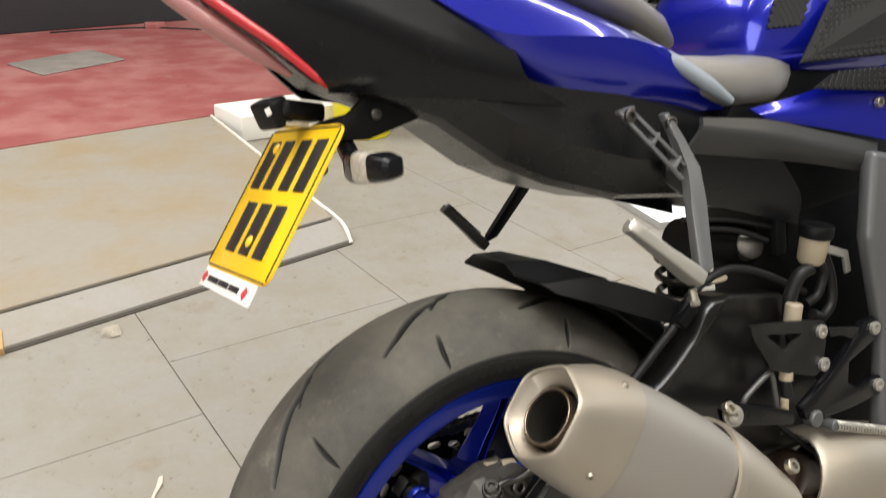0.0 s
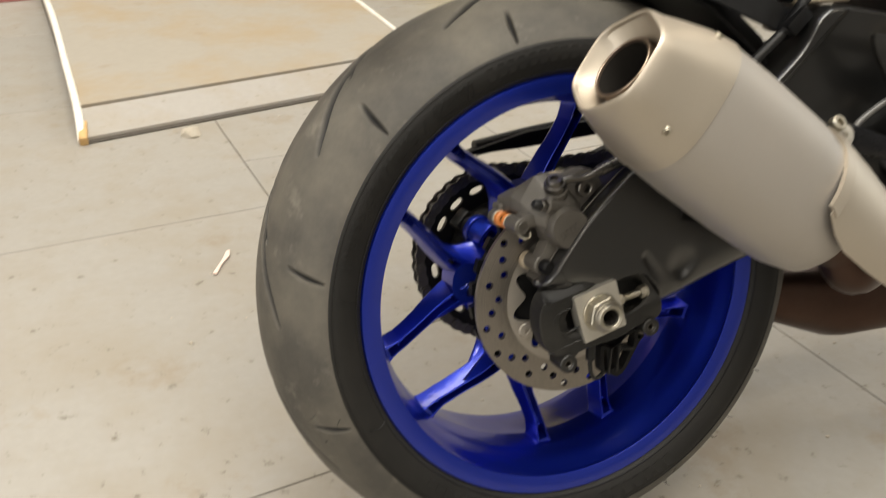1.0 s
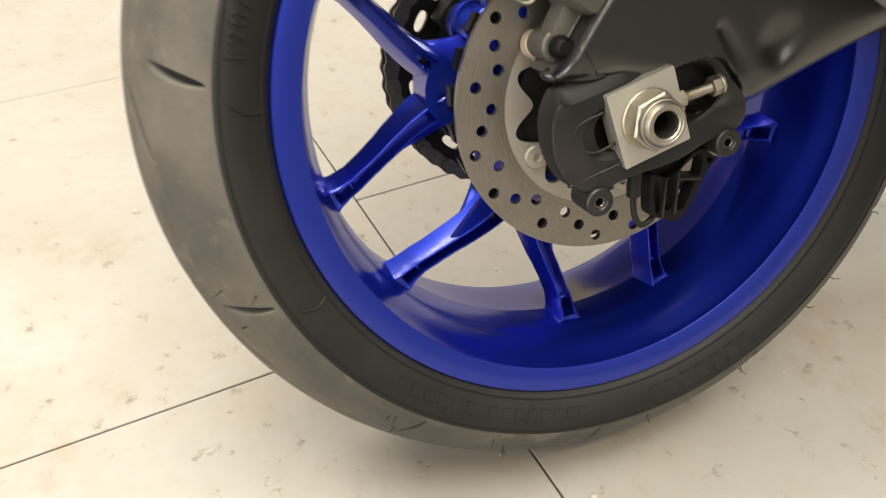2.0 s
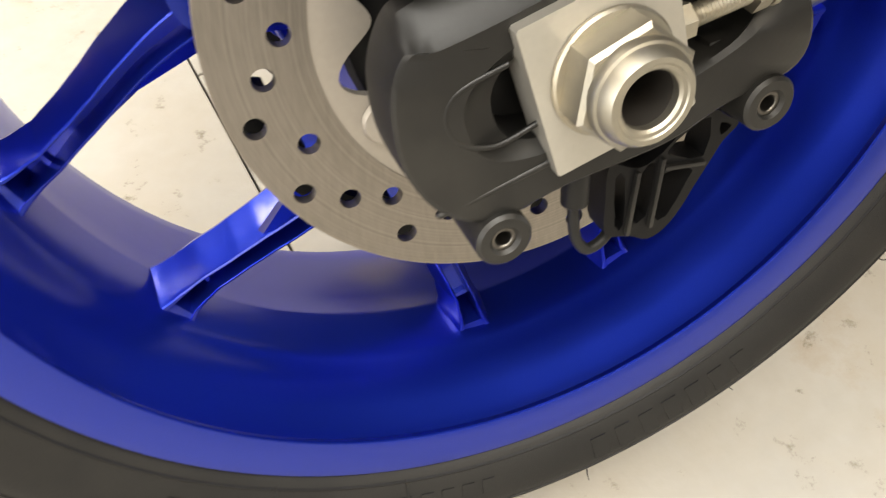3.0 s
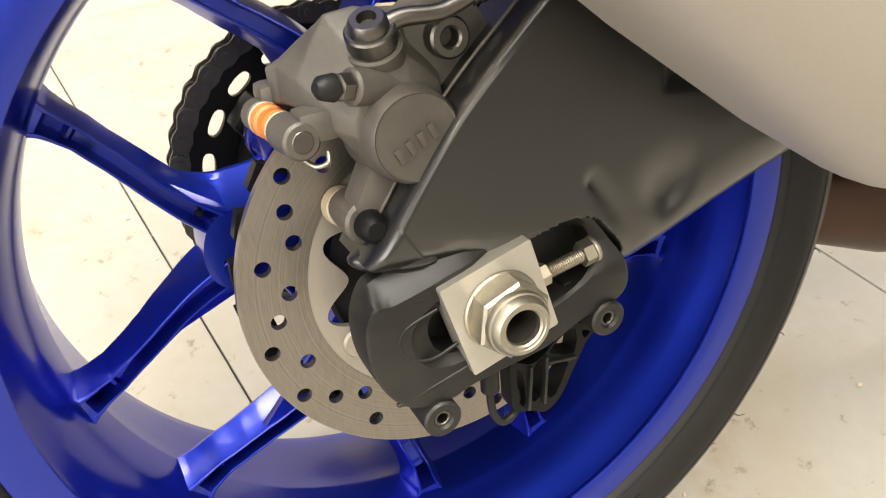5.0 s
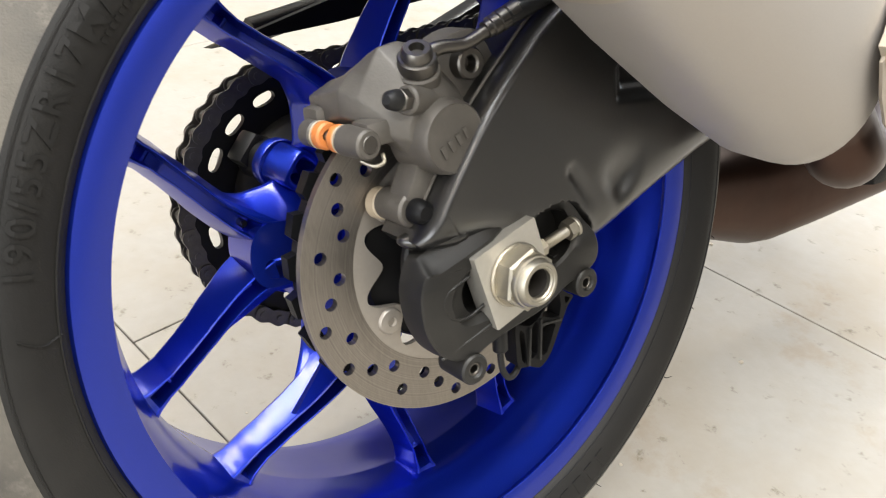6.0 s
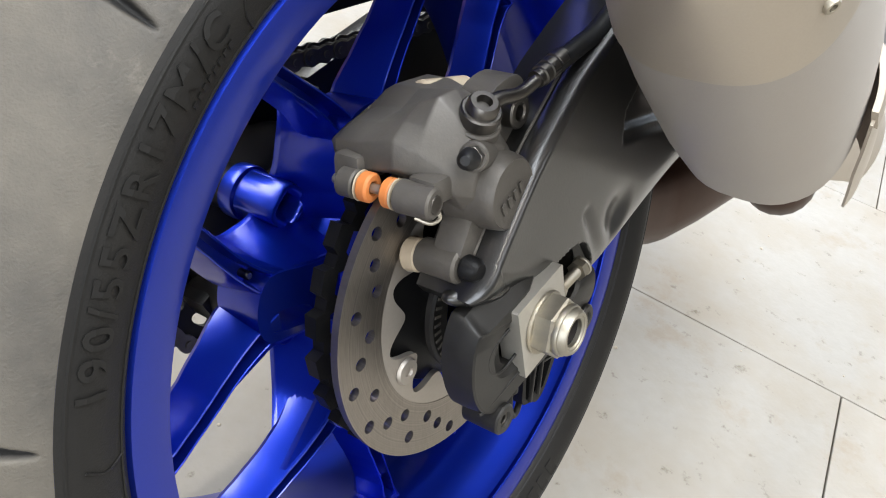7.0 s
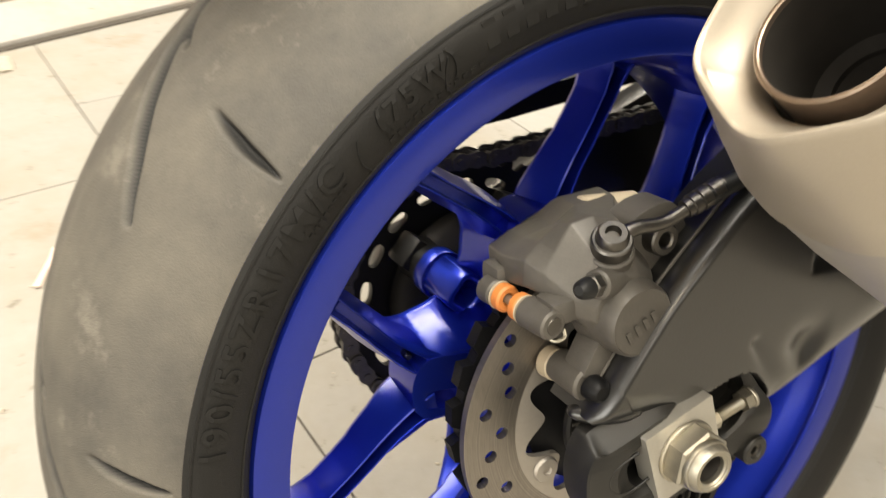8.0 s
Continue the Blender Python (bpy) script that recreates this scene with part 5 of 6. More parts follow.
part("tail_lamp", bm, M_REDLENS, bike, "red tail light lens")
bm = bmesh.new()
tube(bm, [(-0.285, -0.010, 0.668), (-0.248, -0.020, 0.636), (-0.210, -0.028, 0.606), (-0.178, -0.034, 0.580)], [0.009, 0.011, 0.009, 0.003], 12)
part("lamp_lens", bm, mat("pale_red_lens", (0.34, 0.14, 0.135), 0.15, vary=0.05, scale=60, coat=0.5), bike, "pale pinkish clear tail light lens")

# plate hanger, lamp, plate and indicators
bm = bmesh.new()
prism(bm, [(-0.150, 0.529), (-0.129, 0.537), (-0.112, 0.551), (-0.097, 0.565), (-0.101, 0.550), (-0.040, 0.548), (-0.020, 0.536), (-0.107, 0.5105), (-0.134, 0.512)], -0.044, -0.036, 0.0015)
prism(bm, [(-0.145, 0.529), (-0.129, 0.535), (-0.100, 0.540), (-0.030, 0.542), (-0.105, 0.5115), (-0.134, 0.513)], -0.037, 0.040, 0.003)
hanger = part("plate_hanger", bm, M_BLACK, bike, "black metal number plate hanger")
bm = bmesh.new()
cap_bolt(bm, (-0.097, -0.044, 0.536), (0, -1, 0), 0.006, 0.004)
part("hanger_bolt", bm, M_STEEL, hanger)
bm = bmesh.new()
box(bm, (-0.172, -0.004, 0.546), (0.052, 0.046, 0.020), 0.007, pose(0, 0, 0, 0, 8, 20), 3)
box(bm, (-0.195, -0.008, 0.546), (0.022, 0.044, 0.030), 0.006, pose(0, 0, 0, 0, -20, 15), 3)
part("plate_lamp", bm, M_BLACK, hanger, "black plastic plate lamp housing")
bm = bmesh.new()
box(bm, (-0.180, -0.010, 0.5335), (0.030, 0.030, 0.006), 0.002, pose(0, 0, 0, 0, 8, 20))
part("lamp_glass", bm, M_CLEAR, hanger)
bm = bmesh.new()
box(bm, (-0.205, -0.0315, 0.547), (0.006, 0.001, 0.007), 0.0003, pose(0, 0, 0, 0, -20, 15))
part("plain_mark", bm, M_WHITE, hanger)


PW, PH = 0.199, 0.172
plate_m = Matrix.Translation((-0.2087, -0.0088, 0.459)) @ Matrix.Rotation(0.0812, 4, "Z") @ Matrix.Rotation(0.607, 4, "Y") @ Matrix.Rotation(-math.pi / 2, 4, "Z")


def on_plate(bm_or_pts):
    bmesh.ops.transform(bm_or_pts, matrix=plate_m, verts=bm_or_pts.verts[:])
    return bm_or_pts


# plate axes: x to the reader's right, z up, y into the bike
bm = bmesh.new()
prism(bm, superellipse(0, 0, PW / 2, PH / 2, 14, 40), 0.0, 0.003, 0.0006)
plate = part("number_plate", on_plate(bm), M_YELLOW, bike, "yellow two-line registration plate with plain bars", 30)


def plate_bar(x, z, w, h, lean=0.0, name="plate_bar", material=None):
    bm = bmesh.new()
    box(bm, (x, -0.0006, z), (w, 0.0012, h), 0.0002, pose(0, 0, 0, 0, lean, 0))
    part(name, on_plate(bm), material or M_INK, plate)


for x in (-0.066, -0.024, 0.024, 0.066):
    plate_bar(x, 0.040, 0.027, 0.058)
for x in (-0.045, 0.0, 0.045):
    plate_bar(x, -0.034, 0.030, 0.058)
for z in (-0.0825, 0.0825):
    plate_bar(0, z, PW - 0.014, 0.0014, 0, "plate_border")
for x in (-0.0955, 0.0955):
    plate_bar(x, 0, 0.0014, PH - 0.012, 0, "plate_border")
for x, z in ((-0.055, 0.060), (0.004, -0.048)):
    bm = bmesh.new()
    lathe(bm, [(1e-5, -0.004), (0.004, -0.0035), (0.0065, -0.002), (0.007, 0.0)], 16, ((x, 0, z), (0, 1, 0)))
    part("plate_screw_cap", on_plate(bm), M_YELLOW, plate)
bm = bmesh.new()
box(bm, (-0.006, 0.0010, -PH / 2 - 0.0110), (PW * 0.86, 0.002, 0.022), 0.0006)
part("dealer_strip", on_plate(bm), M_WHITE, plate, "white dealer strip with plain print bars")
for x, w in ((-0.050, 0.034), (-0.012, 0.032), (0.024, 0.030)):
    plate_bar(x, -PH / 2 - 0.0115, w, 0.0062, 0, "print_bar")
for x in (-0.082, 0.058):
    plate_bar(x, -PH / 2 - 0.0115, 0.010, 0.010, 30, "print_mark", M_REDINK)

# indicators on short stalks
for s in (-1, 1):
    bm = bmesh.new()
    tube(bm, [(-0.128, s * 0.030, 0.505), (-0.132, s * 0.055, 0.493), (-0.134, s * 0.070, 0.488)], [0.010, 0.010, 0.012], 14)

    def slice_at(y, a, b, lean):
        return [(-0.134 + u + lean, s * (y - 0.35 * u), 0.486 + v) for u, v in superellipse(0, 0, a, b, 4.2, 24)]

    loft(bm, [slice_at(y, a, b, k) for y, a, b, k in ((0.062, 0.009, 0.009, 0.0), (0.070, 0.0155, 0.0135, 0.0), (0.084, 0.0185, 0.0158, 0.0), (0.100, 0.0190, 0.0162, 0.0))])
    ind = part("indicator", bm, M_GLOSSBLACK, bike, "black indicator with a clear lens", 30)
    bm = bmesh.new()
    loft(bm, [slice_at(y, a, b, k) for y, a, b, k in ((0.098, 0.0184, 0.0157, 0.0), (0.103, 0.0188, 0.0160, -0.0010), (0.124, 0.0178, 0.0148, -0.0012), (0.138, 0.0162, 0.0132, 0.0))])
    part("indicator_lens", bm, M_CLEAR, ind, "faceted clear lens", 30)
    bm = bmesh.new()
    loft(bm, [slice_at(y, a, b, k) for y, a, b, k in ((0.135, 0.0172, 0.0140, 0.0), (0.139, 0.0170, 0.0138, 0.0), (0.156, 0.0125, 0.0100, 0.003), (0.160, 0.0080, 0.0065, 0.004))])
    part("indicator_tip", bm, M_GLOSSBLACK, ind, "", 30)

# pillion footrest hangers and pegs
# near hanger colour lightened for the light it catches, far one black
for s, m_h in ((-1, M_FRAMECOVER), (1, M_BLACK)):
    bm = bmesh.new()
    ol = [(0.206, 0.508), (0.214, 0.510), (0.223, 0.480), (0.232, 0.447), (0.223, 0.410), (0.203, 0.345), (0.187, 0.338), (0.185, 0.352), (0.203, 0.415), (0.211, 0.440), (0.215, 0.452), (0.211, 0.480)]
    lo = [(x - (0.34 * max(0.0, 0.43 - z) if s > 0 else 0), s * (0.124 + 0.42 * max(0.0, 0.51 - z)), z) for x, z in ol]
    hi = [(x - (0.34 * max(0.0, 0.43 - z) if s > 0 else 0), s * (0.136 + 0.42 * max(0.0, 0.51 - z)), z) for x, z in ol]
    loft(bm, [lo, hi])
    bmesh.ops.bevel(bm, geom=bm.edges[:], offset=0.0022, segments=2, affect="EDGES", profile=0.6, clamp_overlap=True)
    hang = part("footrest_hanger", bm, m_h, bike, "cast alloy pillion footrest hanger", 40)
    bm = bmesh.new()
    for (ax, az), (bx, bz) in (((0.150, 0.514), (0.205, 0.438)), ((0.163, 0.517), (0.214, 0.452)), ((0.149, 0.514), (0.165, 0.518)), ((0.178, 0.478), (0.189, 0.487)), ((0.196, 0.450), (0.208, 0.460))):
        va, vb = Vector((ax, s * (0.130 + 0.42 * max(0.0, 0.51 - az)), az)), Vector((bx, s * (0.130 + 0.42 * max(0.0, 0.51 - bz)), bz))
        mid, run_d = (va + vb) / 2, vb - va
        box(bm, mid, (run_d.length + 0.003, 0.012, 0.0042), 0.0012, run_d.to_track_quat("X", "Z").to_matrix().to_4x4())
    part("hanger_strut", bm, m_h, hang)
    for x, z in ((0.157, 0.510), (0.214, 0.498)):
        bm = bmesh.new()
        cap_bolt(bm, (x, s * 0.136, z), (0, s, 0), 0.0075, 0.005)
        part("hanger_bolt", bm, M_STEEL, hang)
    bm = bmesh.new()
    if s < 0:
        p0, p1 = Vector((0.176, -0.208, 0.337)), Vector((0.097, -0.196, 0.405))
    else:
        p0, p1 = Vector((0.158, 0.208, 0.333)), Vector((0.094, 0.206, 0.399))
    d = (p1 - p0).normalized()
    w = d.cross(Vector((0, s, 0.2))).normalized()
    h = d.cross(w).normalized()
    rows = []
    for f, a, b in ((0.0, 0.0075, 0.012), (0.12, 0.0085, 0.0125), (0.5, 0.0065, 0.0095), (0.85, 0.0060, 0.0075), (0.97, 0.0066, 0.0075), (1.0, 0.004, 0.005)):
        c = p0 + (p1 - p0) * f
        rows.append([c + w * u + h * v for u, v in superellipse(0, 0, a, b, 7, 28)])
    loft(bm, rows)
    # the far peg takes the darker metal
    peg = part("footpeg", bm, M_ALLOY if s < 0 else M_STEEL, hang, "bare alloy folding footpeg" if s < 0 else "far folding footpeg in a darker metal", 40)
    bm = bmesh.new()
    up = w if w.z > 0 else -w
    for k in range(14):
        c = p0 + (p1 - p0) * (0.25 + 0.70 * k / 13) + up * 0.0068
        hexagon(bm, c - up * 0.001, c + up * 0.0032, 0.0042, 0.0003)
        hexagon(bm, c - up * 0.001 + h * 0.006, c + up * 0.0032 + h * 0.006, 0.0042, 0.0003)
    tagged(part("peg_studs", bm, M_ALLOY if s < 0 else M_STEEL, hang), kind="stuff")
    if s < 0:
        bm = bmesh.new()
        q = p0 + Vector((-0.004, 0.004, -0.010))
        cyl(bm, q, q + Vector((0, -0.003, -0.014)), 0.0045, None, 14, 0.001)
        hexagon(bm, q + Vector((0, -0.003, -0.012)), q + Vector((0, -0.004, -0.018)), 0.010)
        part("pivot_bolt", bm, M_ZINC, hang)
# hugger over the tyre
rows = []
for a, rr_, w, fall in ((82.5, 0.360, 0.060, 0.012), (75, 0.364, 0.084, 0.028), (62, 0.362, 0.100, 0.036), (46, 0.354, 0.104, 0.036), (30, 0.342, 0.098, 0.036)):
    rows.append([polar(rr_ - fall * max(0.0, abs(f) - 0.62) / 0.38, a, w * f) for f in (-1, -0.82, -0.62, -0.3, 0, 0.3, 0.62, 0.82, 1)])
bm = bmesh.new()
outer_rows = rows
top = [[bm.verts.new(p) for p in r] for r in outer_rows]
bot = [[bm.verts.new(p * 0.991) for p in r] for r in outer_rows]
for g in (top, bot):
    for i in range(len(g) - 1):
        for j in range(len(g[0]) - 1):
            bm.faces.new((g[i][j], g[i][j + 1], g[i + 1][j + 1], g[i + 1][j]))
h_, w_ = len(top), len(top[0])
rim = [(0, j) for j in range(w_)] + [(i, w_ - 1) for i in range(1, h_)] + [(h_ - 1, j) for j in range(w_ - 2, -1, -1)] + [(i, 0) for i in range(h_ - 2, 0, -1)]
for k in range(len(rim)):
    (a, b), (c, d) = rim[k], rim[(k + 1) % len(rim)]
    bm.faces.new((top[a][b], top[c][d], bot[c][d], bot[a][b]))
part("hugger", bm, M_BLACK, bike, "matt black tyre hugger", 20)
# side blade of the hugger
sheet([[(0.060, -0.090, 0.335), (0.130, -0.098, 0.330), (0.210, -0.104, 0.300), (0.262, -0.106, 0.272)], [(0.075, -0.100, 0.322), (0.130, -0.112, 0.300), (0.190, -0.116, 0.274), (0.236, -0.114, 0.256)]], 0.005, M_BLACK, "hugger_blade", bike, "", False, 30)

# seat, tank and side panels
bm = bmesh.new()
rows = []
for x, zt, zb, hw in ((0.225, 0.600, 0.565, 0.060), (0.250, 0.590, 0.535, 0.088), (0.290, 0.578, 0.512, 0.112), (0.345, 0.574, 0.498, 0.128), (0.400, 0.574, 0.496, 0.126), (0.440, 0.575, 0.505, 0.110), (0.470, 0.575, 0.520, 0.085)):
    rows.append([(x, hw * u, (zt + zb) / 2 + (zt - zb) / 2 * v) for u, v in superellipse(0, 0, 1, 1, 3.0, 28)])
loft(bm, rows)
part("rider_seat", bm, M_SEAT, bike, "smooth grey vinyl rider seat", 60)
bm = bmesh.new()
tube(bm, [(0.205, -0.088, 0.600), (0.250, -0.108, 0.566), (0.290, -0.118, 0.538), (0.325, -0.120, 0.515)], [0.005, 0.0085, 0.009, 0.005], 12)
part("seat_piping", bm, mat("pale_seat_edge", (0.24, 0.27, 0.30), 0.35, vary=0.06, scale=200), bike, "pale grey seat edge")
bm = bmesh.new()
rows = []
for x, zt, zb, hw in ((0.02, 0.720, 0.690, 0.055), (0.13, 0.700, 0.650, 0.070), (0.22, 0.665, 0.615, 0.076), (0.280, 0.632, 0.590, 0.066), (0.312, 0.606, 0.584, 0.044), (0.318, 0.596, 0.586, 0.030)):
    rows.append([(x, hw * u, (zt + zb) / 2 + (zt - zb) / 2 * v) for u, v in superellipse(0, 0, 1, 1, 3.0, 24)])
loft(bm, rows)
part("pillion_seat", bm, M_SEAT, bike, "grey vinyl pillion pad", 60)

bm = bmesh.new()
rows = []
for x, zt, zb, hw, pw in ((0.385, 0.620, 0.550, 0.078, 2.8), (0.394, 0.645, 0.540, 0.098, 3.0), (0.420, 0.682, 0.530, 0.120, 3.0), (0.470, 0.720, 0.522, 0.136, 3.0), (0.540, 0.750, 0.520, 0.150, 3.0), (0.640, 0.770, 0.515, 0.172, 3.0), (0.760, 0.775, 0.520, 0.178, 3.0), (0.820, 0.760, 0.540, 0.150, 2.8)):
    rows.append([(x, hw * u, (zt + zb) / 2 + (zt - zb) / 2 * v) for u, v in superellipse(0, 0, 1, 1, pw, 36)])
loft(bm, rows)
tank = part("fuel_tank", bm, M_BLUE, bike, "gloss blue fuel tank", 70)


def hex_pad(corners, nx, nz, name):
    """A rubber grip pad with raised hexagon studs."""
    a, b, c, d = (Vector(p) for p in corners)
    n = (b - a).cross(d - a).normalized()
    if n.y > 0:
        n = -n
    bm = bmesh.new()
    lo = [p - n * 0.002 for p in (a, b, c, d)]
    hi = [p + n * 0.002 for p in (a, b, c, d)]
    loft(bm, [lo, hi])
    pad = part(name, bm, M_GRIP, bike, "black rubber knee grip with hexagon studs")
    bm = bmesh.new()
    for i in range(nx):
        for j in range(nz):
            u, v = (i + 0.5 + 0.25 * (j % 2 * 2 - 1)) / nx, (j + 0.5) / nz
            if not 0.04 < u < 0.96:
                continue
            p = a * (1 - u) * (1 - v) + b * u * (1 - v) + c * u * v + d * (1 - u) * v
            hexagon(bm, p, p + n * 0.0034, 0.0072, 0.0004)
    tagged(part("grip_studs", bm, M_GRIP, pad), kind="stuff")


hex_pad([(0.412, -0.146, 0.552), (0.62, -0.192, 0.556), (0.64, -0.188, 0.650), (0.470, -0.142, 0.625)], 24, 10, "knee_grip")
hex_pad([(0.410, -0.166, 0.521), (0.62, -0.196, 0.500), (0.62, -0.196, 0.543), (0.440, -0.168, 0.536)], 24, 4, "knee_grip_lower")
hex_pad([(0.398, -0.112, 0.598), (0.434, -0.130, 0.598), (0.454, -0.130, 0.646), (0.412, -0.114, 0.638)], 6, 9, "tank_pad")
sheet([[(0.335, -0.140, 0.504), (0.415, -0.150, 0.516), (0.48, -0.160, 0.530), (0.56, -0.172, 0.545), (0.70, -0.19, 0.560)], [(0.345, -0.146, 0.496), (0.42, -0.158, 0.490), (0.50, -0.168, 0.485), (0.58, -0.178, 0.480), (0.70, -0.194, 0.470)],
       [(0.355, -0.146, 0.490), (0.43, -0.158, 0.474), (0.51, -0.166, 0.456), (0.58, -0.176, 0.438), (0.70, -0.19, 0.41)]], 0.006, M_BLUE, "side_panel", bike, "gloss blue side panel", True, 40)
bm = bmesh.new()
cap_bolt(bm, (0.520, -0.170, 0.497), (0, -1, 0), 0.0065, 0.006)
part("panel_bolt", bm, M_ZINC, bike)

# grey frame covers and dark machinery
sheet([[(0.262, -0.138, 0.500), (0.350, -0.150, 0.490), (0.440, -0.158, 0.468), (0.530, -0.164, 0.446)], [(0.255, -0.142, 0.486), (0.350, -0.158, 0.466), (0.430, -0.164, 0.446), (0.520, -0.168, 0.424)], [(0.240, -0.130, 0.462), (0.340, -0.140, 0.446), (0.430, -0.148, 0.430), (0.515, -0.158, 0.410)]],
      0.006, M_HANGER, "subframe_cover", bike, "dark grey plastic subframe cover", True, 30)
sheet([[(0.225, -0.118, 0.468), (0.30, -0.122, 0.460), (0.40, -0.126, 0.440)], [(0.230, -0.112, 0.430), (0.33, -0.118, 0.415), (0.44, -0.122, 0.390)], [(0.28, -0.108, 0.398), (0.36, -0.112, 0.375), (0.44, -0.116, 0.350)]], 0.006, M_GREYPL, "lower_cover", bike, "dark grey inner side cover", True, 30)
bm = bmesh.new()
prism(bm, [(0.500, 0.440), (0.70, 0.400), (0.72, 0.06), (0.56, -0.04), (0.512, 0.04), (0.520, 0.20), (0.490, 0.330)], -0.182, -0.158, 0.010, segs=3)
part("main_frame", bm, M_FRAMECOVER, bike, "dark grey aluminium main frame", 40)
# plain black mass, added to fill the dark behind the frame
bm = bmesh.new()
prism(bm, [(0.43, 0.40), (0.76, 0.40), (0.76, -0.08), (0.52, -0.10), (0.48, 0.02), (0.45, 0.16)], -0.105, 0.04, 0.02, segs=2)
part("engine_block", bm, M_BLACK, bike, "black engine and gearbox mass", 40)
# black block added to fill the dark gap below the tank
bm = bmesh.new()
prism(bm, [(0.32, 0.490), (0.36, 0.545), (0.80, 0.560), (0.80, 0.40), (0.44, 0.36), (0.34, 0.42)], -0.112, 0.112, 0.012, segs=2)
part("under_tank_fill", bm, M_BLACK, bike, "black filler block under the tank", 40)
bm = bmesh.new()
cyl(bm, (0.290, -0.055, 0.345), (0.405, -0.062, 0.322), 0.030, None, 28, 0.003)
res = part("shock_reservoir", bm, M_BLACK, bike, "black shock absorber reservoir with silver adjuster")
bm = bmesh.new()
lathe(bm, [(1e-5, 0.004), (0.016, 0.004), (0.0185, 0.002), (0.019, -0.012)], 32, ((0.378, -0.094, 0.331), (-0.25, -0.92, 0.3)))
part("adjuster_knob", bm, M_STEEL, res, "machined silver adjuster knob")
bm = bmesh.new()
pts = [(0.335 + 0.034 * math.cos(t), -0.02 + 0.034 * math.sin(t), 0.324 - 0.024 * t / (2 * math.pi)) for t in np.linspace(0, 14 * math.pi, 170)]
tube(bm, pts, 0.0050, 8, 1)
part("shock_spring", bm, M_STEEL, res, "coiled shock absorber spring")
bm = bmesh.new()
cyl(bm, (0.335, -0.02, 0.10), (0.335, -0.02, 0.34), 0.022, None, 20, 0.002)
part("shock_body", bm, M_BLACK, res)
bm = bmesh.new()
cyl(bm, (0.330, -0.060, 0.288), (0.330, -0.060, 0.2935), 0.030, None, 28, 0.002)
part("spring_collar", bm, M_CREAM, res)

# brake fluid reservoir
bm = bmesh.new()
lathe(bm, [(1e-5, -0.022), (0.013, -0.022), (0.0165, -0.017), (0.0180, 0.014), (0.0180, 0.016), (1e-5, 0.016)], 28, ((0.431, -0.146, 0.326), (0.05, -0.2, 1)))
pot = part("fluid_reservoir", bm, M_CREAM, bike, "cream translucent brake fluid reservoir with black cap", 40)
bm = bmesh.new()
lathe(bm, [(0.0195, 0.013), (0.0205, 0.015), (0.0205, 0.026), (0.0190, 0.029), (1e-5, 0.030)], 28, ((0.431, -0.146, 0.326), (0.05, -0.2, 1)))
part("reservoir_cap", bm, M_BLACK, pot)
bm = bmesh.new()
prism(bm, [(0.448, 0.316), (0.452, 0.326), (0.492, 0.312), (0.498, 0.284), (0.488, 0.282), (0.484, 0.304)], -0.150, -0.145, 0.0015)
part("reservoir_stay", bm, M_ALLOY, pot, "bare alloy reservoir stay")
HOSES = [([(0.423, -0.148, 0.300), (0.405, -0.145, 0.292), (0.394, -0.140, 0.262), (0.398, -0.138, 0.225), (0.40, -0.14, 0.20)], 0.0085),
         ([(0.445, -0.140, 0.310), (0.462, -0.136, 0.285), (0.452, -0.134, 0.258), (0.43, -0.134, 0.250)], 0.0062),
         ([(0.46, -0.135, 0.320), (0.480, -0.132, 0.280), (0.482, -0.132, 0.244), (0.462, -0.134, 0.228), (0.44, -0.136, 0.235)], 0.0068),
         ([(0.27, -0.09, 0.378), (0.34, -0.10, 0.369), (0.415, -0.102, 0.349)], 0.0036), ([(0.28, -0.095, 0.366), (0.345, -0.10, 0.355), (0.400, -0.102, 0.334)], 0.0036), ([(0.345, -0.10, 0.148), (0.385, -0.135, 0.092), (0.420, -0.160, 0.058), (0.450, -0.170, 0.050)], 0.0042)]
for pts, r in HOSES:
    bm = bmesh.new()
    tube(bm, pts, r, 14)
    part("rubber_hose", bm, M_RUBBER, bike, "black rubber hose")
bm = bmesh.new()
box(bm, (0.238, -0.119, 0.270), (0.030, 0.020, 0.016), 0.003, pose(0, 0, 0, 0, -42, 0))
cyl(bm, (0.226, -0.118, 0.257), (0.248, -0.118, 0.283), 0.0085, None, 16, 0.001)
part("hose_clip", bm, M_BLACK, bike)
bm = bmesh.new()
box(bm, (0.415, -0.103, 0.340), (0.018, 0.02, 0.05), 0.003)
part("connector_block", bm, M_BLACK, bike)

# foot control brackets
win = smooth_outline([(0.321, 0.238), (0.350, 0.2335), (0.381, 0.2275), (0.366, 0.219), (0.351, 0.2125), (0.334, 0.226)], 2)
bm = holed_plate(smooth_outline([(0.296, 0.2515), (0.302, 0.2535), (0.344, 0.2490), (0.410, 0.2385), (0.422, 0.2340), (0.4260, 0.2200), (0.4170, 0.1780), (0.4050, 0.1690), (0.392, 0.1715), (0.340, 0.1880), (0.326, 0.1950), (0.3200, 0.2060), (0.300, 0.236)], 3), [win], -0.168, -0.162)
bmesh.ops.bevel(bm, geom=[e for e in bm.edges if len(e.link_faces) == 2 and e.calc_face_angle(0) > 1.0], offset=0.0009, segments=2, affect="EDGES", profile=0.6, clamp_overlap=True)
guard = part("heel_guard", bm, M_ARMEND, bike, "black heel guard plate with triangular window", 30)
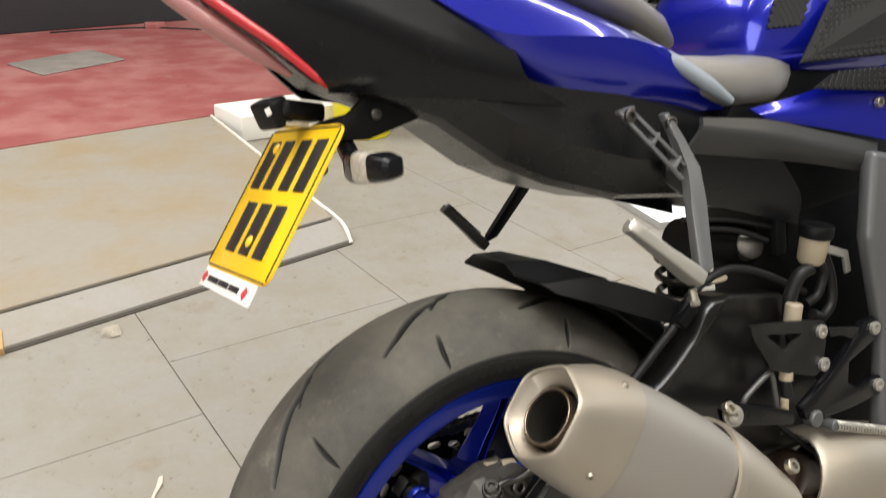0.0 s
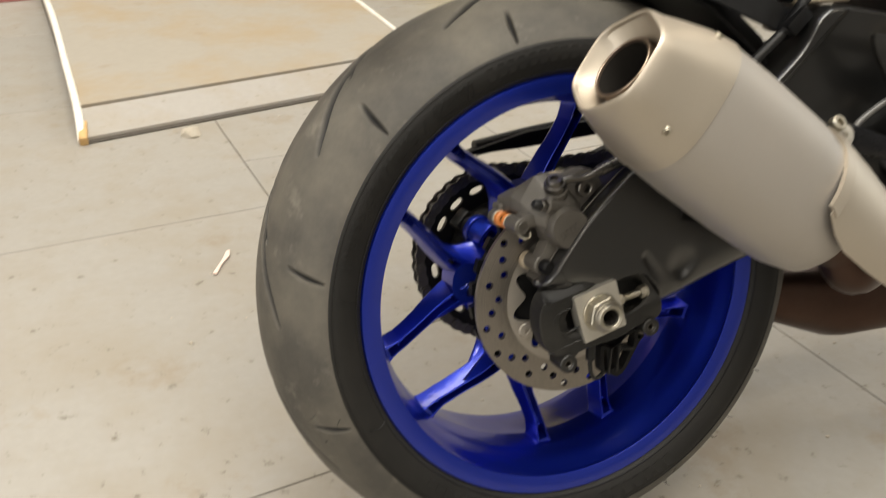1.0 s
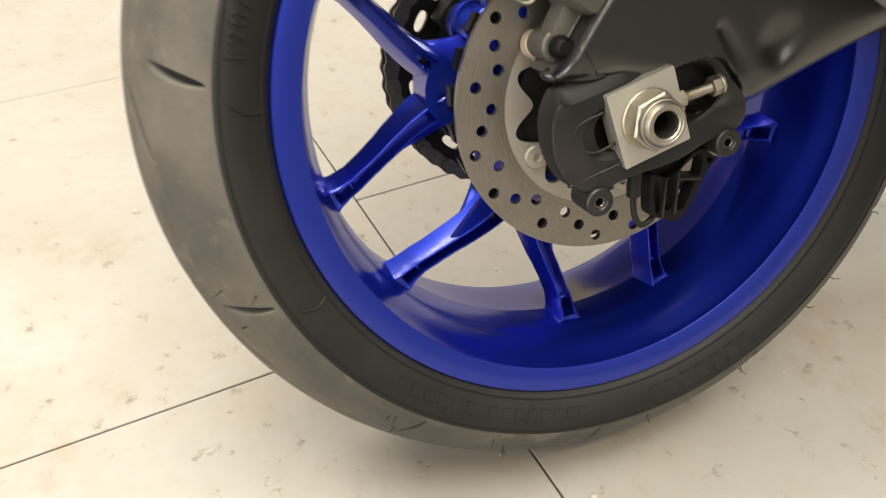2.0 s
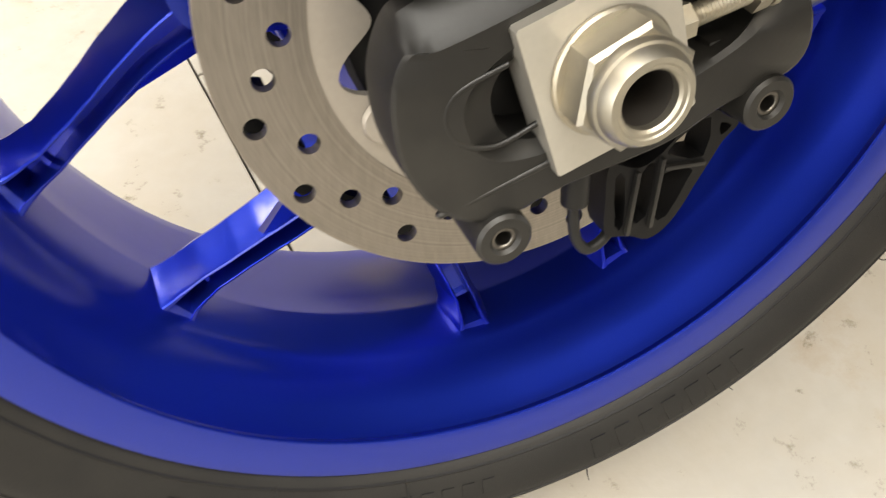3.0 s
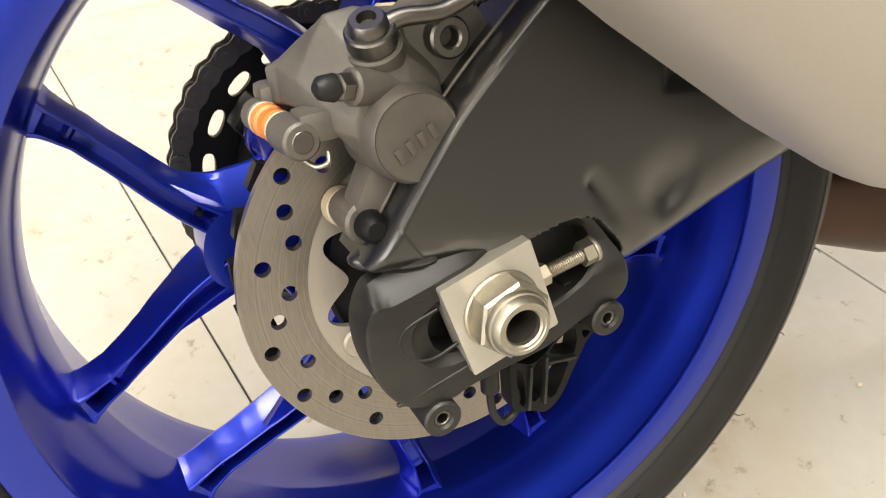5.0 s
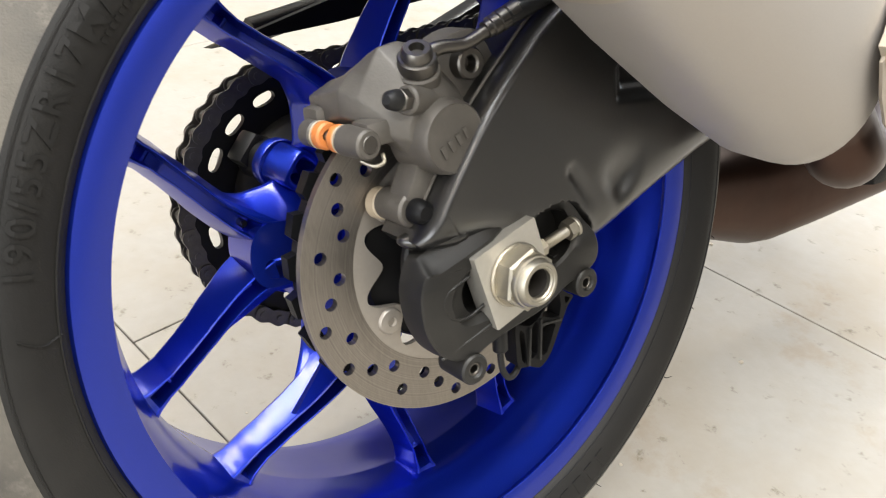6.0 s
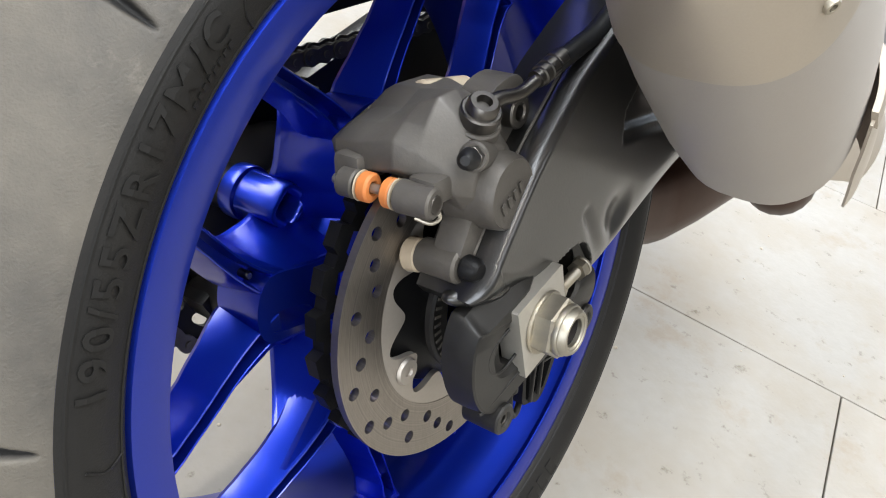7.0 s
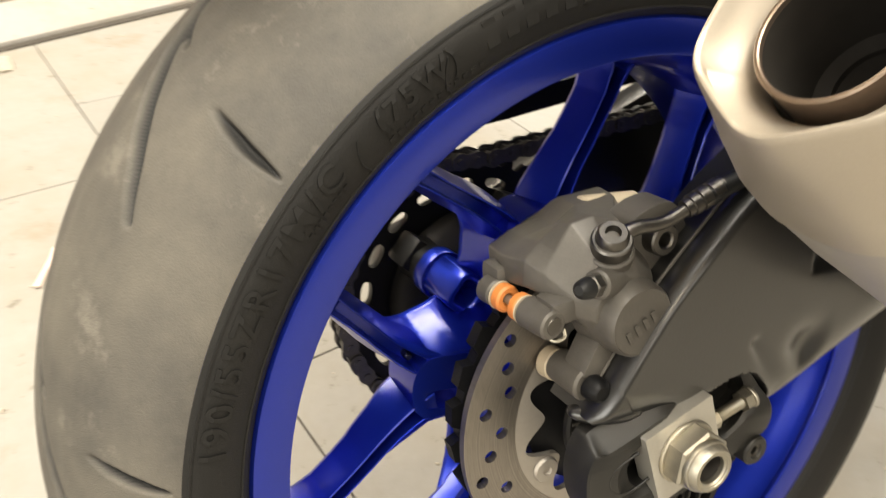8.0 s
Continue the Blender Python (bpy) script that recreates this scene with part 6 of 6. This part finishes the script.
for q in ((0.4139, 0.224), (0.4174, 0.181)):
    bm = bmesh.new()
    cap_bolt(bm, (q[0], -0.168, q[1]), (0, -1, 0), 0.0085, 0.005)
    part("button_bolt", bm, M_ALLOY, guard)
bm = bmesh.new()
prism(bm, [(0.490, 0.2235), (0.504, 0.2260), (0.5160, 0.2180), (0.5180, 0.2030), (0.5080, 0.1960), (0.4570, 0.1760), (0.4550, 0.1500), (0.4720, 0.1390), (0.5060, 0.1460), (0.5220, 0.1440), (0.5280, 0.1330), (0.5200, 0.1200), (0.460, 0.1140), (0.412, 0.1140), (0.378, 0.1190), (0.370, 0.1360), (0.419, 0.1640), (0.474, 0.2080)], -0.176, -0.164, 0.002)
rearset = part("rearset_bracket", bm, M_GLOSSBLACK, bike, "black cast footrest bracket", 40)
for q in ((0.504, 0.212), (0.511, 0.134)):
    bm = bmesh.new()
    cap_bolt(bm, (q[0], -0.176, q[1]), (0, -1, 0), 0.0085, 0.005)
    part("button_bolt", bm, M_ALLOY, rearset)
bm = bmesh.new()
prism(bm, [(0.245, 0.1640), (0.262, 0.1715), (0.280, 0.1640), (0.330, 0.1460), (0.356, 0.1360), (0.366, 0.1260), (0.358, 0.1170), (0.320, 0.1260), (0.270, 0.1390), (0.250, 0.1460)], -0.172, -0.158, 0.003)
stay = part("silencer_stay", bm, M_GLOSSBLACK, bike, "black cast silencer stay")
bm = bmesh.new()
lathe(bm, [(1e-5, 0.002), (0.0040, 0.002), (0.0046, 0.006), (0.0085, 0.0058), (0.0100, 0.0035), (0.0128, 0.0030), (0.0132, 0.0)], 28, ((0.256, -0.173, 0.156), (-0.2, -0.95, 0.2)))
part("stay_bolt", bm, M_ALLOY, stay, "large bright silencer bolt")
bm = bmesh.new()
prism(bm, [(0.424, 0.2270), (0.486, 0.2150), (0.486, 0.2060), (0.466, 0.2040), (0.450, 0.2120), (0.428, 0.2140)], -0.172, -0.164, 0.0015)
part("bracket_strap", bm, M_ARMEND, rearset)
bm = bmesh.new()
tube(bm, [(0.288, -0.160, 0.1540), (0.293, -0.160, 0.1660), (0.330, -0.160, 0.1860), (0.337, -0.160, 0.1810), (0.341, -0.160, 0.1600), (0.344, -0.160, 0.1380)], 0.0036, 10, 6)
part("brake_lever_link", bm, M_FRAMEGREY, bike)
bm = bmesh.new()
cyl(bm, (0.384, -0.150, 0.232), (0.388, -0.152, 0.262), 0.0105, None, 18, 0.002)
part("master_cylinder", bm, M_CREAM, bike, "pale master cylinder with boot")
bm = bmesh.new()
cyl(bm, (0.360, -0.160, 0.170), (0.362, -0.160, 0.184), 0.0085, None, 18, 0.002)
part("cylinder_collar", bm, M_CREAM, bike)
bm = bmesh.new()
cyl(bm, (0.356, -0.160, 0.120), (0.358, -0.160, 0.148), 0.0052, None, 14, 0.001)
part("pushrod", bm, M_CREAM, bike)
bm = bmesh.new()
cyl(bm, (0.362, -0.160, 0.150), (0.360, -0.160, 0.172), 0.0078, 0.0068, 18, 0.002)
part("pushrod_boot", bm, M_RUBBER, bike)
bm = bmesh.new()
pts = [(0.420 + 0.11 * f, -0.182 + 0.006 * math.cos(f * 2 * math.pi * 20), 0.104 - 0.038 * f + 0.006 * math.sin(f * 2 * math.pi * 20)) for f in np.linspace(0, 1, 260)]
tube(bm, pts, 0.0014, 6, 1)
part("lever_spring", bm, M_ALLOY, bike, "bright coil return spring")
bm = bmesh.new()
cyl(bm, (0.418, -0.176, 0.106), (0.55, -0.178, 0.060), 0.0045, None, 12)
cyl(bm, (0.392, -0.181, 0.118), (0.392, -0.165, 0.118), 0.011, None, 18, 0.002)
cyl(bm, (0.418, -0.186, 0.104), (0.418, -0.17, 0.104), 0.007, None, 14, 0.001)
part("footrest_pivot", bm, M_FRAMECOVER, bike)

# ---- the workshop ----
M_TILE = mat("grey_floor_slab", (0.250, 0.235, 0.210), 0.42, spec=0.32, vary=0.08, scale=60, bump=0.25, bump_scale=140, stain=(0.232, 0.205, 0.165), stain_amount=0.8, stain_scale=4.2, rough_vary=0.3, per_object=0.03, on_world=True, spots=((0.20, 0.150, 0.095), 5, 0.57, 0.45), specks=((0.09, 0.070, 0.048), 34, 0.60, 0.75))
M_JOINT = mat("dark_floor_joint", (0.205, 0.175, 0.135), 0.8, vary=0.2, scale=60)
M_JOINTDARK = mat("timber_seam_shade", (0.055, 0.046, 0.036), 0.8, vary=0.2, scale=60)
M_PLY = mat("dusty_grey_plywood", (0.27, 0.245, 0.205), 0.6, vary=0.08, scale=40, bump=0.15, bump_scale=120, stain=(0.275, 0.20, 0.11), stain_amount=0.75, stain_scale=2.4, on_world=True, spots=((0.22, 0.17, 0.12), 9, 0.60, 0.6))
M_PLYFACE = mat("grey_painted_board_face", (0.275, 0.258, 0.235), 0.55, vary=0.08, scale=60, bump=0.15, bump_scale=120, stain=(0.25, 0.21, 0.155), stain_amount=0.6, stain_scale=5, specks=((0.10, 0.08, 0.055), 40, 0.62, 0.6))
M_TAPE = mat("white_edge_trim", (0.72, 0.69, 0.63), 0.5, vary=0.06, scale=60, stain=(0.5, 0.36, 0.2), stain_amount=0.4, stain_scale=9)
M_RAWWOOD = mat("raw_wood_edge", (0.46, 0.29, 0.12), 0.7, vary=0.2, scale=80, stain=(0.30, 0.17, 0.06), stain_amount=0.6, stain_scale=30)
M_RED = mat("worn_red_floor_paint", (0.29, 0.080, 0.077), 0.42, vary=0.08, scale=50, bump=0.1, bump_scale=100, stain=(0.40, 0.19, 0.175), stain_amount=0.7, stain_scale=3, spots=((0.34, 0.20, 0.17), 9, 0.59, 0.6), specks=((0.10, 0.035, 0.032), 16, 0.62, 0.6), on_world=True)
M_GREYPLATE = mat("worn_grey_steel_plate", (0.26, 0.235, 0.215), 0.5, metal=0.3, vary=0.15, scale=40, stain=(0.4, 0.36, 0.32), stain_amount=0.6, stain_scale=6)
M_DARKWALL = mat("black_painted_wall", (0.022, 0.024, 0.026), 0.6, vary=0.15, scale=30, bump=0.1, bump_scale=60)
M_PALEWALL = mat("unseen_wall_grey", (0.20, 0.195, 0.185), 0.7, vary=0.06, scale=30, bump=0.1, bump_scale=60, stain=(0.14, 0.13, 0.12), stain_amount=0.3, stain_scale=2)
M_CEILING = mat("unseen_ceiling_grey", (0.50, 0.49, 0.475), 0.8, vary=0.1, scale=30, bump=0.1, bump_scale=60)
M_BUCKET = mat("yellow_bucket_plastic", (0.88, 0.74, 0.012), 0.35, vary=0.03, scale=80, coat=0.2)
M_NEON = mat("neon_yellow_wheel_paint", (0.72, 0.80, 0.015), 0.35, vary=0.04, scale=200, coat=0.5)
M_FOAM = mat("white_foam_block", (0.78, 0.755, 0.70), 0.75, vary=0.05, scale=120, bump=0.2, bump_scale=200)
M_CHEQUER = mat("bare_chequer_alloy", (0.70, 0.71, 0.72), 0.35, metal=0.9, vary=0.08, scale=80)
M_PAPER = mat("pale_pink_paper_scrap", (0.66, 0.50, 0.43), 0.7, vary=0.06, scale=200)
M_CRUMB = mat("pale_floor_crumb", (0.36, 0.32, 0.26), 0.8, vary=0.2, scale=200)

bm = bmesh.new()
box(bm, (0.75, 2.1, -0.075), (13, 14, 0.1))
floor = part("floor", bm, M_JOINT, None)
tagged(floor, "grey slab workshop floor with thin dark joints", "floor", kind="structure")

X0, X1, Y0, Y1, H = -4.8, 6.3, -4.0, 8.2, 4.0


def wall(name, centre, size, material, label):
    bm = bmesh.new()
    box(bm, centre, size)
    tagged(part(name, bm, material), label, "wall", kind="structure")


# grey walls and ceiling are added out of view to steer bounce and reflections
wall("wall_west_left", (X0 - 0.1, -3.9, 2.0), (0.2, 0.6, 4.2), M_PALEWALL, "unseen grey wall closing the room")
wall("wall_west_right", (X0 - 0.1, 4.0, 2.0), (0.2, 8.8, 4.2), M_PALEWALL, "unseen grey wall closing the room")
wall("wall_west_head", (X0 - 0.1, -2.0, 3.55), (0.2, 3.2, 1.1), M_PALEWALL, "unseen grey wall above a lit opening")
wall("wall_north", (0.75, Y1 + 0.1, 2.0), (11.5, 0.2, 4.2), M_DARKWALL, "black painted workshop wall")
# front wall with the open daylight door
wall("wall_east_left", (X1 + 0.1, 5.7, 2.0), (0.2, 5.2, 4.2), M_PALEWALL, "unseen grey wall closing the room")
wall("wall_east_right", (X1 + 0.1, -3.0, 2.0), (0.2, 2.2, 4.2), M_PALEWALL, "unseen grey wall closing the room")
wall("wall_east_head", (X1 + 0.1, 0.6, 3.9), (0.2, 5.0, 0.4), M_PALEWALL, "unseen grey wall above a lit opening")
# unseen south wall with a gap for the added light strip
wall("wall_south_sill", (0.75, Y0 - 0.1, 1.15), (11.5, 0.2, 2.5), M_PALEWALL, "unseen grey wall below the added light strip")
wall("wall_south_left", (-4.0, Y0 - 0.1, 2.95), (2.0, 0.2, 1.1), M_PALEWALL, "unseen grey wall closing the room")
wall("wall_south_right", (3.95, Y0 - 0.1, 2.95), (5.1, 0.2, 1.1), M_PALEWALL, "unseen grey wall closing the room")
wall("wall_south_head", (0.75, Y0 - 0.1, 3.8), (11.5, 0.2, 0.6), M_PALEWALL, "unseen grey wall above the added light strip")
bm = bmesh.new()
box(bm, (0.75, 2.1, 4.1), (11.7, 12.8, 0.2))
tagged(part("ceiling", bm, M_CEILING), "unseen grey ceiling closing the room", "ceiling", kind="structure")

# low timber platform with a sloping front board behind the motorcycle
HP = 0.056
a, b, c, d = Vector((-0.592, 1.413)), Vector((0.425, 1.722)), Vector((0.335, 3.20)), Vector((-0.790, 2.86))
a0, b0 = Vector((-0.583, 1.284)), Vector((0.447, 1.597))


def slab(name, corners, z0, z1, material, parent, label="", bev=0.002):
    bm = bmesh.new()
    loft(bm, [[(p[0], p[1], z0) for p in corners], [(p[0], p[1], z1) for p in corners]])
    if bev:
        bmesh.ops.bevel(bm, geom=bm.edges[:], offset=bev, segments=1, affect="EDGES", clamp_overlap=True)
    return part(name, bm, material, parent, label, 30)


fd = (b - a).normalized()
fn = Vector((fd.y, -fd.x))
bow = Vector((0.406, 2.20))
platform = slab("timber_platform", [a, b, bow, c, d], 0.0, HP - 0.014, M_JOINTDARK, None)
tagged(platform, "low grey timber platform with sloping board and white edging", "platform")
slab("top_board", [a - fn * 0.006, b - fn * 0.006, bow, c, d], HP - 0.012, HP, M_PLY, platform, "dusty plywood top board")
# the sloping board stops short of the floor and of the top board, leaving two dark gaps
bm = bmesh.new()
rows = []
for f0, f1 in ((0.0, 0.0), (1.0, 1.0)):
    lo = a0.lerp(b0, f0) - fn * 0.010
    hi = a.lerp(b, f0) + fn * 0.017
    rows.append([(lo.x, lo.y, 0.015), (hi.x, hi.y, HP - 0.001), (hi.x, hi.y, HP - 0.013), (lo.x, lo.y, 0.005)])
loft(bm, rows)
bmesh.ops.bevel(bm, geom=bm.edges[:], offset=0.0012, segments=1, affect="EDGES", clamp_overlap=True)
part("ramp_board", bm, M_PLYFACE, platform, "pale grey sloping board", 30)
# core coloured dark so that both gaps read as shaded
bm = bmesh.new()
rows = []
for f in (0.0, 1.0):
    lo, hi = a0.lerp(b0, f), a.lerp(b, f)
    rows.append([(lo.x, lo.y, 0.0), (lo.x, lo.y, 0.004), (hi.x, hi.y, HP - 0.016), (hi.x, hi.y, 0.0)])
loft(bm, rows)
part("ramp_core", bm, M_JOINTDARK, platform, "timber core darkened for the gap shade")
bm = bmesh.new()
tube(bm, [(a0.x - 0.002, a0.y + 0.004, 0.008), (a.x - 0.002, a.y, HP - 0.001), (-0.640, 1.80, HP + 0.002), (-0.716, 2.42, HP + 0.001), (d.x, d.y, HP + 0.001)], 0.010, 8)
part("edge_trim", bm, M_TAPE, platform, "worn white edge trim")
bm = bmesh.new()
tube(bm, [(b0.x - 0.004, b0.y, 0.006), (0.444, 1.690, 0.044), (0.418, 1.900, HP + 0.002), (0.398, 2.30, HP + 0.001), (c.x, c.y, HP + 0.001)], 0.007, 8)
part("edge_trim", bm, M_TAPE, platform, "worn white edge trim")
bm = bmesh.new()
box(bm, (a0.x + 0.002, a0.y + 0.034, 0.016), (0.020, 0.075, 0.030), 0.004, pose(0, 0, 0, 14, 0, 0))
part("broken_corner", bm, M_RAWWOOD, platform, "broken raw wood corner")

# red painted lift bed beyond the platform
bm = bmesh.new()
loft(bm, [[(d.x - 3.0, d.y - 0.9, z), (d.x, d.y + 0.006, z), (c.x, c.y + 0.006, z), (c.x + 0.9, c.y + 0.36, z), (1.6, 7.24, z), (-3.8, 7.24, z)] for z in (0.0, HP + 0.002)])
red = part("red_lift_bed", bm, M_RED)
tagged(red, "worn red painted vehicle lift bed beyond the platform", "vehicle lift")
slab("cover_plate", [(-0.542, 4.80), (-0.363, 4.395), (0.129, 4.77), (-0.043, 5.18)], HP + 0.004, HP + 0.010, M_GREYPLATE, red, "worn grey steel cover plate")
bm = bmesh.new()
tube(bm, [(-0.25, 6.00, HP + 0.006), (0.0, 6.07, HP + 0.006), (0.515, 6.10, HP + 0.006), (1.11, 5.68, HP + 0.006), (1.20, 5.12, HP + 0.006), (1.09, 4.70, HP + 0.006)], 0.008, 8)
part("bed_cable", bm, M_RUBBER, red)
bm = bmesh.new()
box(bm, (0.515, 6.11, HP + 0.025), (0.16, 0.06, 0.05), 0.012)
part("bed_clamp", bm, M_RED, red)
bm = bmesh.new()
box(bm, (-0.27, 6.32, HP + 0.562), (4.6, 0.4, 1.12), 0.02, pose(0, 0, 0, 0, 0, 20))
tagged(part("black_cabinet", bm, M_DARKWALL), "long black cabinet standing on the red lift bed", "cabinet")

# white foam block and timber offcut by the platform
bm = bmesh.new()
box(bm, (0.84, 3.14, 0.059), (0.95, 0.30, 0.118), 0.01, pose(0, 0, 0, 0, 0, 12))
tagged(part("foam_block", bm, M_FOAM), "dirty white foam block lying on the floor", "foam block")
bm = bmesh.new()
box(bm, (1.43, 3.42, 0.07), (0.22, 0.5, 0.14), 0.01, pose(0, 0, 0, 0, 0, -20))
tagged(part("timber_offcut", bm, M_RAWWOOD), "dark brown timber offcut beside the foam block", "timber")

# yellow wash bucket
bm = bmesh.new()
lathe(bm, [(1e-5, -0.020), (0.132, -0.020), (0.138, -0.010), (0.154, 0.30), (0.159, 0.302), (0.159, 0.322), (0.152, 0.322), (0.148, 0.30), (0.130, 0.0), (1e-5, 0.0)], 48, ((0.99, 2.865, 0.02), (0, 0, 1)))
bucket = part("wash_bucket", bm, M_BUCKET, None)
tagged(bucket, "yellow plastic wash bucket standing on the floor", "bucket")
bm = bmesh.new()
for z, a0, a1, hh in ((0.205, -128, -82, 0.030), (0.170, -118, -90, 0.014), (0.095, -132, -76, 0.010)):
    r0 = 0.138 + (0.154 - 0.138) * (z - 0.01) / 0.3 + 0.0012
    n = 9
    for k in range(n):
        t0, t1 = radians(a0 + (a1 - a0) * (k + 0.1) / n), radians(a0 + (a1 - a0) * (k + 0.75) / n)
        zz = z + 0.012 * k / n
        quad = [(0.99 + r0 * math.cos(t), 2.865 + r0 * math.sin(t), zz + s * hh / 2) for t, s in ((t0, -1), (t1, -1), (t1, 1), (t0, 1))]
        inner = [(0.99 + (p[0] - 0.99) * 0.985, 2.865 + (p[1] - 2.865) * 0.985, p[2]) for p in quad]
        loft(bm, [quad, inner])
part("print_bars", bm, M_INK, bucket, "plain black print bars")

# parked motorcycles beyond: one with neon wheels and a dark one


def add_wheel(owner, at, yaw, radius, width, rim_mat, tilt=-10):
    m = pose(*at, tilt, 0, yaw)
    bm = bmesh.new()
    tr = radius - width * 0.55
    prof = [(tr + width * 0.55 * math.cos(t), width * 0.5 * math.sin(t)) for t in np.linspace(-2.0, 2.0, 22)]
    lathe(bm, prof + [(tr - 0.012, width * 0.36), (tr - 0.012, -width * 0.36)], 64, closed=True)
    bmesh.ops.transform(bm, matrix=m, verts=bm.verts[:])
    ob = part("front_wheel", bm, M_WALL, owner, "black tyre on a cast wheel", 50)
    bm = bmesh.new()
    lathe(bm, [(tr - 0.006, -width * 0.40), (tr - 0.024, -width * 0.40), (tr - 0.032, -0.01), (tr - 0.032, 0.01), (tr - 0.024, width * 0.40), (tr - 0.006, width * 0.40)], 64, closed=True)
    bmesh.ops.transform(bm, matrix=m, verts=bm.verts[:])
    part("rim", bm, rim_mat, ob)
    for k in range(5):
        bm = bmesh.new()
        box(bm, polar((tr - 0.03) / 2, 72 * k + 20), (tr - 0.03, 0.03, 0.03), 0.006, Matrix.Rotation(radians(-72 * k - 20), 4, "Y"))
        bmesh.ops.transform(bm, matrix=m, verts=bm.verts[:])
        part("spoke", bm, rim_mat, ob)
    bm = bmesh.new()
    cyl(bm, (0, -0.05, 0), (0, 0.05, 0), 0.05, None, 24, 0.004)
    bmesh.ops.transform(bm, matrix=m, verts=bm.verts[:])
    part("hub", bm, M_STEEL, ob)


def parked(name_label, wheel_at, yaw, rim_mat, width, along):
    owner = new("parked_motorcycle")
    tagged(owner, name_label, "motorcycle")
    add_wheel(owner, wheel_at, yaw, 0.303, width, rim_mat)
    o, d = Vector(wheel_at), Vector((math.cos(radians(along)), math.sin(radians(along)), 0))
    side = Vector((-d.y, d.x, 0))
    bm = bmesh.new()
    rows = []
    for f, zc, hs, hz in ((0.30, 0.70, 0.05, 0.07), (0.45, 0.75, 0.14, 0.14), (0.8, 0.78, 0.17, 0.18), (1.2, 0.80, 0.16, 0.16), (1.6, 0.84, 0.10, 0.09)):
        rows.append([o + d * f + side * u + Vector((0, 0, zc - o.z + v)) for u, v in superellipse(0, 0, hs, hz, 3, 20)])
    loft(bm, rows)
    part("body", bm, M_BLACK, owner)
    for s in (-1, 1):
        bm = bmesh.new()
        tube(bm, [o + side * 0.10 * s, o + d * 0.10 + side * 0.10 * s + Vector((0, 0, 0.30)), o + d * 0.22 + side * 0.10 * s + Vector((0, 0, 0.62))], 0.025, 12)
        part("fork_leg", bm, M_STEEL, owner)


parked("parked dark motorcycle with neon yellow wheels on the floor", (2.10, 2.46, 0.300), 14, M_NEON, 0.12, 14)
parked("parked dark motorcycle with a worn black tyre on the floor", (1.62, 3.12, 0.300), 80, M_STEEL, 0.17, 80)

# bright chequer ramp plate on the floor
bm = bmesh.new()
box(bm, (1.78, 1.46, 0.014), (0.50, 0.36, 0.028), 0.003, pose(0, 0, 0, 0, 0, -6))
ramp = part("chequer_plate", bm, M_CHEQUER)
tagged(ramp, "bare aluminium chequer plate lying on the floor", "metal plate")
bm = bmesh.new()
for i in range(16):
    for j in range(12):
        p = pose(1.78, 1.46, 0.0285, 0, 0, -6) @ Vector((-0.235 + 0.031 * i, -0.165 + 0.030 * j, 0))
        box(bm, p, (0.020, 0.006, 0.003), 0.001, pose(0, 0, 0, 0, 0, 40 if (i + j) % 2 else -50), 1)
tagged(part("tread_bars", bm, M_CHEQUER, ramp), kind="stuff")

# scraps, crumbs and stains on the floor
bm = bmesh.new()
loft(bm, [[(x, y, 0.002 + h) for x, y in ((-0.341, 0.600), (-0.334, 0.597), (-0.322, 0.628), (-0.305, 0.655), (-0.302, 0.676), (-0.309, 0.674), (-0.318, 0.648))] for h in (0.0, 0.003)])
tagged(part("paper_scrap", bm, M_PAPER), "torn pale pink paper scrap on the floor", "paper scrap")
rnd = random.Random(11)


def crumb(x, y, r):
    bm = bmesh.new()
    bmesh.ops.create_icosphere(bm, subdivisions=2, radius=r)
    for v in bm.verts:
        v.co *= 1 + 0.5 * noise.noise(v.co / r + Vector((x * 9, y * 9, 0)))
        v.co.z = max(v.co.z, -r * 0.4) * 0.6
    bmesh.ops.translate(bm, verts=bm.verts[:], vec=(x, y, r * 0.2))
    return bm


tagged(part("floor_clod", crumb(-0.330, 1.290, 0.026), M_CRUMB, None), "pale dried clod on the floor", "clod")
bm = bmesh.new()
for k in range(230):
    x, y = rnd.uniform(-1.2, 1.3), rnd.uniform(-0.7, 2.4)
    q = crumb(x, y, rnd.choice((0.0012, 0.0016, 0.002, 0.003)))
    me = bpy.data.meshes.new("tmp")
    q.to_mesh(me)
    q.free()
    bm.from_mesh(me)
    bpy.data.meshes.remove(me)
tagged(part("floor_grit", bm, M_CRUMB), "scattered grit on the floor", "grit", kind="stuff")

# floor slabs, one object each
GA = radians(7.9)
UX, VX = Vector((math.cos(GA), math.sin(GA), 0)), Vector((-math.sin(GA), math.cos(GA), 0))
TW, TH, GAP = 0.664, 0.772, 0.0020
bm = bmesh.new()
box(bm, (0, 0, -0.0145), (TW - GAP, TH - GAP, 0.021), 0.0008, None, 1)
me = bpy.data.meshes.new("floor_slab")
bm.to_mesh(me)
bm.free()
me.materials.append(M_TILE)
for i in range(-9, 12):
    for j in range(-8, 13):
        u = -0.069 + TW * (i + 0.5)
        v = (0.343 if i % 2 == 0 else 0.098) + TH * (j + 0.5)
        p = UX * u + VX * v
        if not (X0 - 0.4 < p.x < X1 + 0.4 and Y0 - 0.45 < p.y < 7.0 and not (p.y > 4.0 and p.x < 0.6)):
            continue
        ob = new("floor_slab", me)
        ob.parent = floor
        ob.matrix_world = Matrix.Translation((p.x, p.y, 0.004)) @ Matrix.Rotation(GA, 4, "Z")
